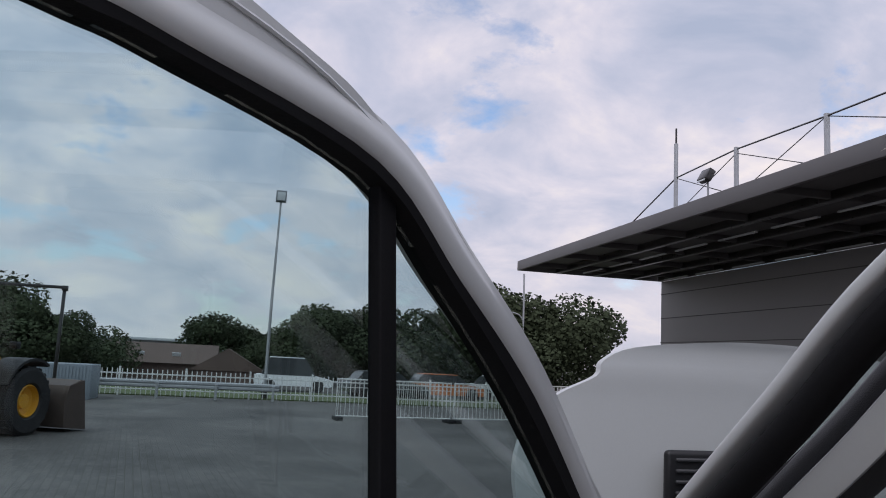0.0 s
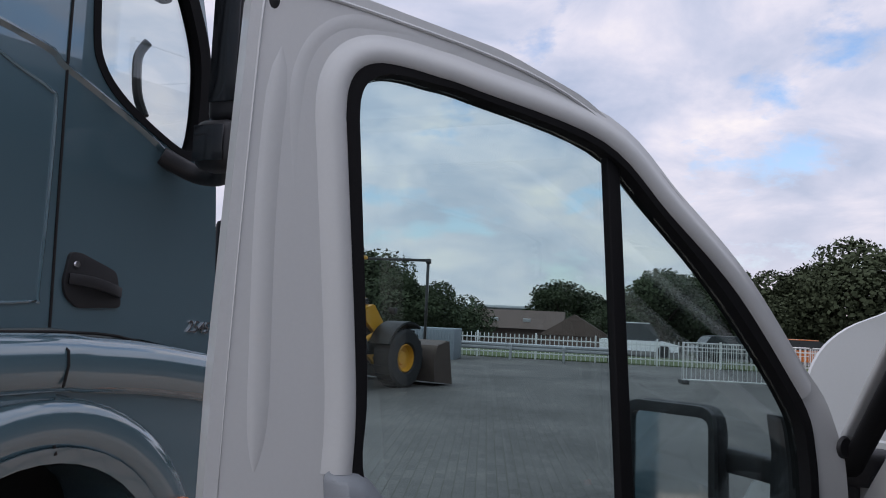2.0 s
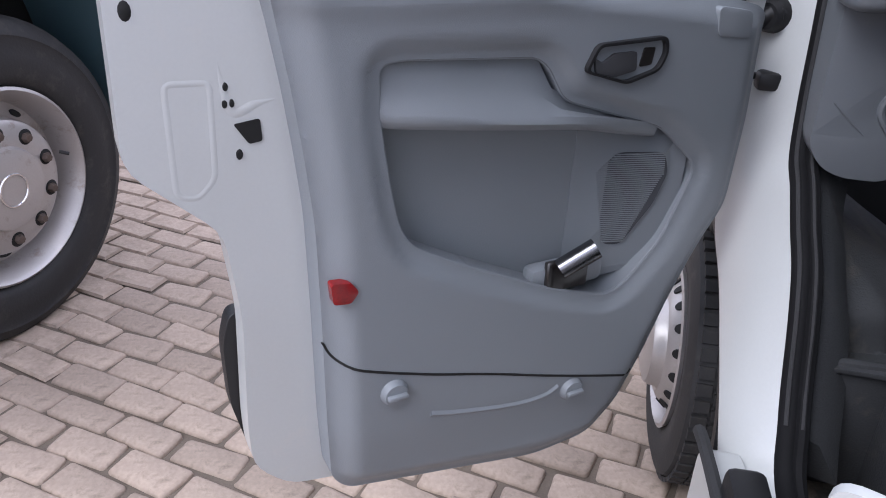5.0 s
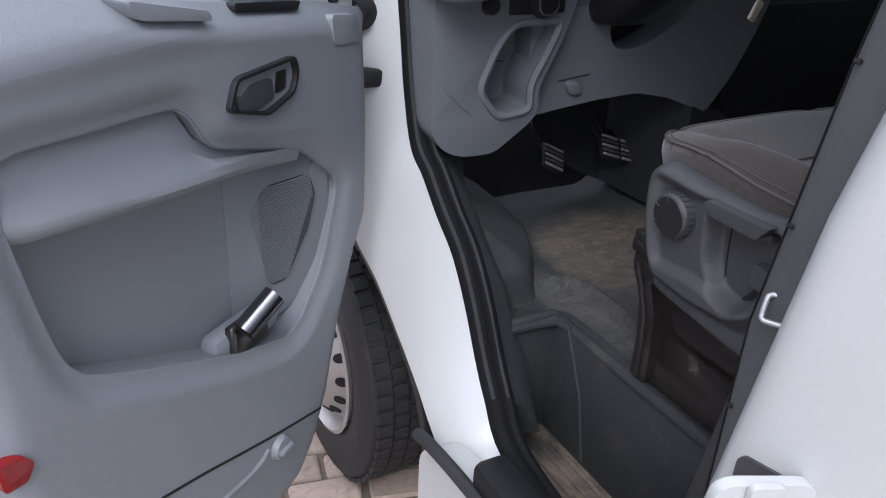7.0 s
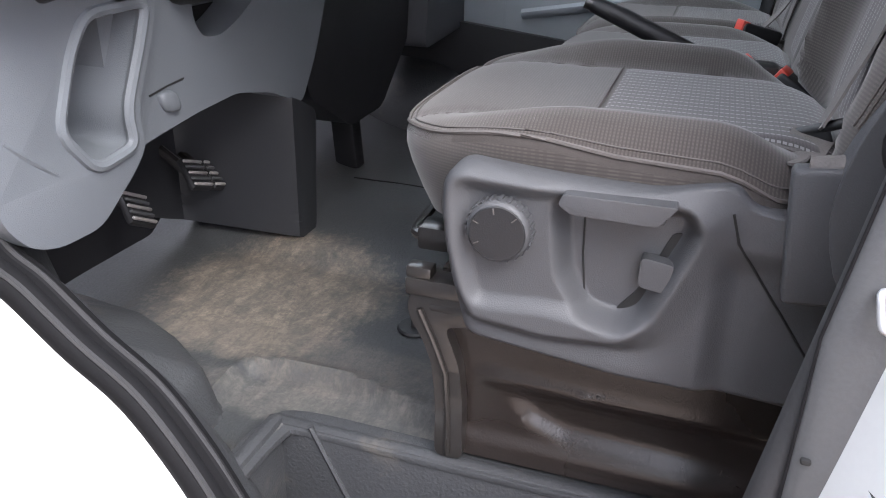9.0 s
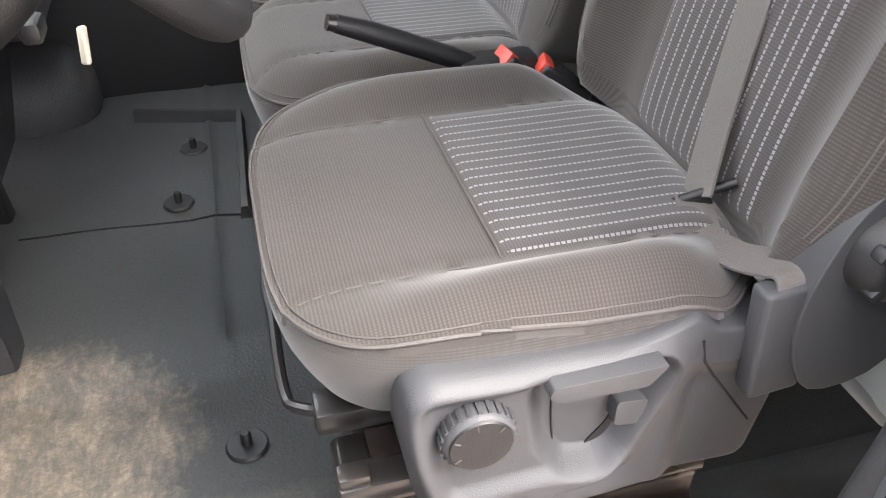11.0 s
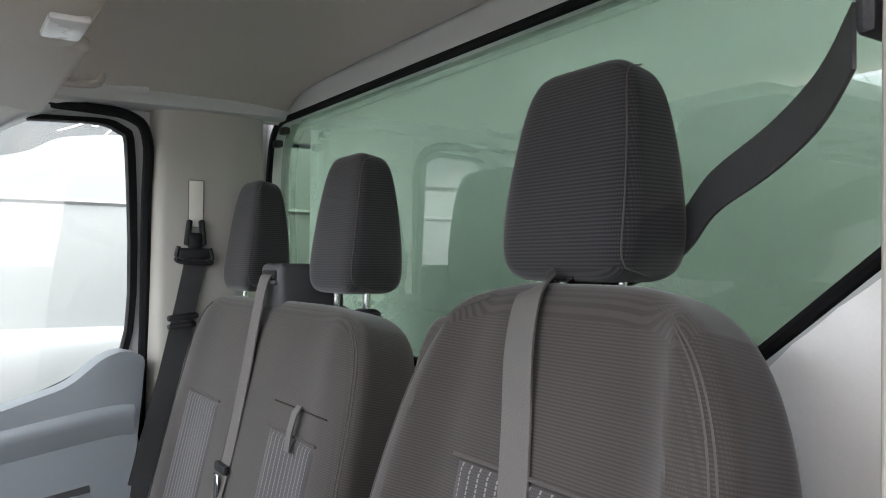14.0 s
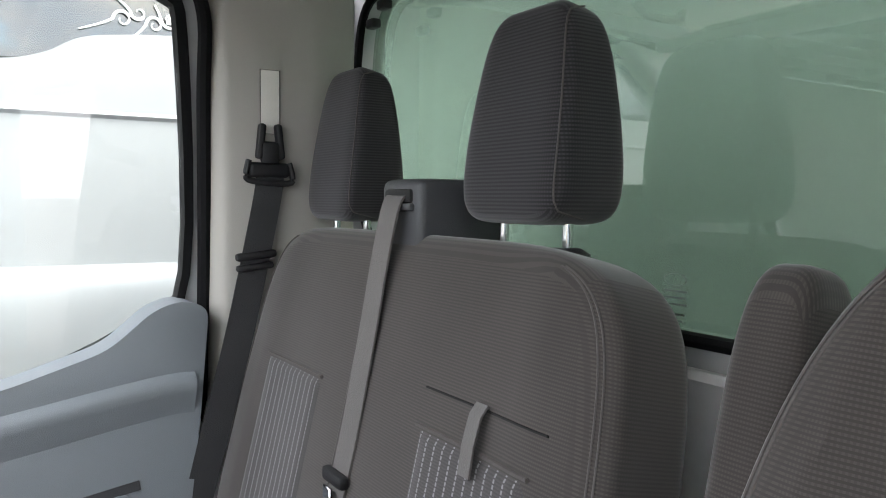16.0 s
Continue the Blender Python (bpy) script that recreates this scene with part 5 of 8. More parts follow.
bez = part("handle_bezel", plate(round_poly([(0.490, 1.18), (0.470, 1.222), (0.335, 1.228), (0.328, 1.20), (0.342, 1.172), (0.405, 1.155)], 0.012), [round_poly([(0.483, 1.182), (0.466, 1.217), (0.340, 1.222), (0.334, 1.199), (0.346, 1.176), (0.405, 1.160)], 0.009)], UZ, 0.125, 0.140, 0.004), BLACK, door, "black door handle bezel")
part("handle_bowl", plate(round_poly([(0.485, 1.18), (0.468, 1.218), (0.338, 1.224), (0.338, 1.172), (0.405, 1.158)], 0.01), [], UZ, 0.10, 0.116), BLACK, bez)
part("lever", plate(round_poly([(0.472, 1.200), (0.455, 1.192), (0.435, 1.205), (0.392, 1.206), (0.388, 1.176), (0.43, 1.168), (0.466, 1.176)], 0.005), [], UZ, 0.124, 0.137, 0.004), GREY_DARK, bez, "dark grey door lever")
part("lock_buttons", plate(round_poly([(0.375, 1.21), (0.352, 1.21), (0.355, 1.182), (0.38, 1.18)], 0.004), [], UZ, 0.124, 0.133, 0.003), BLACK_STEEL, bez)
part("switch_bay", plate(round_poly([(0.635, 1.342), (0.505, 1.313), (0.50, 1.30), (0.62, 1.318)], 0.008), [], UZ, 0.08, 0.1345, 0.003), GREY, panel)
part("switch_pad", plate(round_poly([(0.44, 1.300), (0.30, 1.283), (0.29, 1.296), (0.44, 1.312)], 0.006), [], UZ, 0.06, 0.120, 0.003), BLACK, panel, "black window switch pad")
part("corner_recess", plate(round_poly([(0.230, 1.268), (0.152, 1.258), (0.145, 1.212), (0.222, 1.220)], 0.012), [], UZ, 0.10, 0.1335, 0.002), GREY, panel)
part("seam_gap", sweep([UZ @ Vector((p.x, p.y, 0.1312 + panel_relief(p.x, p.y))) for p in smooth_loop([(0.904, 0.778), (0.872, 0.738), (0.74, 0.690), (0.60, 0.650), (0.46, 0.606), (0.25, 0.545)], 8, False)], [(-0.002, -0.004), (0.002, -0.004), (0.002, 0.0015), (-0.002, 0.0015)], (0.6, -0.8, 0)), KNIT, panel, "dark seam of the lower tray")
for u, z in ((0.791, 0.668), (0.418, 0.563)):
    kb = part("tray_knob", lathe([(0, 0.016), (0.020, 0.015), (0.023, 0.008), (0.026, 0.0), (0.026, -0.03)], UZ @ Matrix.Translation((u, z, 0.128 + panel_relief(u, z))), 20), GREY, door, "grey turn knob of the lower tray")
    part("knob_bar", rbox((u, 0.147 + panel_relief(u, z), z), (0.036, 0.010, 0.009), 0.003, 2), GREY, kb, "", True)
part("moulding_line", sweep([UZ @ Vector((p.x, p.y, 0.131 + panel_relief(p.x, p.y))) for p in smooth_loop([(0.72, 0.60), (0.66, 0.585), (0.55, 0.565), (0.48, 0.565), (0.45, 0.58)], 5, False)], [(-0.006, 0.0), (0.0, 0.004), (0.006, 0.0)], (0.6, -0.8, 0)), GREY, panel)
part("reflector", plate(round_poly([(0.900, 0.897), (0.868, 0.894), (0.855, 0.876), (0.868, 0.858), (0.896, 0.861)], 0.006), [], UZ, 0.12, 0.1365, 0.002), RED, door, "red door reflector")
part("latch_plate", plate(round_poly([(1.005, 1.125), (0.968, 1.13), (0.966, 1.098), (0.985, 1.095)], 0.004), [], UZ, 0.045, 0.052), KNIT, door, "black latch opening")
for u, z, r in ((1.125, 1.279, 0.008), (1.012, 1.177, 0.004), (1.014, 1.154, 0.004), (1.005, 1.154, 0.004), (0.999, 1.081, 0.005), (1.103, 2.098, 0.007)):
    part("shell_hole", lathe([(0, 0.002), (r * 0.7, 0.002), (r, 0.0)], UZ @ Matrix.Diagonal((1, 1.6, 1, 1)) @ Matrix.Translation((u, z / 1.6, 0.050)), 12), KNIT, shell)
for u, z, r in ((0.058, 1.516, 0.02), (0.095, 1.271, 0.017), (0.05, 1.278, 0.02)):
    part("shell_plug", lathe([(0, 0.005), (r * 0.8, 0.005), (r, 0.0)], UZ @ Matrix.Translation((u, z, 0.050)), 16), BLACK, shell, "black rubber plug")
# mirror outside the window, seen through the glass
MM = UZ @ Matrix.Translation((0.170, 1.392, -0.25)) @ Euler((0, radians(68.7), 0)).to_matrix().to_4x4()
def in_frame(bm, m):
    bm.transform(m)
    return bm


def shell_taper(bm):
    for v in bm.verts:
        q = 1 - 0.35 * max(0.0, -v.co.z - 0.03) / 0.08
        v.co.x, v.co.y = v.co.x * q + 0.006 * v.co.y / 0.17, v.co.y * q
    return bm


mh = part("mirror_housing", in_frame(shell_taper(rbox((0, 0, -0.045), (0.205, 0.335, 0.115), 0.034, 4)), MM), BLACK, door, "black door mirror housing")
MAIN = [(-0.084, -0.062), (0.084, -0.062), (0.088, 0.145), (-0.080, 0.145)]
WIDE = [(-0.092, -0.152), (0.078, -0.152), (0.083, -0.078), (-0.086, -0.078)]
part("mirror_bezel", in_frame(plate(round_poly([(-0.103, -0.167), (0.095, -0.167), (0.103, 0.167), (-0.090, 0.167)], 0.034, 5), [round_poly(MAIN, 0.022, 4), round_poly(WIDE, 0.02, 4)], XY, 0.008, 0.024, 0.003), MM), BLACK, mh, "black mirror bezel")
part("main_mirror", in_frame(plate(round_poly([(x * 1.04, y) for x, y in MAIN], 0.02), [], XY, 0.009, 0.0135), MM), MIRROR, mh, "flat mirror glass")
part("wide_mirror", in_frame(plate(round_poly([(x * 1.04, y) for x, y in WIDE], 0.02), [], XY, 0.009, 0.0135), MM), MIRROR, mh, "small wide angle mirror glass")
for z0, z1 in ((1.455, 1.452), (1.312, 1.330)):
    part("mirror_arm", sweep(smooth_loop([UZ @ Vector((0.15, z0, -0.26)), UZ @ Vector((0.105, z0, -0.20)), UZ @ Vector((0.085, (z0 + z1) / 2, -0.10)), UZ @ Vector((0.095, z1, 0.0))], 4, False), round_poly([(-0.022, -0.024), (0.022, -0.024), (0.022, 0.024), (-0.022, 0.024)], 0.01, 3)), BLACK, door, "black mirror arm")
part("mirror_foot", plate(round_poly([(0.16, 1.57), (0.10, 1.53), (0.085, 1.31), (0.18, 1.29), (0.15, 1.33), (0.145, 1.50)], 0.015), [], UZ, -0.03, 0.024, 0.005), BLACK, door)

# loose clutter in the door pocket
pipe = thing("chrome_pipe", pose(-1.25, -0.43, 0.8), "short chrome tube with a black bracket in the door pocket", "pipe")
pm = [UZ @ Vector((0.472, 0.826, 0.118)), UZ @ Vector((0.412, 0.866, 0.135))]
part("tube", tube(pm, 0.019, 20), DULL_CHROME, pipe)
part("tube_bore", lathe([(0, 0.001), (0.018, 0.001)], Matrix.Translation(pm[0]) @ (pm[0] - pm[1]).to_track_quat("Z", "Y").to_matrix().to_4x4(), 16), KNIT, pipe)
part("bracket", in_frame(rbox((0.448, 0.808, 0.105), (0.085, 0.055, 0.02), 0.004, 2, None), UZ), BLACK_STEEL, pipe, "black plastic bracket")
part("clip", in_frame(rbox((0.485, 0.815, 0.11), (0.02, 0.05, 0.01), 0.003, 1), UZ), BLACK_STEEL, pipe)


# ---- seats ----
REC = radians(13)
POW = 4.2


def bolster(q, a, amount):
    return amount * min(1.0, max(0.0, (abs(q) / a - 0.52) / 0.26)) ** 2


def cushion(root, cx, cy, z0, a, b, c, stripe, s0, s1, bol=0.022, front=0.0):
    top = z0 + c

    def power(v):
        return POW - 0.35 * ease((v + 0.2) / 0.6) - 40 * front * ease((-v - 0.15) / 0.5)

    def h(x, y):
        u, v = (x - cx) / a, (y - cy) / b
        p = power(v)
        s = (abs(u) ** p + abs(v) ** p) ** (1 / p)
        side = ease((abs(u) - stripe / a + 0.02) / (1.0 - stripe / a - 0.12))
        along = (1 - 0.8 * ease((v - 0.05) / 0.85)) * (1 - 0.9 * ease((-v - 0.35) / 0.55))
        groove = 0.0035 * math.exp(-((abs(u) * a - stripe) / 0.006) ** 2)
        return top + bol * side * along - groove - (0.046 - front * ease((v + 0.15) / 0.75)) * max(0.0, (s - 0.66) / 0.34) ** 2.4

    bm = bmesh.new()
    uv = bm.loops.layers.uv.new("UVMap")
    n, rings, where = 112, [], {}
    for s, dz in [(0.02 + 0.055 * k, None) for k in range(16)] + [(0.90, None), (0.94, None), (0.975, None), (1.0, None), (1.012, -0.010), (1.012, -0.024), (0.99, -0.046), (0.945, -0.078), (0.90, -0.105), (0.78, -0.11)]:
        ring, run = [], 0.0
        for k in range(n):
            t = 2 * math.pi * k / n
            p = power(math.sin(t))
            ex, ey = (math.copysign(abs(f) ** (2 / p), f) for f in (math.cos(t), math.sin(t)))
            x, y = cx + a * s * ex, cy + b * s * ey
            z = h(x, y) if dz is None else h(cx + a * ex, cy + b * ey) + dz
            ring.append(bm.verts.new((x, y, z)))
            where[ring[-1]] = (x, y) if dz is None else (k * 0.0086, z)
        rings.append(ring)
    for r0, r1 in zip(rings, rings[1:]):
        for k in range(n):
            bm.faces.new((r0[k], r0[(k + 1) % n], r1[(k + 1) % n], r1[k]))
    bm.faces.new(rings[0])
    bm.faces.new(rings[-1])
    for f in bm.faces:
        for l in f.loops:
            l[uv].uv = where[l.vert]
    ob = part("cushion", bm, CLOTH, root)
    part("striped_insert", patch(cx - stripe, cx + stripe, s0, s1, h, (24, 20), 0.002), CLOTH_STRIPE, ob, "cloth insert with rows of pale stitches")
    for s in (-1, 1):
        part("seam", tube([(cx + s * stripe, y, h(cx + s * stripe, y) + 0.001) for y in [s0 + (cy + b * 0.96 - s0) * k / 24 for k in range(25)]], 0.0013, 5), STITCH, ob)
    part("seam", tube([(x, s1, h(x, s1) + 0.002) for x in [cx - stripe + stripe * 2 * k / 16 for k in range(17)]], 0.0014, 5), STITCH, ob)
    for lift, r in ((0.0, 0.0022), (0.008, 0.0009)):
        edge = []
        for k in range(96):
            t = 2 * math.pi * k / 96
            p = power(math.sin(t))
            q = 1.003 - lift * 3.2
            x, y = (c0 + d * q * math.copysign(abs(f) ** (2 / p), f) for c0, d, f in ((cx, a, math.cos(t)), (cy, b, math.sin(t))))
            edge.append((x, y, h(cx + (x - cx) / 1.003, cy + (y - cy) / 1.003) + 0.0006))
        part("piping", tube(edge, r, 5, True), STITCH, ob)
    return ob


def backrest(root, cx, y0, z0, a, hb, db, inserts, taper=0.2, bol=0.03):
    bmx = axes((cx, y0, z0), (1, 0, 0), (0, -math.sin(REC), math.cos(REC)), (0, math.cos(REC), math.sin(REC))) @ Matrix.Translation((0, hb, 0))

    def narrow(y):
        return 1 - taper * max(0.0, (y + hb) / (2 * hb) - 0.45) ** 1.6 / 0.55 ** 1.6

    def move(q):
        t = (q.y + hb) / (2 * hb)
        return Vector((q.x * narrow(q.y), q.y, q.z + (bolster(q.x, a, bol) * (1 - t * 0.6) if q.z > 0 else 0)))

    ob = part("backrest", pad(a, hb, db, 4.6 + 2.4 * (a > 0.4), 28, move, bmx, True), CLOTH, root)

    def h(x, y):
        x = x / narrow(y)
        u, v, t = abs(x / a), abs(y / hb), (y + hb) / (2 * hb)
        p = 4.6 + 2.4 * (a > 0.4)
        return db * max(0.0, 1 - u ** p - v ** p) ** (1 / p) + bolster(x, a, bol) * (1 - t * 0.6)

    for c, w, lo, hi in inserts:
        part("striped_insert", patch(c - w, c + w, lo * hb, hi * hb, h, (14, 26), 0.003, bmx), CLOTH_STRIPE, ob, "cloth insert with rows of pale stitches")
        part("seam", tube([bmx @ Vector((x, hi * hb, h(x, hi * hb) + 0.003)) for x in [c - w + 2 * w * k / 10 for k in range(11)]], 0.0026, 5), STITCH, ob)
    for s in (-1, 1):
        for inset in (0.0, 0.006):
            path, p = [], 4.6 + 2.4 * (a > 0.4)
            for fy in [-0.72 + 0.05 * k for k in range(30)] + [0.76, 0.79, 0.82, 0.85, 0.875, 0.895, 0.912, 0.925]:
                x, y = s * (a * (0.81 - abs(fy) ** p) ** (1 / p) - inset) * narrow(hb * fy), hb * fy
                path.append(bmx @ Vector((x, y, h(x, y) + 0.0006)))
            part("seam", tube(path, 0.0011, 5), STITCH, ob)
    return ob, bmx, h


def headrest(root, cx, y, z, w=0.125, hh=0.118, dd=0.058, sep=0.06):
    def move(q):
        t = max(0.0, (q.z + hh) / (2 * hh))
        return Vector((q.x * wide(t), q.y * (1.0 - 0.5 * t ** 1.4) - 0.0105 * t, q.z + 0.006 * (q.y / dd) * t))

    def wide(t):
        return 1.04 - 0.30 * t ** 2.2 - 0.08 * (1 - t) ** 5

    ob = part("headrest", pad(w, dd, hh, 6.5, 22, move, Matrix.Translation((cx, y, z))), CLOTH_DARK, root, "charcoal cloth headrest")
    path = []
    for k in range(25):
        zz = hh * (-0.95 + 1.9 * k / 24)
        t = (zz + hh) / (2 * hh)
        d = max(0.0, 1 - abs(zz / hh) ** 6.5 - 0.90 ** 6.5) ** (1 / 6.5)
        path.append(Vector((cx - w * 0.90 * wide(t), y + dd * d * (1.0 - 0.5 * t ** 1.4) - 0.0105 * t + 0.001, z + zz + 0.006 * d * t)))
    part("seam", tube(path, 0.0011, 5), STITCH, ob)
    for s in (-1, 1):
        part("headrest_post", tube([(cx + s * sep, y + 0.005, z - hh - 0.09), (cx + s * sep, y + 0.003, z - hh + 0.03)], 0.0065, 10), CHROME, root, "chrome headrest post")
        part("post_collar", lathe([(0, -0.01), (0.024, -0.01), (0.027, 0.004), (0.016, 0.011), (0, 0.012)], Matrix.Translation((cx + s * sep, y + 0.005, z - hh - 0.036)), 14), BLACK, root, "black plastic post collar")


def in_frame2(bm, m):
    bm.transform(m)
    return bm


LEVER_GREY = mat("mid_grey_plastic", (0.075, 0.078, 0.082), 0.45, var=0.06, scale=5, fine=700, bump=0.2)
seat = thing("car_seat", pose(-0.45, -0.78, 0.72), "dark brown-grey cloth driver seat with striped inserts", "car seat")
cushion(seat, -0.452, -0.785, 1.058, 0.247, 0.250, 0.082, 0.150, -1.0, -0.746, 0.040, 0.030)
backrest(seat, -0.465, -1.045, 1.085, 0.272, 0.308, 0.058, [(-0.014, 0.132, -0.90, 0.325)], 0.25, 0.05)
headrest(seat, -0.398, -1.232, 1.816, 0.113, 0.126)
CX = axes((0, 0, 0), (0, 1, 0), (0, 0, 1), (-1, 0, 0))
PRESSED = [Vector(p) for p in ((-0.698, 0.822), (-0.72, 0.786), (-0.76, 0.772), (-1.02, 0.764), (-1.02, 0.826))]


def base_relief(a, b):
    crease = 0.838 - 0.045 * (-0.655 - a)
    h = 0.006 * math.exp(-((b - crease) / 0.007) ** 2) * ease((-0.645 - a) / 0.03)
    h -= 0.010 * step_over(PRESSED, a, b, 0.008)
    return h + 0.006 * ease((0.758 - b) / 0.012)


base = part("base_box", moulded([Vector(p) for p in ((-0.605, 0.722), (-0.605, 0.97), (-0.99, 0.97), (-0.99, 0.722))], [], 0.26, 0.655, 0.0, base_relief, 0.006, CX, 3), BROWN_STEEL, seat, "brown-black steel seat base")
LEG = [(-0.572, 0.945), (-0.570, 0.915), (-0.588, 0.885), (-0.600, 0.855), (-0.606, 0.80), (-0.606, 0.722), (-0.642, 0.722), (-0.640, 0.80), (-0.634, 0.855), (-0.615, 0.905), (-0.66, 0.912), (-0.66, 0.94)]
leg = part("front_leg", plate(round_poly(LEG, 0.012, 4), [], CX, 0.60, 0.676, 0.004), BLACK_STEEL, seat, "glossy black steel seat leg")
part("leg_rib", tube([(-0.678, a, b) for a, b in ((-0.585, 0.925), (-0.603, 0.885), (-0.618, 0.845), (-0.622, 0.79), (-0.623, 0.73))], 0.004, 8), BLACK_STEEL, leg)
part("rail_end", merged(rbox((-0.668, -0.612, 0.955), (0.035, 0.085, 0.022), 0.004), rbox((-0.672, -0.585, 0.972), (0.022, 0.030, 0.014), 0.003), rbox((-0.664, -0.640, 0.928), (0.026, 0.09, 0.012), 0.004)), BLACK_STEEL, seat, "black steel seat rail end")
COVER = [(-0.622, 1.072), (-0.626, 1.107), (-0.645, 1.123), (-0.737, 1.117), (-0.831, 1.115), (-0.870, 1.124), (-0.898, 1.127), (-0.914, 1.108), (-0.956, 1.100), (-1.009, 1.088), (-1.021, 1.046), (-1.000, 0.895), (-0.820, 0.906), (-0.648, 0.925), (-0.632, 0.984)]
RIDGE = round_poly([(-0.618, 1.088), (-0.624, 1.111), (-0.643, 1.120), (-0.723, 1.115), (-0.742, 1.112), (-0.831, 1.110), (-0.868, 1.110), (-0.887, 1.090), (-0.871, 1.049), (-0.839, 0.967), (-0.818, 0.948), (-0.737, 0.942), (-0.657, 0.950), (-0.638, 0.984), (-0.624, 1.036)], 0.012, 3)
DISH = round_poly([(-0.641, 1.101), (-0.718, 1.098), (-0.739, 1.103), (-0.852, 1.098), (-0.868, 1.084), (-0.854, 1.046), (-0.827, 0.981), (-0.806, 0.971), (-0.742, 0.981), (-0.662, 0.975), (-0.648, 1.025)], 0.014, 3)
RECESS = round_poly([(-0.739, 1.092), (-0.860, 1.094), (-0.868, 1.078), (-0.833, 0.981), (-0.808, 0.969), (-0.773, 0.977), (-0.749, 1.015)], 0.012, 3)


def cover_relief(a, b):
    back = ease((-0.80 - a) / 0.08)
    h = 0.022 * step_over(RIDGE, a, b, 0.011 + 0.022 * back)
    h += 0.012 * (1 - back) * ease((0.947 - b) / 0.03) * 0.5
    h -= 0.011 * step_over(DISH, a, b, 0.010)
    h -= 0.022 * step_over(RECESS, a, b, 0.011)
    h -= 0.012 * ease((1.072 - 0.10 * (-0.89 - a) - b) / 0.035) * ease((-0.885 - a) / 0.03)
    return h


cover = part("side_cover", moulded_fan(round_poly(COVER, 0.016, 4), (-0.79, 1.035), 0.60, 0.708, cover_relief, CX, 70, 320), GREY_DARK, seat, "dark grey plastic side cover")
part("cover_seam", tube([(-0.7085 - cover_relief(a, b), a, b) for a, b in ((-0.897, 1.101), (-0.906, 1.072), (-0.930, 1.036), (-0.961, 0.994), (-0.988, 0.957))], 0.0014, 6), KNIT, cover, "dark joint in the cover")
part("slot", plate(round_poly([(-0.848, 1.069), (-0.864, 1.071), (-0.827, 0.981), (-0.808, 0.973), (-0.803, 0.979), (-0.822, 1.004)], 0.005), [], CX, 0.66, 0.6985), KNIT, cover, "dark lever slot")
part("height_lever", merged(plate(round_poly([(-0.742, 1.097), (-0.746, 1.108), (-0.850, 1.109), (-0.833, 1.088), (-0.755, 1.089)], 0.004), [], CX, 0.690, 0.738, 0.004), rbox((-0.690, -0.815, 1.086), (0.05, 0.05, 0.012), 0.004)), GREY_DARK, cover, "grey seat height lever")
part("lever_neck", plate(round_poly([(-0.822, 1.046), (-0.854, 1.042), (-0.848, 1.011), (-0.822, 1.015)], 0.006), [], CX, 0.68, 0.714, 0.005), GREY_DARK, cover)
part("recess_line", tube([(-0.698, a, b) for a, b in ((-0.763, 1.078), (-0.765, 1.036), (-0.770, 0.994))], 0.0010, 5), KNIT, cover)
part("lumbar_knob", lathe([(0, 0.017), (0.027, 0.017), (0.031, 0.0145), (0.0325, 0.010), (0.0325, -0.012)], CX @ Matrix.Translation((-0.6856, 1.0588, 0.7215)), 36), GREY_DARK, cover, "dark grey ribbed adjuster knob")
part("knob_face", lathe([(0, 0.0185), (0.0275, 0.0182), (0.0285, 0.0165)], CX @ Matrix.Translation((-0.6856, 1.0588, 0.7215)), 28), BLACK, cover, "black knob face")
for k in range(24):
    a = 2 * math.pi * k / 24
    part("knob_rib", in_frame2(rbox((0.0328 * math.cos(a), 0.0328 * math.sin(a), 0.004), (0.0028, 0.0035, 0.014), 0, 1, eul(0, 0, math.degrees(a))), CX @ Matrix.Translation((-0.6856, 1.0588, 0.7215))), GREY_DARK, seat)
for k in range(4):
    a = radians(-30 + 55 * k)
    part("knob_mark", in_frame2(rbox((0.0235 * math.cos(a), 0.0235 * math.sin(a), 0.0188), (0.006, 0.0011, 0.001), 0, 1, eul(0, 0, math.degrees(a))), CX @ Matrix.Translation((-0.6856, 1.0588, 0.7215))), STITCH, cover, "pale knob mark")
part("belt_stalk", rbox((-0.716, -0.969, 1.093), (0.026, 0.054, 0.128), 0.006, 3, eul(-6, 0, 0)), GREY_DARK, seat, "dark grey belt anchor cover")
part("anchor_plate", plate(smooth_loop([(-0.972, 1.11), (-0.985, 1.20), (-1.02, 1.250), (-1.075, 1.245), (-1.105, 1.17), (-1.09, 1.05), (-1.01, 1.03)], 4), [], CX, 0.68, 0.733, 0.01), GREY_DARK, seat, "dark recliner cover")
rk = part("recliner_knob", lathe([(0, 0.030), (0.028, 0.030), (0.036, 0.024), (0.043, 0.0)], CX @ Matrix.Translation((-1.038, 1.188, 0.733)), 24), BLACK, seat, "black recliner knob")
for k in range(5):
    part("grip", in_frame2(rbox((0.030 * math.cos(radians(72 * k + 100)), 0.030 * math.sin(radians(72 * k + 100)), -0.014), (0.020, 0.014, 0.016), 0.004, 2, eul(0, 0, 72 * k + 100)), CX @ Matrix.Translation((-1.038, 1.188, 0.768))), BLACK, rk)
part("slide_bar", tube(smooth_loop([(-0.30, -0.62, 0.985), (-0.33, -0.54, 0.974), (-0.44, -0.535, 0.970), (-0.545, -0.535, 0.968), (-0.572, -0.548, 0.967), (-0.588, -0.60, 0.967), (-0.59, -0.66, 0.97)], 5, False), 0.0065, 8), BLACK_STEEL, seat, "bent black slide bar")
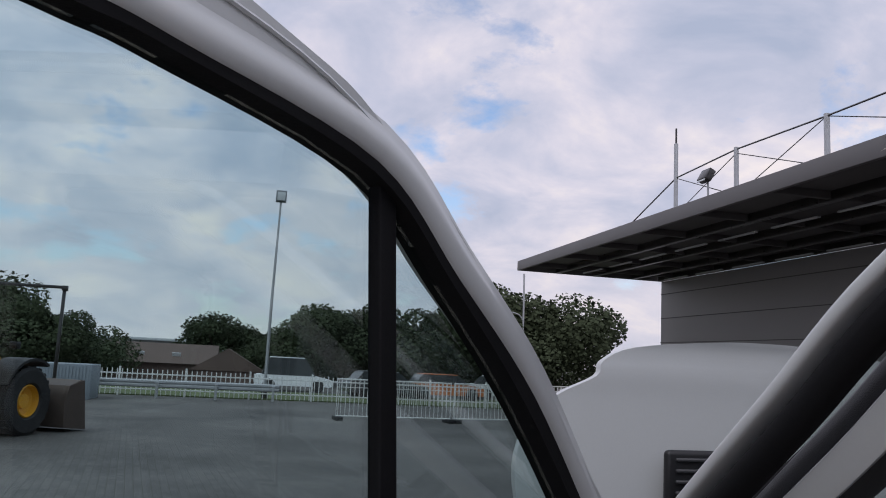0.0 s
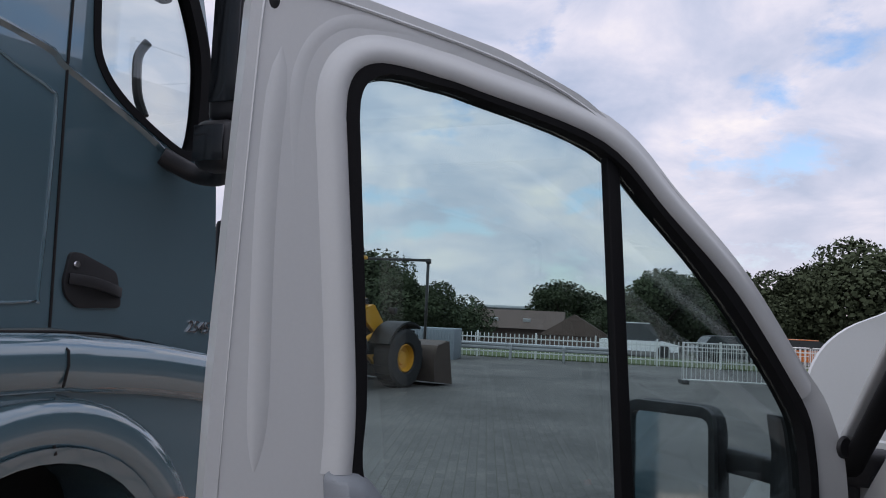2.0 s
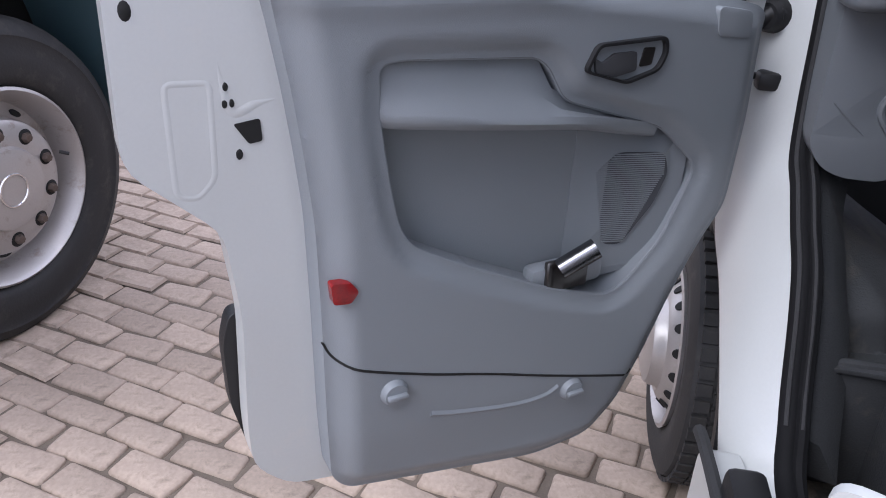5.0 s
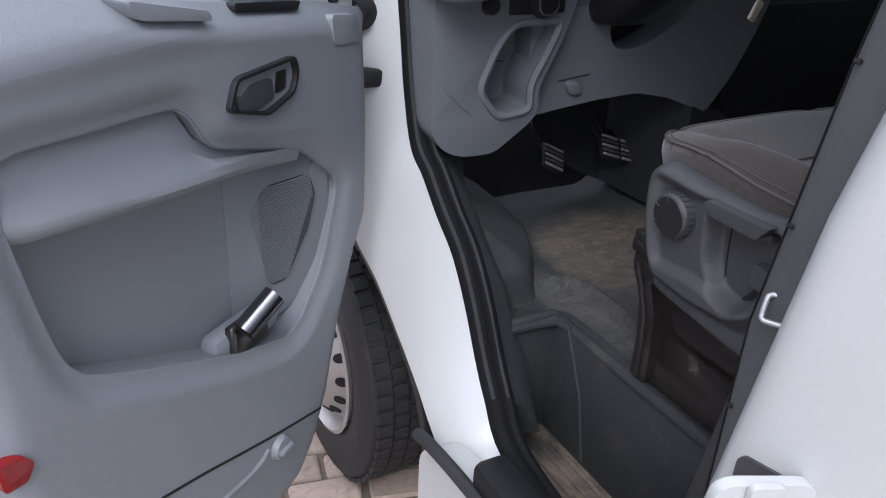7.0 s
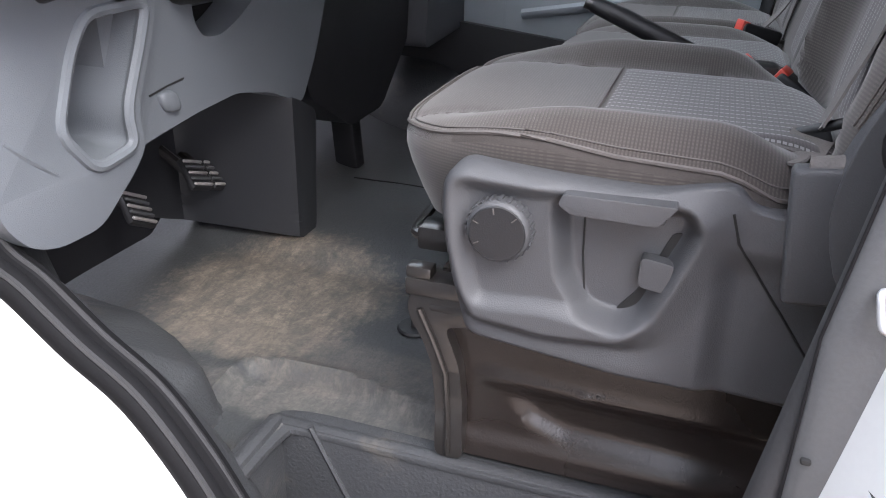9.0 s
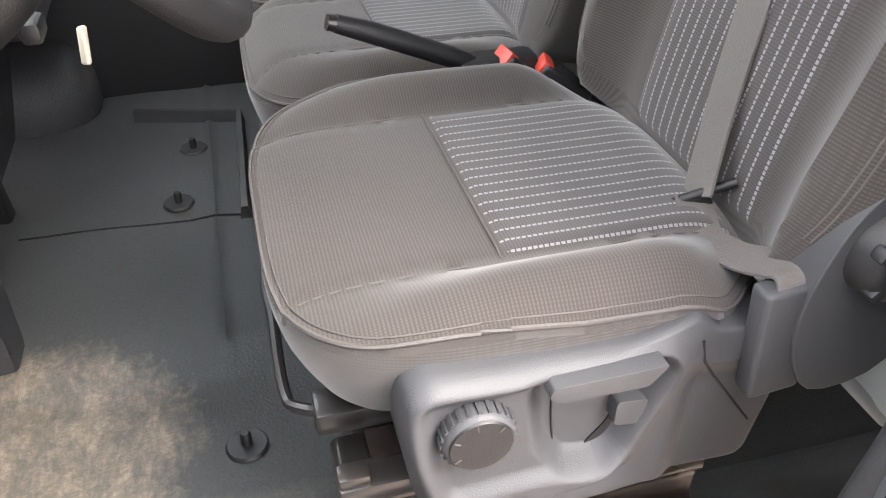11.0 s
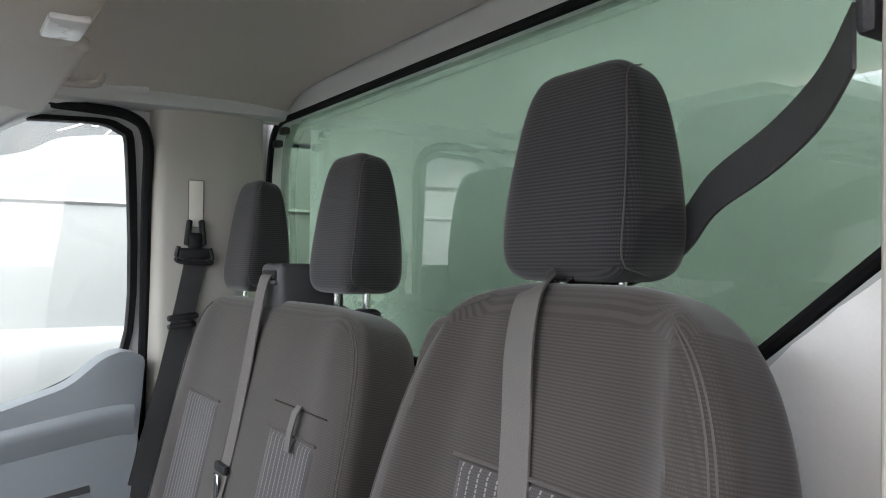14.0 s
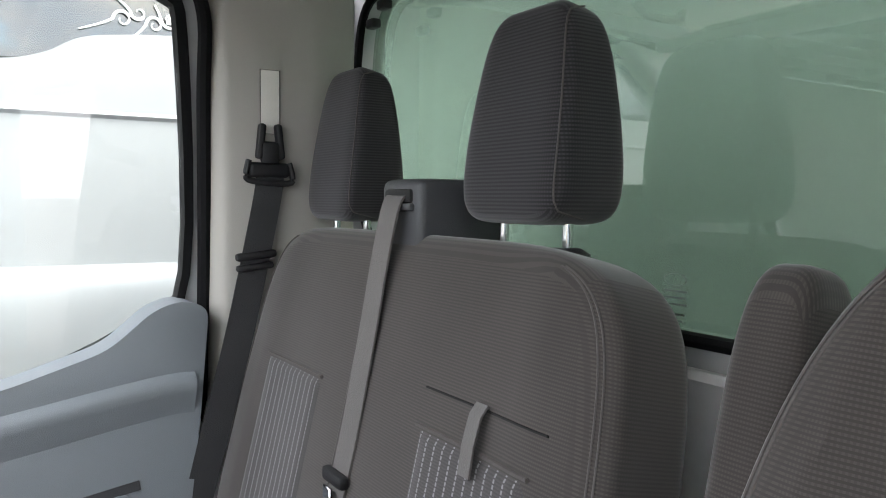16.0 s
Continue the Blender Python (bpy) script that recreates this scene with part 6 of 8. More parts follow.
part("seat_rail", rbox((-0.60, -0.78, 0.985), (0.04, 0.44, 0.03), 0.005), BLACK_STEEL, seat)
part("folded_armrest", pad(0.035, 0.045, 0.20, 4, 12, None, Matrix.Translation((-0.165, -1.165, 1.44)) @ Euler((radians(12), 0, 0)).to_matrix().to_4x4()), CLOTH, seat, "cloth armrest folded upright")

bench = thing("passenger_bench", pose(0.37, -0.78, 0.72), "dark cloth double passenger bench with striped inserts", "car seat")
part("base_box", rbox((0.36, -0.80, 0.84), (0.80, 0.40, 0.26), 0.03), GREY_DARK, bench)
for cx in (0.135, 0.585):
    cushion(bench, cx, -0.79, 1.02, 0.230, 0.237, 0.08, 0.115, -0.99, -0.765, 0.022)
bk, bkm, bkh = backrest(bench, 0.368, -1.045, 1.04, 0.452, 0.305, 0.06, [(-0.258, 0.105, -0.88, 0.28), (0.222, 0.105, -0.88, 0.28)], 0.08, 0.015)
part("centre_seam", tube([bkm @ Vector((0.03, y, bkh(0.03, y) + 0.001)) for y in [0.305 * (-0.9 + 1.8 * k / 16) for k in range(17)]], 0.003, 5), STITCH, bk)
headrest(bench, 0.196, -1.222, 1.782, 0.097, 0.124)
headrest(bench, 0.702, -1.222, 1.775, 0.094, 0.127)
ob = part("belt_outlet", in_frame2(rbox((0.362, -1.195, 1.660), (0.105, 0.135, 0.104), 0.012, 3), XY), GREY_DARK, bench, "black belt outlet box on the backrest")
part("outlet_slot", rbox((0.362, -1.1285, 1.690), (0.070, 0.012, 0.018), 0.005, 2), KNIT, ob)
part("outlet_lip", rbox((0.362, -1.126, 1.676), (0.078, 0.012, 0.010), 0.004, 2), GREY_DARK, ob)
part("flap_slit", tube([bkm @ Vector((x, 0.305 * 0.42, bkh(x, 0.305 * 0.42) + 0.001)) for x in [-0.375 + 0.02 * k for k in range(12)]], 0.0014, 5), KNIT, bk)
tp = [bkm @ Vector((-0.272, 0.305 * v, bkh(-0.272, 0.305 * v) + 0.006 + o)) for v, o in ((0.44, 0.0), (0.40, 0.006), (0.30, 0.008), (0.20, 0.006))]
part("pull_tab", sweep(tp, [(-0.010, -0.0012), (0.010, -0.0012), (0.010, 0.0012), (-0.010, 0.0012)], (0, 1, 0.2)), BELT, bench, "grey webbing pull tab")


def strap(name, path, w, material, root, label="", up=(0, 1, 0.2), t=0.0014, n=6):
    return part(name, sweep(smooth_loop(path, n, False), [(-w / 2, -t), (w / 2, -t), (w / 2, t), (-w / 2, t)], up), material, root, label)


def buckle(x, y, z, rz, tilt):
    b = thing("belt_buckle", pose(x, y, z, tilt, 0, rz), "black seat belt buckle with a red button", "belt buckle", "seat belt buckles")
    part("body", rbox((0, 0, 0), (0.044, 0.085, 0.028), 0.006, 3), BLACK, b, "", True)
    part("button", rbox((0, 0.038, 0.004), (0.038, 0.016, 0.024), 0.003, 2), RED_BUTTON, b, "red release button", True)
    part("stalk", rbox((0, -0.075, -0.004), (0.026, 0.09, 0.008), 0.003, 1), BELT, b, "grey webbing stalk", True)
    return b


buckle(-0.135, -0.935, 1.100, 8, 42)
buckle(-0.165, -0.990, 1.094, -14, 34)
buckle(0.36, -0.945, 1.10, 20, 14)

belt = thing("driver_seat_belt", pose(-0.74, -0.99, 1.1), "grey driver seat belt hanging over the seat back", "seat belt")
strap("shoulder_strap", [(-0.805, -1.085, 1.862), (-0.74, -1.15, 1.838), (-0.66, -1.205, 1.814), (-0.56, -1.255, 1.785), (-0.495, -1.285, 1.745), (-0.445, -1.275, 1.712), (-0.412, -1.235, 1.690), (-0.405, -1.185, 1.682)], 0.050, BELT_DARK, belt, "dark belt from the pillar", (0.3, 1, 0.2))
strap("front_strap", [(-0.405, -1.190, 1.676), (-0.409, -1.155, 1.685), (-0.414, -1.130, 1.676), (-0.430, -1.103, 1.62), (-0.447, -1.086, 1.54), (-0.475, -1.054, 1.40), (-0.506, -1.014, 1.245), (-0.538, -0.985, 1.175), (-0.556, -0.970, 1.143)], 0.046, BELT, belt, "grey belt webbing")
strap("lap_strap", [(-0.556, -0.968, 1.140), (-0.600, -0.955, 1.131), (-0.645, -0.957, 1.138), (-0.690, -0.966, 1.156), (-0.710, -0.969, 1.163), (-0.722, -0.969, 1.156), (-0.722, -0.969, 1.13)], 0.042, BELT, belt, "grey lap webbing folded into its anchor", (-0.6, 0, 0.8))
part("tongue", merged(tube([(-0.549, -0.938, 1.133), (-0.559, -0.971, 1.148), (-0.570, -1.003, 1.163)], 0.0055, 10), rbox((-0.560, -0.968, 1.137), (0.004, 0.034, 0.020), 0.0015, 1, eul(-25, 0, -10))), BLACK, belt, "black belt tongue")
ring = part("upper_guide", in_frame2(rbox((-0.822, -1.09, 1.885), (0.016, 0.05, 0.06), 0.007, 2), XY), BLACK, belt, "black belt guide on the pillar")

mbelt = thing("middle_seat_belt", pose(0.38, -1.15, 1.68), "grey belt hanging from the bench outlet", "seat belt")
strap("webbing", [(0.362, -1.135, 1.688), (0.362, -1.118, 1.684), (0.368, -1.105, 1.62), (0.37, -1.08, 1.48), (0.37, -1.045, 1.32), (0.375, -0.995, 1.17), (0.38, -0.945, 1.10)], 0.046, BELT, mbelt)
mt = part("tongue", rbox((0.372, -1.042, 1.33), (0.06, 0.014, 0.018), 0.005, 2), BLACK, mbelt, "black belt tongue")
part("steel_tab", rbox((0.374, -1.032, 1.295), (0.022, 0.004, 0.05), 0.0015, 1), CHROME, mt, "steel belt tab")

pbelt = thing("passenger_seat_belt", pose(0.82, -1.1, 1.8), "grey belt hanging on the far door pillar", "seat belt")
strap("webbing", [(0.808, -1.110, 1.742), (0.805, -1.107, 1.70), (0.803, -1.082, 1.58), (0.80, -1.045, 1.42), (0.80, -1.0, 1.25), (0.806, -0.965, 1.10), (0.81, -0.95, 0.98)], 0.050, BELT_DARK, pbelt, "dark belt webbing", (1, 0, 0))
strap("rear_webbing", [(0.822, -1.12, 1.74), (0.822, -1.125, 1.6), (0.822, -1.12, 1.44), (0.822, -1.10, 1.30)], 0.03, BELT_DARK, pbelt, "", (1, 0, 0))
part("guide", merged(rbox((0.809, -1.108, 1.735), (0.022, 0.076, 0.026), 0.008, 3), rbox((0.809, -1.094, 1.785), (0.018, 0.013, 0.062), 0.005, 2, eul(6, 0, 0)), rbox((0.809, -1.128, 1.785), (0.018, 0.013, 0.062), 0.005, 2, eul(-6, 0, 0)), rbox((0.807, -1.110, 1.765), (0.020, 0.034, 0.040), 0.008, 2), tube(smooth_loop([(0.803, -1.071, 1.752), (0.803, -1.066, 1.728), (0.803, -1.075, 1.716), (0.803, -1.142, 1.712), (0.803, -1.150, 1.724), (0.803, -1.144, 1.748)], 4, False), 0.0055, 8)), BLACK, pbelt, "black belt guide")
part("stop", merged(rbox((0.800, -1.082, 1.586), (0.018, 0.072, 0.014), 0.005, 2, eul(-6, 0, 0)), rbox((0.800, -1.080, 1.566), (0.018, 0.066, 0.012), 0.005, 2, eul(-6, 0, 0))), BLACK, pbelt, "black tongue stop")

hb = thing("handbrake_lever", pose(-0.14, -0.72, 1.15), "black handbrake lever beside the driver seat", "handbrake")
part("grip", tube([(-0.137, -0.672, 1.20), (-0.135, -0.72, 1.182), (-0.13, -0.83, 1.135), (-0.125, -0.90, 1.10)], 0.0125, 12, False, lambda t: 1.0 + 0.25 * math.sin(math.pi * t)), BLACK, hb)
part("button", tube([(-0.1375, -0.661, 1.203), (-0.137, -0.674, 1.199)], 0.011, 12), BLACK_STEEL, hb, "dark release button")
part("bracket", rbox((-0.125, -0.90, 1.0), (0.05, 0.12, 0.26), 0.01), BLACK, hb)

# ---- dashboard ----
dash = thing("dashboard", pose(0, 0.1, 1.0), "grey moulded dashboard with open pockets", "dashboard")
part("upper_body", plate(round_poly([(-0.16, 1.24), (-0.20, 1.36), (-0.10, 1.44), (0.03, 1.42), (0.09, 1.36), (0.09, 1.10), (0.0, 1.12)], 0.04, 4), [], YZ, -0.86, 0.86, 0.0), GREY_SHADED, dash)
part("side_vent", rbox((-0.77, -0.185, 1.42), (0.12, 0.03, 0.07), 0.01), BLACK, dash, "black side air vent")


POD = round_poly([(-0.862, 1.30), (-0.552, 1.30), (-0.585, 1.197), (-0.633, 1.104), (-0.627, 1.058), (-0.650, 1.034), (-0.724, 0.984), (-0.793, 0.985), (-0.832, 1.0), (-0.862, 1.04)], 0.02, 4)
TRAY = round_poly([(-0.700, 1.227), (-0.592, 1.229), (-0.612, 1.185), (-0.653, 1.108), (-0.646, 1.062), (-0.720, 1.053), (-0.766, 1.11), (-0.73, 1.19)], 0.022, 5)
XZ_BACK = axes((0, 0, 0), (1, 0, 0), (0, 0, 1), (0, -1, 0))
podo = part("side_pocket", plate(POD, [TRAY], XZ_BACK, -0.02, 0.20, 0.012), GREY_SHADED, dash, "grey pocket module beside the steering column")
part("pocket_back", plate(TRAY, [], XZ, -0.10, -0.085), GREY_SHADED, podo)
part("pocket_shelf", tube([(-0.752, -0.104, 1.135), (-0.70, -0.103, 1.139), (-0.655, -0.104, 1.135)], 0.0014, 5), KNIT, podo)
part("pocket_lip", sweep([(p.x, -0.199, p.y) for p in TRAY], circle(0.0075, 8), (0, 1, 0), True), GREY_SHADED, podo)
part("pod_crease", tube([(-0.838, -0.197, 1.118), (-0.80, -0.2, 1.085), (-0.777, -0.2, 1.066)], 0.004, 6, False, lambda t: 1 - 0.6 * t), GREY_SHADED, podo)
part("pocket_latch", merged(rbox((-0.685, -0.112, 1.178), (0.030, 0.02, 0.016), 0.006, 2, eul(25, 0, 0)), rbox((-0.68, -0.1, 1.198), (0.05, 0.006, 0.003), 0.001, 1)), GREY_SHADED, podo)
sw = part("light_switch", lathe([(0, 0.018), (0.022, 0.018), (0.026, 0.008), (0.030, 0.0)], axes((-0.645, -0.205, 1.265), (1, 0, 0), (0, 0, 1), (0, -1, 0)), 24), BLACK, dash, "black rotary light switch")
part("switch_ring", lathe([(0.020, 0.021), (0.0225, 0.021), (0.0225, 0.015)], axes((-0.645, -0.205, 1.265), (1, 0, 0), (0, 0, 1), (0, -1, 0)), 24), CHROME, sw)
part("switch_plate", rbox((-0.655, -0.203, 1.268), (0.12, 0.008, 0.05), 0.012), BLACK, dash)
part("small_switch", lathe([(0, 0.012), (0.014, 0.012), (0.017, 0.0)], axes((-0.755, -0.203, 1.262), (1, 0, 0), (0, 0, 1), (0, -1, 0)), 16), BLACK, dash, "small black switch")
KNEE = [(-0.63, 1.30), (0.03, 1.30), (-0.023, 1.161), (-0.067, 1.074), (-0.132, 0.990), (-0.241, 1.034), (-0.344, 1.056), (-0.452, 1.051), (-0.558, 1.04), (-0.63, 1.03)]
CUT = [(-0.445, 1.29), (-0.438, 1.18), (-0.42, 1.155), (-0.376, 1.150), (-0.326, 1.166), (-0.24, 1.21), (-0.20, 1.29)]
knee = part("knee_panel", plate(round_poly(KNEE, 0.02, 4), [round_poly(CUT, 0.03, 5)], XZ, -0.155, -0.09), GREY_SHADED, dash, "grey lower dash panel with a column opening")
part("column_gap", plate(round_poly([(-0.54, 1.31), (-0.54, 1.13), (-0.18, 1.13), (-0.18, 1.31)], 0.02), [], XZ, -0.085, -0.075), KNIT, knee)
part("panel_latch", in_frame2(pad(0.018, 0.016, 0.010, 3, 6, lambda q: Vector((q.x - 0.5 * q.y, q.y, q.z))), axes((-0.517, -0.156, 1.083), (1, 0, 0), (0, 0, 1), (0, -1, 0))), GREY_SHADED, knee)
part("panel_line", tube([(-0.555, -0.156, 1.099), (-0.515, -0.156, 1.104), (-0.478, -0.156, 1.107)], 0.0014, 5), KNIT, knee)
part("centre_duct", moulded(round_poly([(-0.47, 1.075), (-0.36, 1.058), (-0.268, 1.04), (-0.16, 1.005), (-0.088, 0.967), (-0.108, 0.735), (-0.128, 0.716), (-0.30, 0.79), (-0.36, 0.83), (-0.44, 0.92)], 0.016, 4), [], -0.08, 0.16, 0.008, lambda a, b: -0.225 * ease((-0.175 - a) / 0.05), 0.01, XZ_BACK), SATIN, dash, "black lower centre cover")
part("centre_console", plate(round_poly([(-0.10, 1.40), (0.62, 1.30), (0.574, 1.09), (0.436, 0.975), (0.31, 0.875), (0.133, 0.873), (-0.06, 0.98)], 0.03), [], XZ, -0.13, 0.05), BLACK, dash, "black centre console")
# darker than the dash: the shade on this side is put into its colour
part("glovebox", plate(round_poly([(0.52, 1.28), (0.84, 1.28), (0.84, 1.0), (0.47, 0.985)], 0.03), [], XZ, -0.18, 0.05), GREY_DARK, dash, "glovebox in a darker grey for the shaded passenger side")
part("console_bracket", rbox((0.26, -0.06, 0.80), (0.05, 0.06, 0.19), 0.01, 2, eul(0, -10, 0)), BLACK, dash)
part("end_ledge", in_frame2(pad(0.135, 0.075, 0.045, 5, 12, lambda q: Vector((q.x, q.y, q.z + 0.15 * q.x)), XY), Matrix.Translation((-0.745, -0.215, 1.335))), GREY_SHADED, dash, "grey ledge at the end of the dash")
wheel_c, wheel_r = Vector((-0.44, -0.42, 1.48)), 0.188
SM = axes(wheel_c, (1, 0, 0), (0, 0.697, 0.717), (0, -0.717, 0.697))
steer = thing("steering_wheel", pose(-0.44, -0.42, 1.48), "dark leather steering wheel on its column", "steering wheel")
part("rim", tube([SM @ Vector((wheel_r * math.cos(t), wheel_r * math.sin(t), 0.01 * math.cos(2 * t))) for t in [2 * math.pi * k / 48 for k in range(48)]], 0.0165, 12, True), BLACK, steer)
part("hub", pad(0.075, 0.06, 0.035, 3.5, 10, None, SM), BLACK, steer)
for a in (-160, -20, -90):
    part("spoke", in_frame2(sweep([(0.05 * math.cos(radians(a)), 0.05 * math.sin(radians(a)), 0), (0.18 * math.cos(radians(a)), 0.18 * math.sin(radians(a)), 0.0)], round_poly([(-0.022, -0.008), (0.022, -0.008), (0.022, 0.008), (-0.022, 0.008)], 0.004, 2), (0, 0, 1)), SM), GREY_DARK if a == -90 else BLACK, steer)
part("column_shroud", in_frame2(pad(0.07, 0.17, 0.06, 4, 10, None, XY), axes((-0.44, -0.26, 1.33), (1, 0, 0), (0, 0.82, -0.57), (0, 0.57, 0.82))), BLACK, steer, "black column shroud")
part("stalk", tube([(-0.40, -0.33, 1.38), (-0.31, -0.37, 1.39), (-0.26, -0.39, 1.385)], 0.009, 8, False, lambda t: 1 - 0.3 * t), BLACK, steer, "black wiper stalk")
key = thing("ignition_key", pose(-0.34, -0.36, 1.28), "key with a pale paper tag in the ignition", "key")
part("key_head", rbox((-0.345, -0.36, 1.30), (0.04, 0.02, 0.022), 0.006), BLACK, key)
part("tag", rbox((-0.315, -0.395, 1.268), (0.028, 0.006, 0.038), 0.002, 1, eul(10, 20, 20)), WOOD_TAG, key, "pale paper key tag")
for px, pz, w, tilt in ((-0.432, 0.866, 0.066, 28), (-0.266, 0.872, 0.060, 20), (-0.216, 0.855, 0.034, 20)):
    ped = thing("pedal", pose(px, 0.0, pz), "worn steel and rubber pedal with ribs", "pedal", "foot pedals")
    pm = Matrix.Translation((px, 0.0, pz)) @ Euler((radians(-38), radians(tilt), 0)).to_matrix().to_4x4()
    part("pad", in_frame2(rbox((0, 0, 0), (w, 0.014, 0.062), 0.005, 2), pm), BLACK, ped)
    for k in range(5):
        part("rib", in_frame2(rbox((0, -0.008, (k - 2) * 0.0118), (w * 0.92, 0.006, 0.0055), 0.0015, 1), pm), STEEL if k % 2 == 0 else LEVER_GREY, ped)
    part("arm", tube([(px, 0.008, pz), (px, 0.10, pz + 0.06), (px, 0.22, pz + 0.22)], 0.010, 8), BLACK_STEEL, ped)

# ---- far door ----
pdoor = thing("passenger_door", pose(0.9, -0.5, 0.8), "closed passenger door with a grey inner panel", "van door")
PW = [(-0.985, 1.55), (-0.985, 1.96), (-0.955, 2.035), (-0.86, 2.045), (-0.60, 2.02), (-0.42, 1.93), (-0.20, 1.70), (-0.08, 1.50), (-0.10, 1.33), (-0.25, 1.28), (-0.60, 1.34), (-0.90, 1.46)]
PWI = [(-0.955, 1.56), (-0.945, 1.95), (-0.93, 2.005), (-0.85, 2.02), (-0.61, 1.995), (-0.44, 1.91), (-0.22, 1.68), (-0.11, 1.50), (-0.13, 1.36), (-0.26, 1.31), (-0.60, 1.36), (-0.88, 1.48)]
PWI = [(p[0] * 0.55 + q[0] * 0.45, p[1] * 0.55 + q[1] * 0.45) for p, q in zip(PW, PWI)]
part("shell", plate([(-1.02, 0.6), (-1.02, 2.09), (-0.85, 2.09), (-0.55, 2.06), (-0.36, 1.96), (-0.05, 1.55), (0.0, 1.40), (0.02, 0.6)], [smooth_loop(PW, 2)], YZ, 0.875, 0.93), WHITE, pdoor)
part("window_rubber", plate(smooth_loop(PW, 4), [smooth_loop(PWI, 4)], YZ, 0.865, 0.90), RUBBER, pdoor, "black window rubber")
pg = part("window_pane", plate(smooth_loop(PWI, 3), [], YZ, 0.885, 0.89), CLEAR, pdoor, "side window pane")
pg.visible_shadow = False
PT = [(-1.0, 1.50), (-0.955, 1.515), (-0.91, 1.50), (-0.84, 1.44), (-0.70, 1.395), (-0.50, 1.355), (-0.10, 1.30), (-0.04, 1.22), (-0.06, 0.80), (-0.90, 0.70), (-0.95, 1.0), (-0.985, 1.32)]
pp = part("inner_panel", plate(round_poly(PT, 0.03, 4), [], axes((0, 0, 0), (0, 1, 0), (0, 0, 1), (-1, 0, 0)), -0.88, -0.80, 0.012), GREY, pdoor, "grey moulded inner panel")
part("grab_ledge", sweep(smooth_loop([(0.80, -0.975, 1.372), (0.80, -0.90, 1.368), (0.80, -0.62, 1.322), (0.80, -0.15, 1.25)], 5, False), [(-0.055, -0.002), (-0.012, 0.012), (0.004, 0.016), (0.014, 0.010), (0.022, -0.002)], (-1, 0, 0)), GREY, pp, "", False, 60)
part("tray_front", plate(round_poly([(-0.87, 1.205), (-0.60, 1.160), (-0.30, 1.10), (-0.30, 0.95), (-0.86, 0.98)], 0.02), [], axes((0, 0, 0), (0, 1, 0), (0, 0, 1), (-1, 0, 0)), -0.81, -0.794, 0.006), GREY, pp)
part("tray_gap", sweep([(0.799, -0.885, 1.214), (0.799, -0.60, 1.170), (0.799, -0.30, 1.11)], [(-0.008, -0.002), (0.008, -0.002), (0.008, 0.0015), (-0.008, 0.0015)], (-1, 0, 0)), GREY_DARK, pp, "dark gap over the tray")
part("pull_lip", sweep(smooth_loop([(0.795, -0.86, 1.12), (0.785, -0.80, 1.115), (0.783, -0.55, 1.075), (0.79, -0.35, 1.04)], 5, False), [(-0.014, -0.002), (-0.004, 0.012), (0.006, 0.012), (0.014, -0.002)], (-1, 0, 0)), GREY, pp, "", False, 60)

visor = thing("sun_visor", pose(0.45, -0.72, 2.1), "beige sun visor folded to the roof", "sun visor")
part("board", rbox((0.46, -0.685, 2.045), (0.58, 0.18, 0.026), 0.012, 3, eul(8, 0, 0)), PILLAR_TRIM, visor)
part("pivot", tube([(0.72, -0.64, 2.085), (0.30, -0.64, 2.09)], 0.007, 8), PILLAR_TRIM, visor)
handle = thing("grab_handle", pose(0.70, -0.8, 2.08), "beige folding grab handle on the headliner", "grab handle")
part("bar", tube(smooth_loop([(0.70, -0.74, 2.11), (0.69, -0.76, 2.085), (0.69, -0.86, 2.085), (0.70, -0.88, 2.11)], 4, False), 0.009, 8), PILLAR_TRIM, handle)
lampc = thing("roof_console", pose(0.1, -0.72, 2.1), "beige overhead console with a map lamp", "console")
part("shell", rbox((0.04, -0.64, 2.06), (0.30, 0.24, 0.08), 0.03, 3), PILLAR_TRIM, lampc)
part("lens", rbox((0.04, -0.72, 2.018), (0.10, 0.05, 0.012), 0.005), LAMP_WHITE, lampc, "clear ribbed lamp lens")


# ---- truck beside the van ----
DARK_PANE = mat("dark_glossy_pane", (0.012, 0.014, 0.016), 0.12, var=0.1, bump=0.0)
truck = thing("blue_truck", pose(-2.9, 0.335, 0, 0, 0, -11), "slate blue lorry cab parked beside the van", "truck")
TWIN = [(0.072, 2.80), (0.085, 2.50), (0.115, 2.40), (0.20, 2.32), (0.36, 2.25), (0.53, 2.20), (0.60, 2.24), (0.622, 2.40), (0.60, 2.60), (0.50, 2.80), (0.40, 2.93), (0.10, 2.95)]
TGL = [(0.10, 2.78), (0.11, 2.52), (0.135, 2.42), (0.215, 2.345), (0.36, 2.275), (0.51, 2.228), (0.55, 2.26), (0.565, 2.40), (0.55, 2.58), (0.46, 2.77), (0.37, 2.90), (0.12, 2.92)]


def cab_side(x0, x1):
    return plate(round_poly([(-1.35, 1.62), (0.02, 1.628), (0.37, 1.592), (0.72, 1.528), (0.735, 1.60), (0.69, 2.10), (0.63, 2.52), (0.52, 2.88), (0.42, 3.10), (0.25, 3.65), (-1.35, 3.75)], 0.02, 3), [smooth_loop(TWIN, 3)], YZ, x0, x1)


part("cab_side", cab_side(-0.06, 0.0), TRUCK_BLUE, truck, "", True)
part("cab_side", cab_side(-2.36, -2.30), TRUCK_BLUE, truck, "", True)
part("cab_roof", rbox((-1.18, -0.45, 3.70), (2.3, 1.7, 0.10), 0.04), TRUCK_BLUE, truck, "", True)
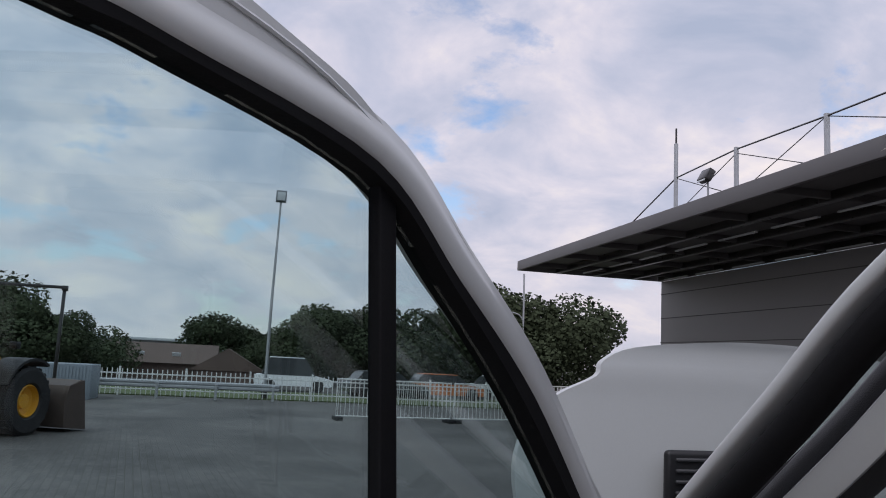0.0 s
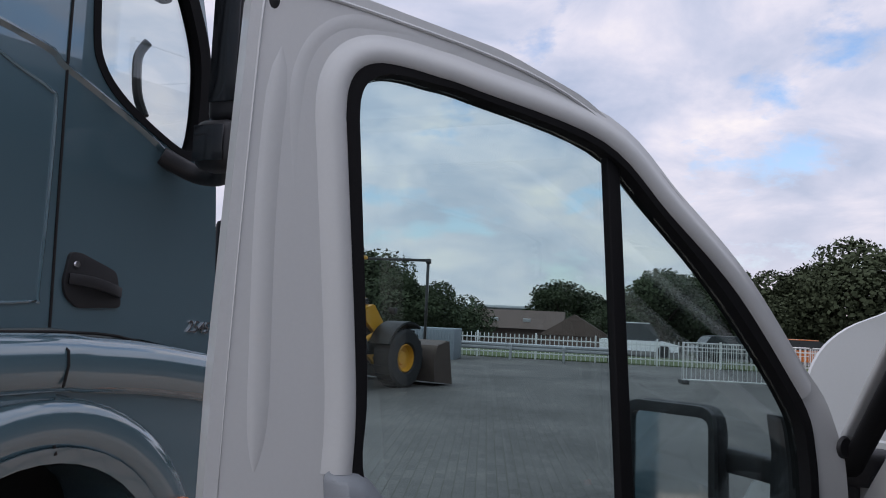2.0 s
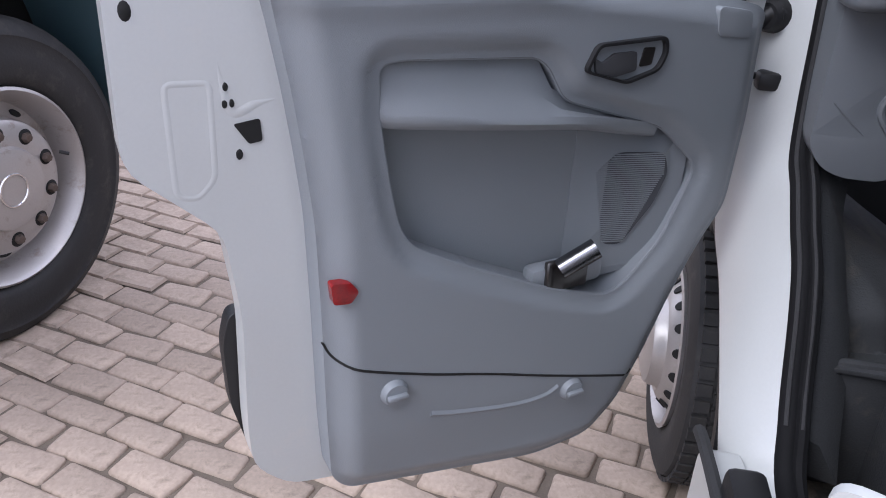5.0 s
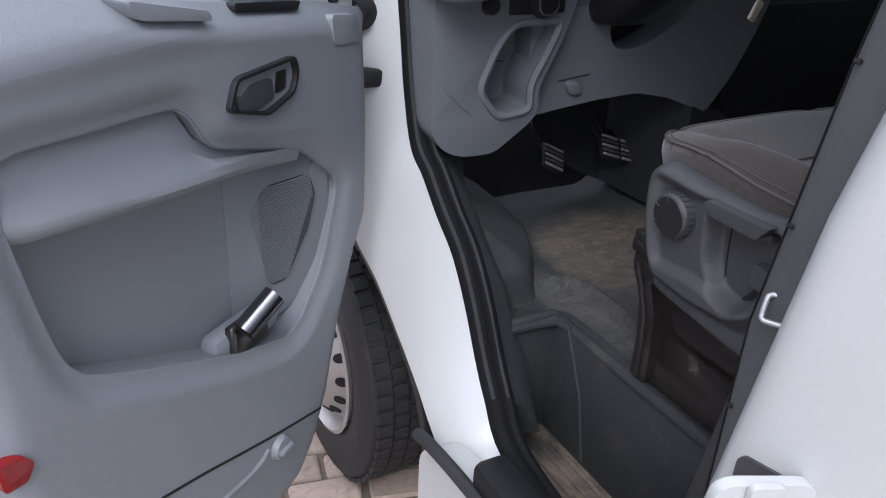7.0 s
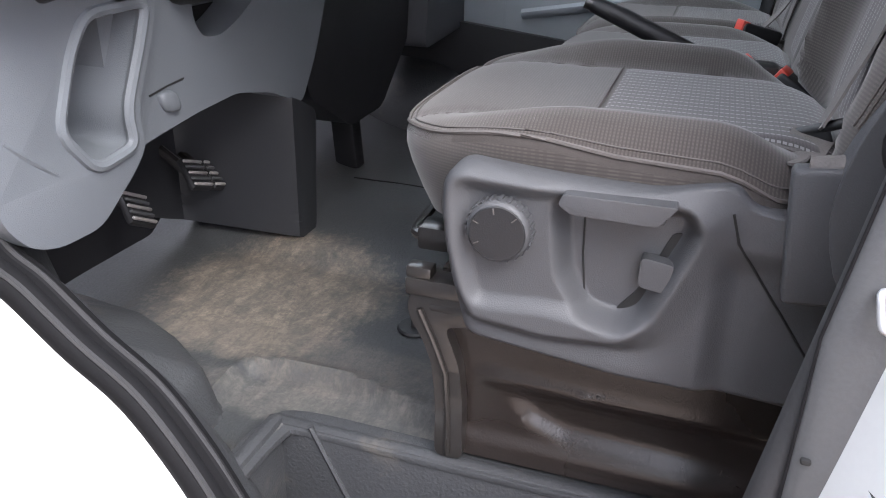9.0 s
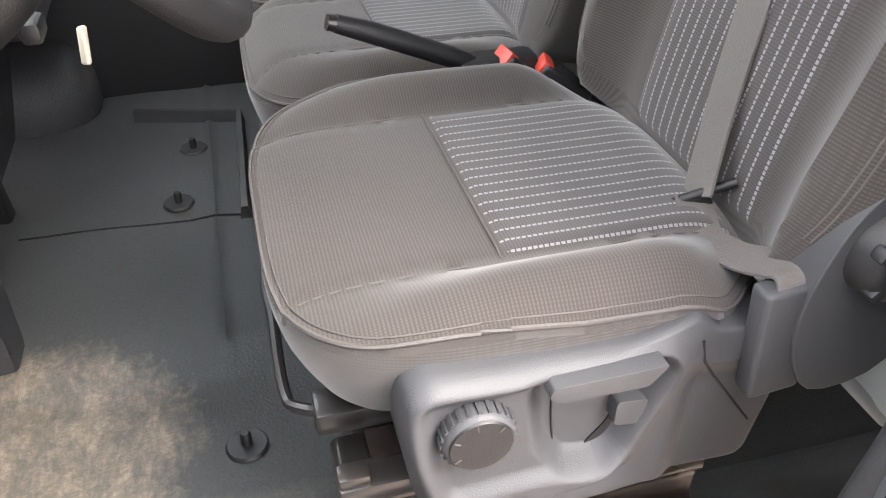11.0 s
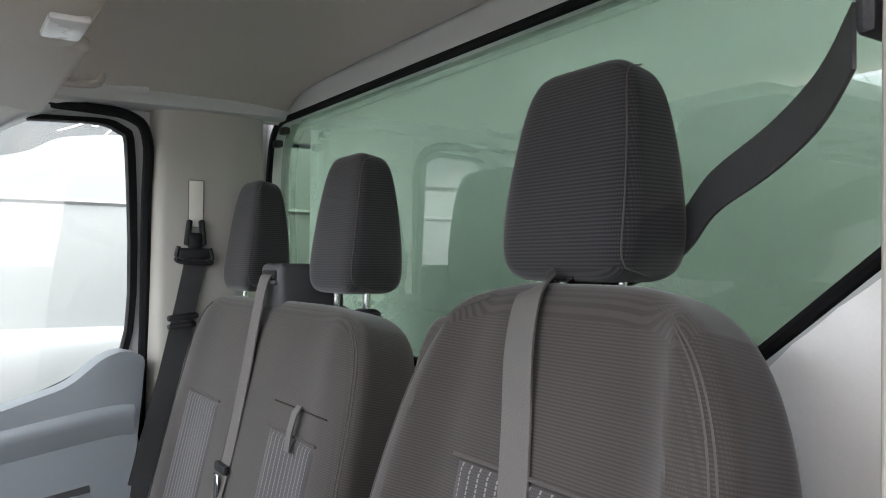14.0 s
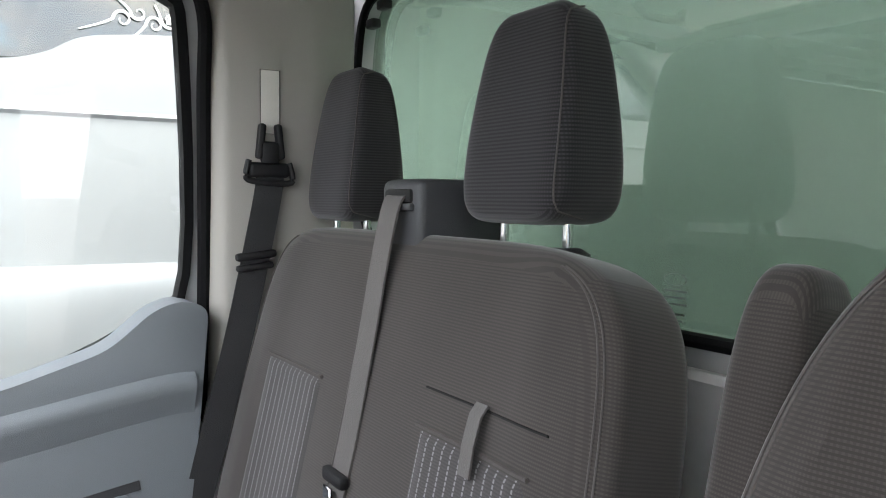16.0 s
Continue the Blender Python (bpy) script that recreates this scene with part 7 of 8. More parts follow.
part("cab_back", rbox((-1.18, -1.33, 2.4), (2.3, 0.06, 2.6), 0.01), TRUCK_BLUE, truck, "", True)
part("cab_front", plate(round_poly([(-2.32, 0.55), (-0.06, 0.55), (-0.06, 2.15), (-2.32, 2.15)], 0.03), [], XZ, 0.66, 0.72), TRUCK_BLUE, truck, "", True)
part("cab_floor", rbox((-1.18, -0.3, 1.66), (2.2, 1.9, 0.06), 0), BLACK, truck, "", True)
part("window_rubber", plate(smooth_loop(TWIN, 4), [smooth_loop(TGL, 4)], YZ, -0.045, 0.004), RUBBER, truck, "black window rubber", True)
tg = part("side_window", plate(smooth_loop(TGL, 4), [], YZ, -0.03, -0.024), CLEAR, truck, "side window of the cab", True)
tg.visible_shadow = False
part("interior_visor", rbox((-0.10, 0.28, 2.80), (0.06, 0.42, 0.12), 0.02), BLACK, truck, "dark inner header", True)
part("grab_rail", tube(smooth_loop([(-0.14, 0.46, 2.34), (-0.16, 0.44, 2.42), (-0.16, 0.43, 2.54), (-0.14, 0.45, 2.60)], 4, False), 0.016, 8), GREY_DARK, truck, "grab rail inside the cab", True)
part("seam", tube([(0.002, 0.001, 3.6), (0.002, 0.004, 2.36), (0.002, 0.012, 1.90), (0.002, 0.018, 1.63)], 0.004, 6), KNIT, truck, "door gap", True)
part("seam", tube(smooth_loop([(0.002, -0.4, 2.42), (0.002, -0.166, 2.323), (0.002, -0.05, 2.285), (0.002, -0.022, 2.22), (0.002, -0.03, 1.75), (0.002, -0.06, 1.70), (0.002, -0.4, 1.69)], 5, False), 0.005, 6), TRUCK_BLUE, truck, "", True)
part("beltline_crease", sweep(smooth_loop([(0.0, -1.3, 2.52), (0.0, -0.18, 2.415), (0.0, 0.005, 2.362), (0.0, 0.278, 2.265), (0.0, 0.46, 2.185)], 5, False), [(-0.012, 0.0), (0.0, 0.012), (0.012, 0.0)], (1, 0, 0)), TRUCK_BLUE, truck, "", True)
part("lower_panel", plate(round_poly([(-1.35, 1.60), (0.02, 1.61), (0.37, 1.575), (0.74, 1.50), (0.76, 1.40), (0.78, 0.55), (0.55, 0.55), (0.52, 0.75), (0.46, 0.95), (0.37, 1.12), (0.24, 1.225), (0.10, 1.27), (-0.08, 1.27), (-0.25, 1.225), (-0.40, 1.12), (-0.50, 0.95), (-0.55, 0.75), (-1.35, 0.75)], 0.012, 2), [], YZ, -0.30, 0.025), TRUCK_BLUE, truck, "", True)
part("panel_crease", sweep(smooth_loop([(0.025, -1.3, 1.45), (0.025, -0.1, 1.445), (0.025, 0.02, 1.432), (0.025, 0.20, 1.375), (0.025, 0.34, 1.28), (0.025, 0.44, 1.12), (0.025, 0.50, 0.90)], 5, False), [(-0.02, 0.0), (0.0, 0.02), (0.02, 0.0)], (1, 0, 0)), TRUCK_BLUE, truck, "", True)
part("arch_flare", sweep([(0.028, 0.53 * math.cos(t) - 0.01, 0.755 + 0.53 * math.sin(t)) for t in [math.pi * k / 24 for k in range(25)]], [(-0.022, -0.02), (0.022, -0.02), (0.022, 0.028), (-0.022, 0.012)], (1, 0, 0)), TRUCK_BLUE, truck, "", True)
part("shoulder_panel", sweep(smooth_loop([(0.022, -1.3, 1.535), (0.022, -0.1, 1.535), (0.022, 0.15, 1.522), (0.022, 0.40, 1.498), (0.022, 0.70, 1.452)], 6, False), [(0.082 * math.cos(math.pi * k / 10), 0.055 * math.sin(math.pi * k / 10)) for k in range(11)], (1, 0, 0)), TRUCK_BLUE, truck, "", True)
part("arch_panel", sweep([(0.024, 0.615 * math.cos(t) - 0.01, 0.755 + 0.615 * math.sin(t)) for t in [math.pi * (0.10 + 0.90 * k / 28) for k in range(29)]], [(0.072 * math.cos(math.pi * k / 10), 0.042 * math.sin(math.pi * k / 10)) for k in range(11)], (1, 0, 0)), TRUCK_BLUE, truck, "", True)
part("arch_liner", rbox((-0.36, 0.0, 0.95), (0.10, 1.3, 0.9), 0.02), KNIT, truck, "dark wheel arch", True)
part("panel_gap", tube([(0.028, 0.02, 1.60), (0.075, 0.022, 1.57), (0.080, 0.022, 1.53), (0.070, 0.018, 1.47)], 0.004, 6), KNIT, truck, "", True)
part("panel_gap", tube([(0.028, 0.02, 1.60), (0.03, 0.025, 1.52), (0.03, 0.012, 1.43), (0.05, 0.03, 1.285)], 0.005, 6), KNIT, truck, "", True)
part("panel_gap", tube(smooth_loop([(0.01, -1.3, 1.615), (0.01, 0.02, 1.618), (0.01, 0.37, 1.582), (0.01, 0.72, 1.515)], 4, False), 0.005, 6), KNIT, truck, "", True)
hd = part("door_handle", plate(round_poly([(0.045, 1.756), (0.062, 1.845), (0.10, 1.845), (0.24, 1.798), (0.268, 1.69), (0.10, 1.685), (0.055, 1.72)], 0.02, 3), [], YZ, 0.0, 0.010, 0.004), BLACK, truck, "black door handle recess", True)
part("grip", sweep(smooth_loop([(0.012, 0.06, 1.768), (0.035, 0.12, 1.762), (0.035, 0.20, 1.745), (0.012, 0.255, 1.735)], 4, False), round_poly([(-0.006, -0.016), (0.006, -0.016), (0.006, 0.016), (-0.006, 0.016)], 0.004, 2)), BLACK, hd, "", True)
part("lock", lathe([(0, 0.004), (0.009, 0.004), (0.011, 0.0)], axes((0.012, 0.085, 1.81), (0, 1, 0), (0, 0, 1), (1, 0, 0)), 14), CHROME, hd, "", True)
fc = bpy.data.curves.new("badge", "FONT")
fc.body, fc.size, fc.extrude, fc.shear = "2545", 0.058, 0.003, 0.2
fo = new("badge", fc)
fo.data.materials.append(CHROME)
fo.parent = truck
fo.matrix_basis = axes((0.004, 0.575, 1.615), (0, 1, -0.06), (0, 0.06, 1), (1, 0, 0))
tagged(fo, "chrome number badge")
part("indicator", rbox((0.075, 0.52, 1.03), (0.05, 0.07, 0.10), 0.015), AMBER, truck, "amber side indicator", True)
part("corner_deflector", rbox((-0.02, 0.77, 1.75), (0.05, 0.05, 0.55), 0.02), BLACK, truck, "black corner deflector", True)
mi = part("main_mirror", rbox((0.27, 0.40, 2.53), (0.13, 0.10, 0.50), 0.03, 3), BLACK, truck, "black lorry mirror", True)
part("glass", rbox((0.27, 0.346, 2.55), (0.10, 0.006, 0.42), 0.002), DARK_PANE, mi, "dark mirror glass", True)
m2 = part("wide_mirror", rbox((0.27, 0.36, 2.20), (0.15, 0.12, 0.16), 0.04, 3), BLACK, truck, "black wide angle mirror", True)
part("glass", rbox((0.27, 0.296, 2.20), (0.11, 0.006, 0.11), 0.002), DARK_PANE, m2, "", True)
part("mirror_arm", tube(smooth_loop([(0.0, 0.20, 2.72), (0.10, 0.28, 2.745), (0.24, 0.38, 2.79)], 4, False), 0.035, 10), BLACK, truck, "", True)
part("mirror_arm", tube(smooth_loop([(0.0, 0.40, 2.19), (0.08, 0.48, 2.14), (0.20, 0.46, 2.13), (0.27, 0.38, 2.16)], 4, False), 0.032, 10), BLACK, truck, "", True)
TW = axes((0.0, 0, 0.5), (0, 1, 0), (0, 0, 1), (1, 0, 0))
part("front_tyre", lathe([(0.29, -0.27), (0.44, -0.29), (0.49, -0.27), (0.503, -0.22), (0.503, -0.05), (0.485, -0.01), (0.45, 0.008), (0.44, 0.004), (0.40, 0.016), (0.34, 0.018), (0.315, 0.006), (0.30, -0.02)], TW, 64), TYRE, truck, "black lorry tyre", True)
rm = part("rim", lathe([(0.300, -0.03), (0.305, 0.010), (0.296, 0.016), (0.285, 0.004), (0.268, -0.05), (0.255, -0.075), (0.20, -0.06), (0.185, -0.02), (0.135, -0.012)], TW, 64), STEEL, truck, "silver lorry rim", True)
part("wheel_cover", lathe([(0.212, -0.045), (0.205, -0.010), (0.19, 0.0), (0.13, 0.004), (0.122, 0.02), (0.10, 0.026), (0.0, 0.028)], TW, 48), STEEL, truck, "silver wheel cover", True)
for k in range(10):
    a = 2 * math.pi * (k + 0.5) / 10
    q = TW @ Matrix.Translation((0.165 * math.cos(a), 0.165 * math.sin(a), 0.0))
    nut = part("nut_recess", lathe([(0, 0.0035), (0.022, 0.0035), (0.026, 0.001)], q, 16), KNIT, rm, "", True)
    part("wheel_nut", lathe([(0, 0.022), (0.012, 0.020), (0.016, 0.012), (0.016, 0.0)], q, 6), WORN_STEEL, rm, "rusty wheel nut", True)
    b2 = TW @ Matrix.Translation((0.232 * math.cos(a), 0.232 * math.sin(a), -0.066)) @ Matrix.Rotation(a, 4, "Z") @ Matrix.Diagonal((0.6, 1.5, 1, 1))
    part("hand_hole", lathe([(0, 0.006), (0.013, 0.006), (0.016, 0.0)], b2, 12), KNIT, rm, "", True)
part("emblem_ring", sweep([TW @ Vector((0.05 * math.cos(t), 0.05 * math.sin(t), 0.028)) for t in [2 * math.pi * k / 28 for k in range(28)]], circle(0.004, 6), (1, 0, 0), True), CHROME, rm, "plain round emblem", True)
part("valve", tube([(0.012, 0.205, 0.555), (0.03, 0.225, 0.545)], 0.006, 8), BLACK, truck, "", True)
part("second_tyre", lathe([(0.29, -0.27), (0.44, -0.29), (0.503, -0.22), (0.503, -0.05), (0.45, 0.008), (0.30, -0.02)], axes((-2.1, 0, 0.5), (0, 1, 0), (0, 0, 1), (1, 0, 0)), 40), TYRE, truck, "", True)

# ---- white lorry on the far side ----
lorry = thing("white_lorry", pose(2.25, -0.6, 0), "white lorry cab standing close on the far side", "truck")
SILL = [(-3.4, 2.24), (-2.6, 2.236), (-1.9, 2.232), (-1.5, 2.227), (-1.25, 2.220), (-1.09, 2.205), (-0.98, 2.183), (-0.89, 2.133), (-0.79, 2.103), (-0.68, 2.095), (-0.5, 2.09), (-0.2, 2.085), (0.3, 2.08), (0.9, 2.07)]
part("lower_cab", plate([(-3.4, 0.6), (0.9, 0.6)] + [tuple(p) for p in smooth_loop(SILL[::-1], 5, False)], [], YZ, 2.20, 2.4), LORRY_SHADED, lorry)
part("upper_cab", plate(round_poly([(-3.4, 2.75), (0.5, 2.75), (0.3, 3.4), (-3.4, 3.4)], 0.05), [], YZ, 2.22, 2.4), LORRY_SHADED, lorry)
part("side_window", rbox((2.24, -1.2, 2.45), (0.01, 4.2, 0.68), 0), DARK_GLASS, lorry, "dark side window")
part("cab_far_side", rbox((4.4, -1.2, 2.0), (0.1, 4.3, 2.8), 0), LORRY_SHADED, lorry)
# dark block added behind the pane for the dim inside of the cab
part("dim_interior", rbox((3.2, -1.2, 2.3), (0.4, 4.2, 0.7), 0.05), GREY_DARK, lorry)
part("cab_front", rbox((3.3, 0.88, 1.55), (2.2, 0.08, 1.9), 0.04), LORRY_SHADED, lorry)
part("cab_back", rbox((3.3, -3.38, 2.0), (2.2, 0.08, 2.8), 0.02), LORRY_SHADED, lorry)
part("cab_roof", rbox((3.3, -1.5, 3.42), (2.2, 3.8, 0.08), 0.04), LORRY_SHADED, lorry)
part("crease", sweep([(2.20, 0.8, 1.945), (2.20, -1.7, 1.949), (2.20, -3.2, 1.95)], [(-0.012, 0.0), (0.0, 0.012), (0.012, 0.0)], (-1, 0, 0)), LORRY_SHADED, lorry)
part("bulge", in_frame2(pad(0.10, 2.2, 0.30, 3, 12, None, XY), Matrix.Translation((2.19, -1.2, 1.17))), LORRY_SHADED, lorry)
part("tyre", lathe([(0.29, -0.27), (0.44, -0.29), (0.503, -0.22), (0.503, -0.05), (0.45, 0.008), (0.30, -0.02), (0.29, -0.27)], axes((2.55, 0.0, 0.503), (0, 1, 0), (0, 0, 1), (-1, 0, 0)), 32), TYRE, lorry)
part("tyre", lathe([(0.29, -0.27), (0.44, -0.29), (0.503, -0.22), (0.503, -0.05), (0.45, 0.008), (0.30, -0.02), (0.29, -0.27)], axes((2.55, -2.6, 0.503), (0, 1, 0), (0, 0, 1), (-1, 0, 0)), 32), TYRE, lorry)
for cy, cz, r0, turn, side, tail in ((-1.115, 2.262, 0.030, 3.4, 1, 0.10), (-1.165, 2.288, 0.026, 3.0, -1, 0.05), (-1.215, 2.255, 0.028, 3.6, 1, 0.04), (-1.265, 2.275, 0.030, 4.2, -1, 0.02)):
    path = [(2.226, cy + tail * (1 - k / 6) ** 2 + r0, cz - 0.045 * (1 - k / 6) ** 1.5 * side) for k in range(6)]
    for k in range(19):
        t = turn * 2 * k / 18
        r = r0 * (1 - 0.72 * k / 18)
        path.append((2.226, cy + r * math.cos(t), cz + side * r * math.sin(t)))
    part("window_graphic", tube(path, 0.0042, 5, False, lambda t: 0.4 + 0.9 * math.sin(math.pi * min(1.0, t + 0.1))), PRINT, lorry, "white swirl graphic on the window")
part("window_graphic", plate(round_poly([(-1.31, 2.262), (-1.25, 2.262), (-1.262, 2.292), (-1.298, 2.292)], 0.006), [], YZ, 2.224, 2.230), PRINT, lorry)

# ---- yard: fence, rail, barriers ----
fence = thing("yard_fence", pose(0, 31, 0), "white bar fence along the yard edge", "fence")
bar = rbox((0, 31, 0.52), (0.035, 0.03, 0.96), 0.008, 1)
b0 = part("bar", bar, FENCE_WHITE, fence)
for k in range(230):
    o = new("bar", b0.data)
    o.parent = fence
    o.location = (-26 + 0.18 * k, 0, 0.012 * math.sin(k * 1.7))
b0.location = (-26.18, 0, 0)
for z in (0.82, 0.25):
    part("rail", rbox((-5.3, 31.03, z), (41.5, 0.05, 0.05), 0.01, 1), FENCE_WHITE, fence)
for k in range(18):
    part("post", rbox((-25.5 + 2.4 * k, 31.05, 0.54), (0.07, 0.07, 1.08), 0.01, 1), FENCE_WHITE, fence)
rail = thing("guard_rail", pose(-10, 29.6, 0), "galvanised steel guard rail before the fence", "guard rail")
part("beam", sweep([(-24, 29.6, 0.52), (-0.4, 29.9, 0.52)], [(0.0, -0.14), (0.04, -0.10), (0.04, -0.04), (0.0, 0.0), (0.04, 0.04), (0.04, 0.10), (0.0, 0.14), (-0.02, 0.14), (0.015, 0.08), (0.015, 0.05), (-0.02, 0.0), (0.015, -0.05), (0.015, -0.10), (-0.02, -0.14)]), GALV, rail)
for k in range(12):
    part("post", rbox((-23.5 + 2.08 * k, 29.75, 0.30), (0.10, 0.14, 0.60), 0.01, 1), GALV, rail)


def barrier(x0, y0, x1, y1):
    a = math.degrees(math.atan2(y1 - y0, x1 - x0))
    w = math.hypot(x1 - x0, y1 - y0)
    t = thing("barrier_panel", pose((x0 + x1) / 2, (y0 + y1) / 2, 0, 0, 0, a), "white mobile barrier panel on black rubber feet", "barrier", "mobile barriers")
    part("frame", tube([(-w / 2, 0, 0.12), (w / 2, 0, 0.12), (w / 2, 0, 1.18), (-w / 2, 0, 1.18)], 0.022, 8, True), FENCE_WHITE, t, "", True)
    br = rbox((0, 0, 0.65), (0.014, 0.014, 1.06), 0, 1)
    first = part("bar", br, FENCE_WHITE, t, "", True)
    n = int(w / 0.13)
    for k in range(1, n):
        o = new("bar", first.data)
        o.parent = t
        o.location = (-w / 2 + w * k / n, 0, 0)
    first.location = (-w / 2 + 0.05, 0, 0)
    part("mid_rail", rbox((0, 0, 0.95), (w, 0.02, 0.02), 0, 1), FENCE_WHITE, t, "", True)
    for s in (-1, 1):
        part("foot", rbox((s * (w / 2 - 0.05), 0, 0.06), (0.22, 0.62, 0.12), 0.03, 2), BLACK, t, "black rubber foot", True)


barrier(1.0, 22.4, 4.5, 22.7)
barrier(4.6, 22.7, 7.6, 23.5)
barrier(7.8, 24.6, 11.5, 25.6)

solo("grass_verge", rbox((-6, 34.5, 0.02), (60, 6.5, 0.05), 0.0), GRASS, "mown grass strip behind the fence", "grass", kind="stuff", base=(-6, 34.5, 0.0))

post = thing("yard_light", pose(-0.91, 31.6, 0), "tall steel yard light mast with a flood lamp", "street lamp")
part("mast", tube([(-0.91, 31.6, 0), (-0.91, 31.6, 4), (-0.86, 31.6, 8.05)], 0.075, 10, False, lambda t: 1 - 0.5 * t), GALV, post)
part("foot", rbox((-0.91, 31.6, 0.2), (0.24, 0.24, 0.4), 0.02), BLACK_STEEL, post)
lh = part("lamp_head", rbox((-0.86, 31.5, 8.22), (0.42, 0.35, 0.46), 0.03), GREY, post)
part("lens", rbox((-0.86, 31.31, 8.20), (0.32, 0.02, 0.34), 0.005), LAMP_WHITE, lh)
thin = thing("street_light", pose(14.6, 46, 0), "slim curved street light beyond the fence", "street lamp")
part("mast", tube(smooth_loop([(14.8, 46, 0), (14.8, 46, 5.0), (14.75, 46, 7.6)], 3, False), 0.06, 8), GALV, thin)
part("arm", tube(smooth_loop([(14.8, 46, 4.6), (14.5, 46, 5.0), (13.9, 46, 5.15)], 4, False), 0.04, 8), GALV, thin)

gantry = thing("loading_gantry", pose(-7.6, 24, 0), "black steel portal frame", "frame")
part("post", rbox((-7.0, 24, 1.73), (0.09, 0.09, 3.46), 0.01), BLACK_STEEL, gantry)
part("beam", rbox((-9.6, 24, 3.43), (5.2, 0.09, 0.09), 0.01), BLACK_STEEL, gantry)
part("post", rbox((-12.1, 24, 1.73), (0.09, 0.09, 3.46), 0.01), BLACK_STEEL, gantry)
part("bracket", rbox((-6.98, 23.95, 3.4), (0.16, 0.16, 0.16), 0.02), BLACK_STEEL, gantry)

box = thing("steel_container", pose(-7.4, 28, 0), "small grey corrugated steel container", "container")
part("body", rbox((-7.5, 28.2, 0.575), (1.75, 1.6, 1.15), 0.02), CONTAINER, box)
for k in range(16):
    part("corrugation", rbox((-8.28 + 0.104 * k, 27.39, 0.60), (0.05, 0.03, 1.0), 0.008, 1), CONTAINER, box)

house = thing("low_house", pose(-5, 52, 0), "low brown brick house with a gabled roof", "house")
part("wall", rbox((-6.6, 52, 0.5), (9.0, 5, 1.0), 0), BRICK_WALL, house)
part("roof", plate([(49.2, 0.95), (52, 2.15), (54.8, 0.95)], [], YZ, -11.4, -3.6), BRICK_ROOF, house)
part("gable_roof", plate([(-5.1, 0.65), (-2.9, 2.0), (-0.6, 0.65)], [], XZ, 48.6, 52), BRICK_ROOF, house)
part("gable_wall", plate([(-4.8, 0.0), (-4.8, 0.7), (-2.9, 1.85), (-0.9, 0.7), (-0.9, 0.0)], [], XZ, 48.7, 51), BRICK_WALL, house)
for x in (-10.2, -8.1, -6.0):
    part("roof_window", rbox((x, 50.2, 1.42), (0.5, 0.08, 0.35), 0, 1, eul(24, 0, 0)), LAMP_WHITE, house, "pale roof window")
shed = thing("distant_hall", pose(-11, 75, 0), "pale grey low hall in the distance", "hall")
part("wall", rbox((-11.5, 78, 1.2), (11, 5, 2.6), 0), CLADDING, shed)
part("roof", rbox((-11.5, 78, 2.6), (11.4, 5.4, 0.25), 0.02), LAMP_WHITE, shed)


def car(x, y, rz, paint, label, h=1.0):
    c = thing("parked_car", pose(x, y, 0, 0, 0, rz), label, "car", "cars beyond the fence")
    part("body", plate(round_poly([(-1.9, 0.28), (1.9, 0.28), (1.95, 0.62), (1.2, 0.78), (-1.85, 0.80), (-1.95, 0.55)], 0.1), [], XZ, -0.8, 0.8), paint, c, "", True)
    part("cabin", plate(round_poly([(-1.6, 0.78), (1.1, 0.76), (0.55, 1.22 * h), (-1.25, 1.22 * h)], 0.1), [], XZ, -0.7, 0.7), CAR_DARK, c, "dark glazed cabin", True)
    part("roof", rbox((-0.35, 0, 1.23 * h), (1.7, 1.3, 0.05), 0.02), paint, c, "", True)
    for sx in (-1.2, 1.2):
        for sy in (-0.75, 0.75):
            part("wheel", lathe([(0, 0.09), (0.2, 0.09), (0.31, 0.07), (0.31, -0.09), (0, -0.09)], axes((sx, sy, 0.31), (1, 0, 0), (0, 0, 1), (0, 1, 0)), 16), TYRE, c, "", True)


car(4.6, 36.0, 10, CAR_DARK, "dark estate car beyond the fence")
car(7.6, 36.6, 4, ORANGE, "orange hatchback beyond the fence")
car(11.4, 38.5, -6, WHITE_DULL, "white car beyond the fence")
car(0.6, 40.0, 0, WHITE_DULL, "white van beyond the fence", 1.35)

# ---- wheel loader ----
ang = math.degrees(math.atan2(0.93, 0.37))
loader = thing("wheel_loader", pose(-7.08, 15.3, 0, 0, 0, ang), "yellow wheel loader with a worn steel bucket", "wheel loader")
LR = 0.66
for sx in (-1.12, 1.12):
    for sy in (-0.88, 0.88):
        m = axes((sx, sy, LR), (1, 0, 0), (0, 0, 1), (0, math.copysign(1, sy), 0))
        w = part("tyre", lathe([(0.30, -0.24), (0.60, -0.25), (LR, -0.20), (LR, 0.20), (0.60, 0.25), (0.36, 0.24), (0.30, 0.16)], m, 36), TYRE, loader, "", True)
        part("rim", lathe([(0.32, 0.20), (0.30, 0.22), (0.27, 0.10), (0.16, 0.06), (0.14, 0.12), (0.0, 0.13)], m, 28), YELLOW, w, "yellow wheel rim", True)
        for k in range(22):
            t = 2 * math.pi * k / 22
            part("lug", in_frame2(rbox(((LR + 0.005) * math.cos(t), (LR + 0.005) * math.sin(t), 0.0), (0.03, 0.07, 0.42), 0, 1, eul(0, 0, math.degrees(t))), m), TYRE, loader, "", True)
part("rear_body", plate(round_poly([(-2.25, 0.80), (-0.35, 0.80), (-0.35, 1.60), (-0.85, 1.72), (-0.95, 2.15), (-1.5, 2.12), (-2.2, 1.92), (-2.4, 1.5)], 0.10), [], XZ, -0.62, 0.62), YELLOW, loader, "", True)
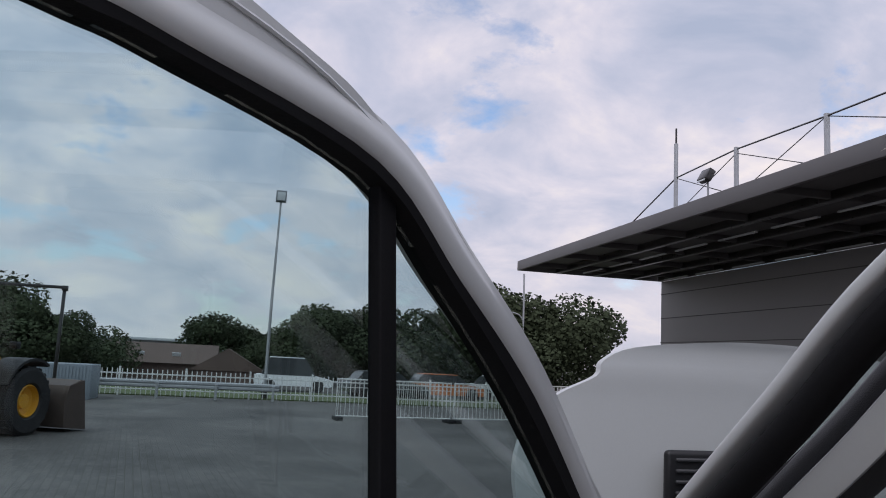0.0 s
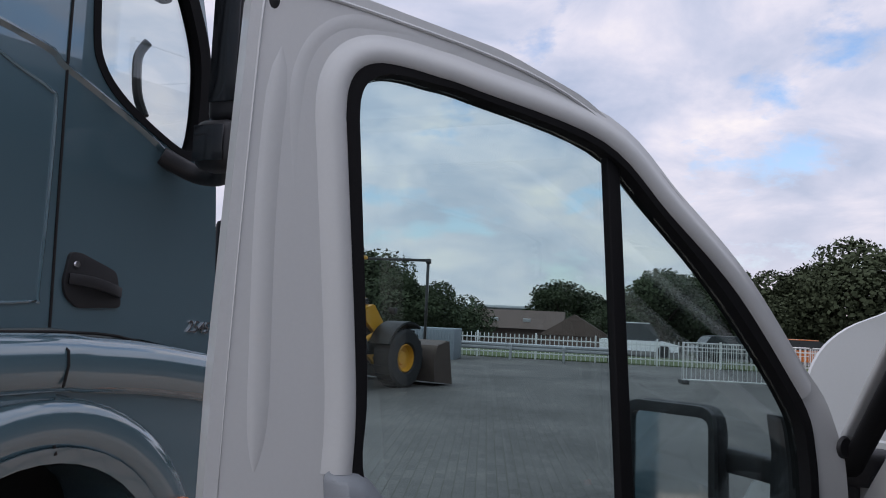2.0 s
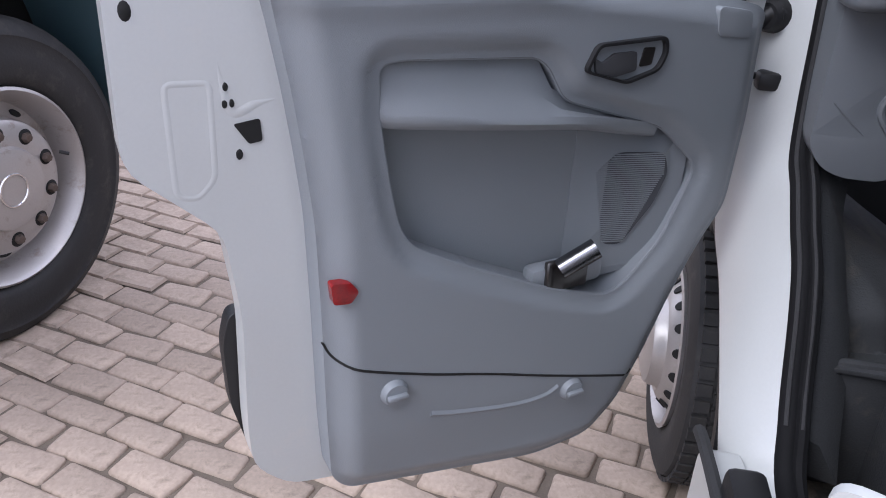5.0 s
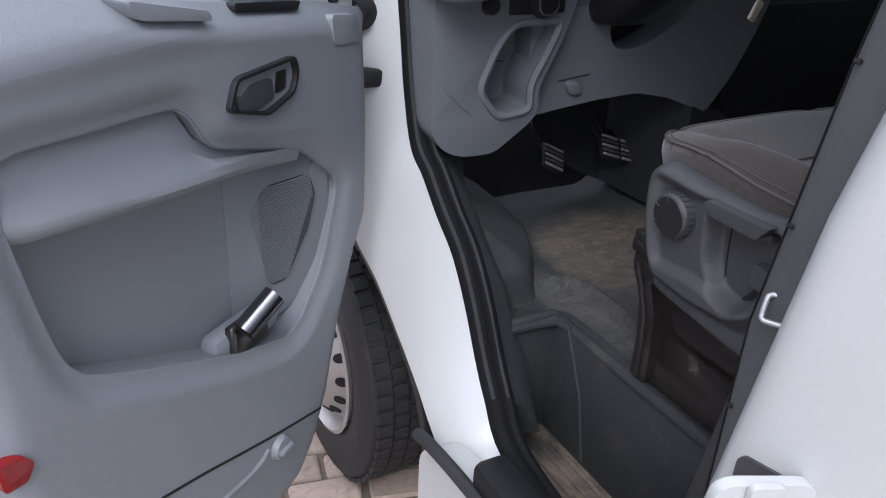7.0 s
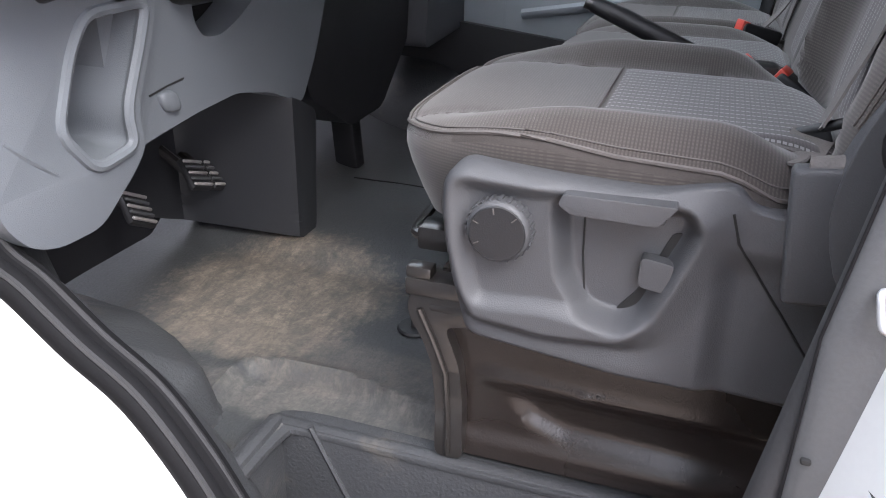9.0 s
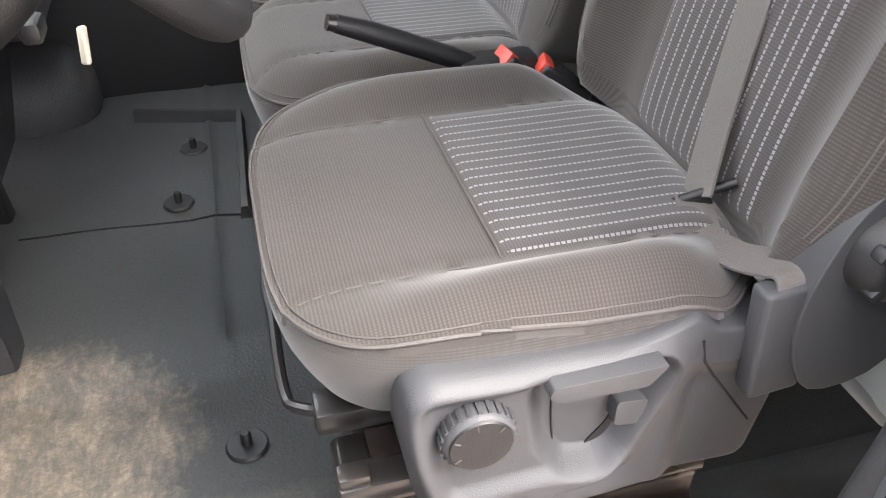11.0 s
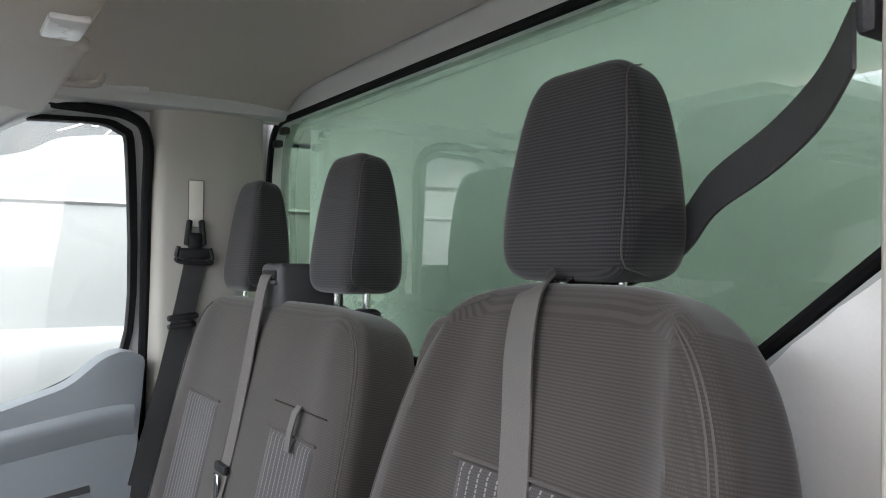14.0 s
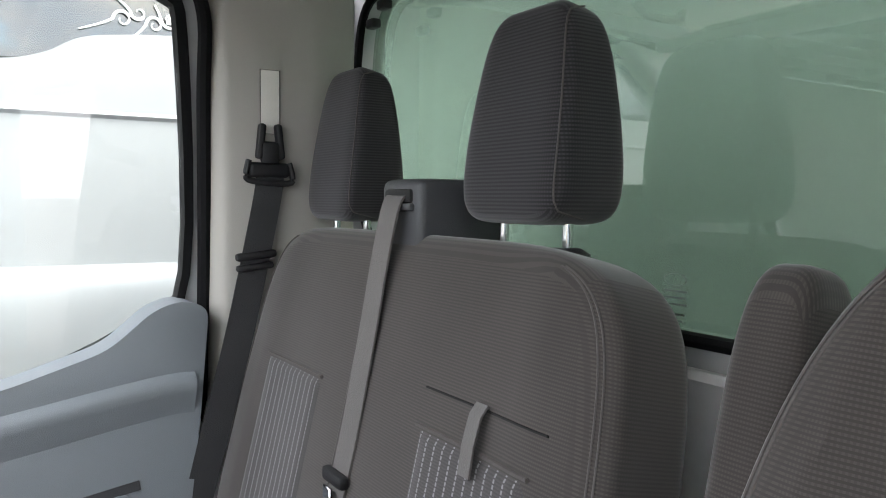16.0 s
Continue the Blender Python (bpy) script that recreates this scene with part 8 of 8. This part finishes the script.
part("engine_grille", rbox((-1.55, -0.625, 1.72), (0.5, 0.02, 0.22), 0.01), BLACK, loader, "", True)
for s in (-1, 1):
    part("rear_fender", sweep([(-1.12 + 0.80 * math.cos(t), s * 0.88, LR + 0.80 * math.sin(t)) for t in [math.pi * (0.08 + 0.62 * k / 12) for k in range(13)]], [(-0.28, -0.02), (0.28, -0.02), (0.28, 0.02), (-0.28, 0.02)]), BLACK, loader, "black mudguard", True)
    part("front_fender", sweep([(1.12 + 0.80 * math.cos(t), s * 0.88, LR + 0.80 * math.sin(t)) for t in [math.pi * (0.32 + 0.55 * k / 10) for k in range(11)]], [(-0.28, -0.02), (0.28, -0.02), (0.28, 0.03), (-0.28, 0.03)]), BLACK, loader, "black front mudguard", True)
    part("lift_arm", plate(round_poly([(0.35, 1.75), (0.65, 1.85), (1.2, 1.25), (2.0, 0.55), (1.9, 0.38), (1.0, 1.0), (0.4, 1.45)], 0.05), [], XZ, s * 0.42 - 0.06, s * 0.42 + 0.06), YELLOW, loader, "yellow lift arm", True)
    part("tower_plate", plate(round_poly([(-0.10, 1.15), (0.62, 1.15), (0.78, 1.55), (0.62, 1.80), (0.50, 2.0), (0.36, 2.02), (0.30, 1.85), (0.05, 1.72)], 0.05), [round_poly([(0.30, 1.50), (0.48, 1.50), (0.50, 1.68), (0.34, 1.70)], 0.04)], XZ, s * 0.30 - 0.04, s * 0.30 + 0.04), YELLOW, loader, "yellow arm tower plate", True)
    part("lift_cylinder", tube([(0.2, s * 0.52, 1.0), (0.95, s * 0.52, 1.28)], 0.06, 10), YELLOW, loader, "yellow hydraulic cylinder", True)
    part("pivot_pin", tube([(0.45, s * 0.26, 1.90), (0.45, s * 0.42, 1.90)], 0.07, 12), BLACK_STEEL, loader, "", True)
    part("cab_post", rbox((0.02, s * 0.52, 2.2), (0.09, 0.09, 1.25), 0.02), YELLOW, loader, "", True)
    part("cab_post", rbox((-0.82, s * 0.52, 2.2), (0.12, 0.10, 1.25), 0.02), YELLOW, loader, "", True)
    part("step", rbox((-0.25, s * 0.72, 0.75), (0.5, 0.25, 0.5), 0.03), BLACK, loader, "", True)
part("front_frame", rbox((0.95, 0, 1.05), (0.9, 0.7, 0.7), 0.05), BLACK_STEEL, loader, "", True)
part("link_tower", plate(round_poly([(0.35, 1.3), (0.75, 1.3), (0.75, 1.75), (0.55, 1.95), (0.35, 1.9)], 0.05), [], XZ, -0.2, 0.2), YELLOW, loader, "", True)
part("tilt_cylinder", tube([(0.55, 0, 1.85), (1.5, 0, 1.35), (1.75, 0, 0.95)], 0.07, 10), BLACK_STEEL, loader, "", True)
part("cab_roof", rbox((-0.40, 0, 2.86), (1.12, 1.24, 0.09), 0.03), YELLOW, loader, "", True)
part("cab_glass", rbox((-0.40, 0, 2.25), (0.80, 1.0, 1.15), 0.02), DARK_GLASS, loader, "dark cab glass", True)
part("cab_seat", rbox((-0.52, 0, 1.85), (0.4, 0.45, 0.6), 0.06), BLACK, loader, "", True)
part("front_light", rbox((1.0, -0.75, 1.72), (0.12, 0.18, 0.14), 0.02), BLACK, loader, "", True)
bp = [(2.0, 0.10), (2.75, 0.02), (2.75, 0.06), (2.2, 0.25), (2.02, 0.55), (2.1, 0.85), (2.5, 1.02), (2.5, 1.06), (2.05, 0.95), (1.9, 0.6)]
part("bucket", plate(bp, [], XZ, -1.3, 1.3), WORN_STEEL, loader, "worn brown steel bucket", True)
for s in (-1, 1):
    part("bucket_side", plate([(1.98, 0.10), (2.75, 0.02), (2.55, 1.05), (2.05, 0.95), (1.9, 0.6)], [], XZ, s * 1.3 - 0.03, s * 1.3 + 0.03), WORN_STEEL, loader, "", True)

# ---- hall with canopy ----
FASCIA = mat("grey_fascia", (0.12, 0.115, 0.115), 0.55, var=0.08, scale=0.8, bump=0.03)
hall = thing("service_hall", pose(20, 10, 0), "grey clad hall with a wide dark canopy", "hall")
part("wall", rbox((21.6, 8, 3.0), (10, 48, 6.0), 0.02), CLADDING, hall)
for k in range(5):
    part("panel_joint", rbox((16.595, 8, 1.0 + 1.1 * k), (0.02, 48, 0.03), 0), DARK_SOFFIT, hall)
part("canopy", rbox((13.2, 8, 6.28), (7.0, 48, 0.10), 0.02), DARK_SOFFIT, hall, "dark canopy roof")
part("fascia", rbox((9.68, 8, 6.22), (0.12, 48.2, 0.42), 0.02), FASCIA, hall, "grey metal fascia")
part("fascia", rbox((13.2, 32.05, 6.22), (7.1, 0.12, 0.42), 0.02), FASCIA, hall)
for x in (11.4, 13.2, 15.0, 16.4):
    part("soffit_beam", rbox((x, 8, 6.10), (0.16, 47.6, 0.26), 0.01), BLACK_STEEL, hall)
for x in (12.3, 16.2):
    for k in range(9):
        part("strip_light", rbox((x, 30.0 - 2.6 * k, 5.98), (0.10, 1.9, 0.05), 0.01), LAMP_WHITE, hall, "white strip luminaire")
for k in range(10):
    part("cross_beam", rbox((13.2, 30.5 - 3.2 * k, 6.14), (6.8, 0.14, 0.20), 0.01), DARK_SOFFIT, hall)
masts = [(9.75, 18.7, 8.3), (9.75, 15.8, 7.45), (9.75, 12.6, 7.35), (9.75, 9.2, 7.3)]
for x, y, z in masts:
    part("roof_mast", tube([(x, y, 6.3), (x, y, z)], 0.06, 8), GALV, hall)
part("mast_tip", tube([(9.75, 18.7, 8.2), (9.75, 18.7, 8.75)], 0.03, 6), BLACK_STEEL, hall)
tops = [Vector((9.75, 21.5, 6.4)), Vector((9.75, 18.7, 7.3)), Vector((9.75, 15.8, 7.4)), Vector((9.75, 12.6, 7.3)), Vector((9.75, 9.2, 7.25))]
for a, b in zip(tops, tops[1:]):
    part("stay_cable", tube([a, b], 0.022, 5), BLACK_STEEL, hall)
for (x, y, z), dy in ((masts[0], -2.4), (masts[1], 2.4), (masts[1], -2.6), (masts[2], 2.6), (masts[2], -2.8)):
    part("stay_cable", tube([(x, y, min(z, 7.3)), (x, y + dy, 6.42)], 0.012, 5), BLACK_STEEL, hall)
fl = part("flood_light", rbox((9.6, 16.9, 6.95), (0.2, 0.42, 0.34), 0.03, 2, eul(0, 30, 0)), BLACK_STEEL, hall, "black flood light")
part("lens", rbox((9.50, 16.9, 6.90), (0.02, 0.34, 0.26), 0.005, 1, eul(0, 30, 0)), LAMP_WHITE, fl)
part("bracket", tube([(9.65, 16.9, 6.4), (9.65, 16.9, 6.85)], 0.03, 6), GALV, hall)


# ---- trees ----
def crown_mesh(seed, n=13000):
    rng = random.Random(seed)
    blobs = []
    for k in range(11):
        a, r = rng.uniform(0, 6.28), rng.uniform(0.1, 0.62)
        blobs.append((Vector((r * math.cos(a), r * math.sin(a), rng.uniform(0.30, 0.86))), rng.uniform(0.20, 0.36)))
    verts, faces = [], []
    for k in range(n):
        c, r = blobs[rng.randrange(len(blobs))]
        d = Vector((rng.gauss(0, 1), rng.gauss(0, 1), rng.gauss(0, 1))).normalized()
        p = c + d * r * rng.uniform(0.55, 1.08) ** 0.6
        s = rng.uniform(0.011, 0.027)
        u = Vector((rng.gauss(0, 1), rng.gauss(0, 1), rng.gauss(0, 1))).normalized()
        v = u.cross(d + Vector((0.01, 0.3, 0))).normalized()
        i = len(verts)
        verts += [tuple(p + u * s), tuple(p + v * s * 0.8), tuple(p - u * s), tuple(p - v * s * 0.8)]
        faces.append((i, i + 1, i + 2, i + 3))
    me = bpy.data.meshes.new("crown")
    me.from_pydata(verts, [], faces)
    me.materials.append(LEAF)
    return me


def trunk_mesh(seed):
    rng = random.Random(seed)
    bm = tube([(0, 0, 0), (0.01, 0.01, 0.25), (-0.01, 0.02, 0.62)], 0.035, 8, False, lambda t: 1 - 0.6 * t)
    for k in range(6):
        a = k * 1.05 + rng.uniform(-0.3, 0.3)
        bm = merged(bm, tube([(0, 0, 0.22 + 0.05 * k), (0.16 * math.cos(a), 0.16 * math.sin(a), 0.38 + 0.05 * k), (0.36 * math.cos(a), 0.36 * math.sin(a), 0.52 + 0.05 * k)], 0.016, 6, False, lambda t: 1 - 0.7 * t))
    me = bpy.data.meshes.new("trunk")
    bm.to_mesh(me)
    bm.free()
    me.materials.append(BARK)
    return me


CROWNS, TRUNKS = [crown_mesh(k) for k in (3, 8, 21)], [trunk_mesh(k) for k in (1, 2, 3)]


def tree(k, x, y, h, w):
    m = pose(x, y, 0, 0, 0, 67 * k) @ Matrix.Diagonal((w, w, h, 1))
    t = thing("oak_tree", m, "broad leafy oak with an uneven crown", "tree", "trees beyond the yard")
    for name, me in (("trunk", TRUNKS[k % 3]), ("crown", CROWNS[k % 3])):
        o = new(name, me)
        o.parent = t


TREES = [(-24.5, 52, 6.2, 8), (-20.5, 50, 5.9, 8), (-16.0, 47, 5.5, 6.4), (-13.6, 45, 4.3, 4.6), (-11.3, 46, 3.8, 4.4), (-4.2, 58, 4.4, 5.5), (-1.2, 62, 3.7, 5), (0.9, 55, 3.9, 4), (2.6, 50, 5.0, 5.5), (5.4, 52, 5.2, 6),
         (7.6, 50, 5.0, 5.5), (11.6, 50, 5.2, 6), (15.2, 50, 6.9, 8), (18.6, 50, 6.2, 7), (-29, 55, 7.5, 9)]
for k, (x, y, h, w) in enumerate(TREES):
    tree(k, x, y, h * (0.87 if x < 5 else 0.95), w)
rngh = random.Random(5)
hv, hf = [], []
for k in range(16000):
    x, y = rngh.uniform(-40, 40), rngh.uniform(66, 70)
    z = rngh.uniform(0, 1) * (2.0 + 0.8 * noise.noise(Vector((x * 0.2, 0, 0))) + 0.5 * noise.noise(Vector((x * 0.9, 3, 0))))
    d, u = Vector((rngh.gauss(0, 1), rngh.gauss(0, 1), rngh.gauss(0, 1))).normalized(), Vector((rngh.gauss(0, 1), rngh.gauss(0, 1), rngh.gauss(0, 1))).normalized()
    s, i, p = rngh.uniform(0.15, 0.32), len(hv), Vector((x, y, z))
    hv += [tuple(p + d * s), tuple(p + u * s), tuple(p - d * s)]
    hf.append((i, i + 1, i + 2))
me = bpy.data.meshes.new("hedge")
me.from_pydata(hv, [], hf)
me.materials.append(LEAF)
tagged(new("far_hedge", me), "dark green hedge closing the distance", "hedge", kind="stuff")

# ---- pavers near the van ----
pav = thing("paved_bay", pose(-2.0, 0.3, 0), "beige-grey clinker pavers beside the van", "paving", kind="structure")
paver_shapes = []
rq = random.Random(5)
for variant in range(5):
    pb = rbox((0, 0, -0.03), (0.206, 0.106, 0.06), 0.013, 2)
    corner = {(sx, sy): (rq.uniform(-0.008, 0.003), rq.uniform(-0.006, 0.003), rq.uniform(-0.004, 0.002)) for sx in (-1, 1) for sy in (-1, 1)}
    for v in pb.verts:
        cx, cy, cz = corner[(1 if v.co.x > 0 else -1, 1 if v.co.y > 0 else -1)]
        v.co.x += math.copysign(1, v.co.x) * cx + rq.uniform(-0.0015, 0.0015)
        v.co.y += math.copysign(1, v.co.y) * cy + rq.uniform(-0.0015, 0.0015)
        if v.co.z > -0.03:
            v.co.z += cz + rq.uniform(-0.0012, 0.0012)
    paver_shapes.append(part("paver", pb, PAVER, pav, "", True, 60))
rp = random.Random(11)
far_v, far_f = [], []
ci, si = math.cos(radians(-14)), math.sin(radians(-14))
placed = 0
for i in range(-26, 27):
    for j in range(-46, 47):
        lx, ly = i * 0.208 + (0.104 if j % 2 else 0), j * 0.108
        x, y = -2.0 + lx * ci - ly * si, 0.3 + lx * si + ly * ci
        z, rz = rp.uniform(0.009, 0.017), rp.uniform(-4.5, 4.5)
        near = -2.75 < x < -0.80 and -0.95 < y < 1.05
        if near:
            if placed < len(paver_shapes):
                o = paver_shapes[placed]
            else:
                o = new("paver", paver_shapes[rp.randrange(len(paver_shapes))].data)
                o.parent = pav
            placed += 1
            o.matrix_basis = Matrix.Translation((x + 2.0 + rp.uniform(-0.004, 0.004), y - 0.3 + rp.uniform(-0.004, 0.004), z)) @ Euler((radians(rp.uniform(-1.5, 1.5)), radians(rp.uniform(-1.5, 1.5)), radians(-14 + rz))).to_matrix().to_4x4() @ Matrix.Diagonal((rp.uniform(0.93, 1.02), rp.uniform(0.92, 1.03), 1, 1))
        elif -7 < x < 1.0 and -4 < y < 3.6:
            a = radians(-14 + rz)
            c2, s2 = math.cos(a), math.sin(a)
            k = len(far_v)
            for inset, zz in ((0.0, -0.01), (0.006, 0.0)):
                for dx, dy in ((-1, -1), (1, -1), (1, 1), (-1, 1)):
                    px, py = dx * (0.099 - inset), dy * (0.049 - inset)
                    far_v.append((x + px * c2 - py * s2, y + px * s2 + py * c2, z + zz))
            far_f.append((k + 4, k + 5, k + 6, k + 7))
            for q in range(4):
                far_f.append((k + q, k + (q + 1) % 4, k + 4 + (q + 1) % 4, k + 4 + q))
me = bpy.data.meshes.new("further_pavers")
me.from_pydata([(a + 2.0, b - 0.3, c) for a, b, c in far_v], [], far_f)
me.materials.append(PAVER)
fp = new("further_pavers", me)
fp.parent = pav
tagged(fp, kind="stuff")
part("sand_bed", rbox((-3.0, -0.2, -0.004), (8.2, 7.8, 0.010), 0), SAND, pav, "dark joint sand")
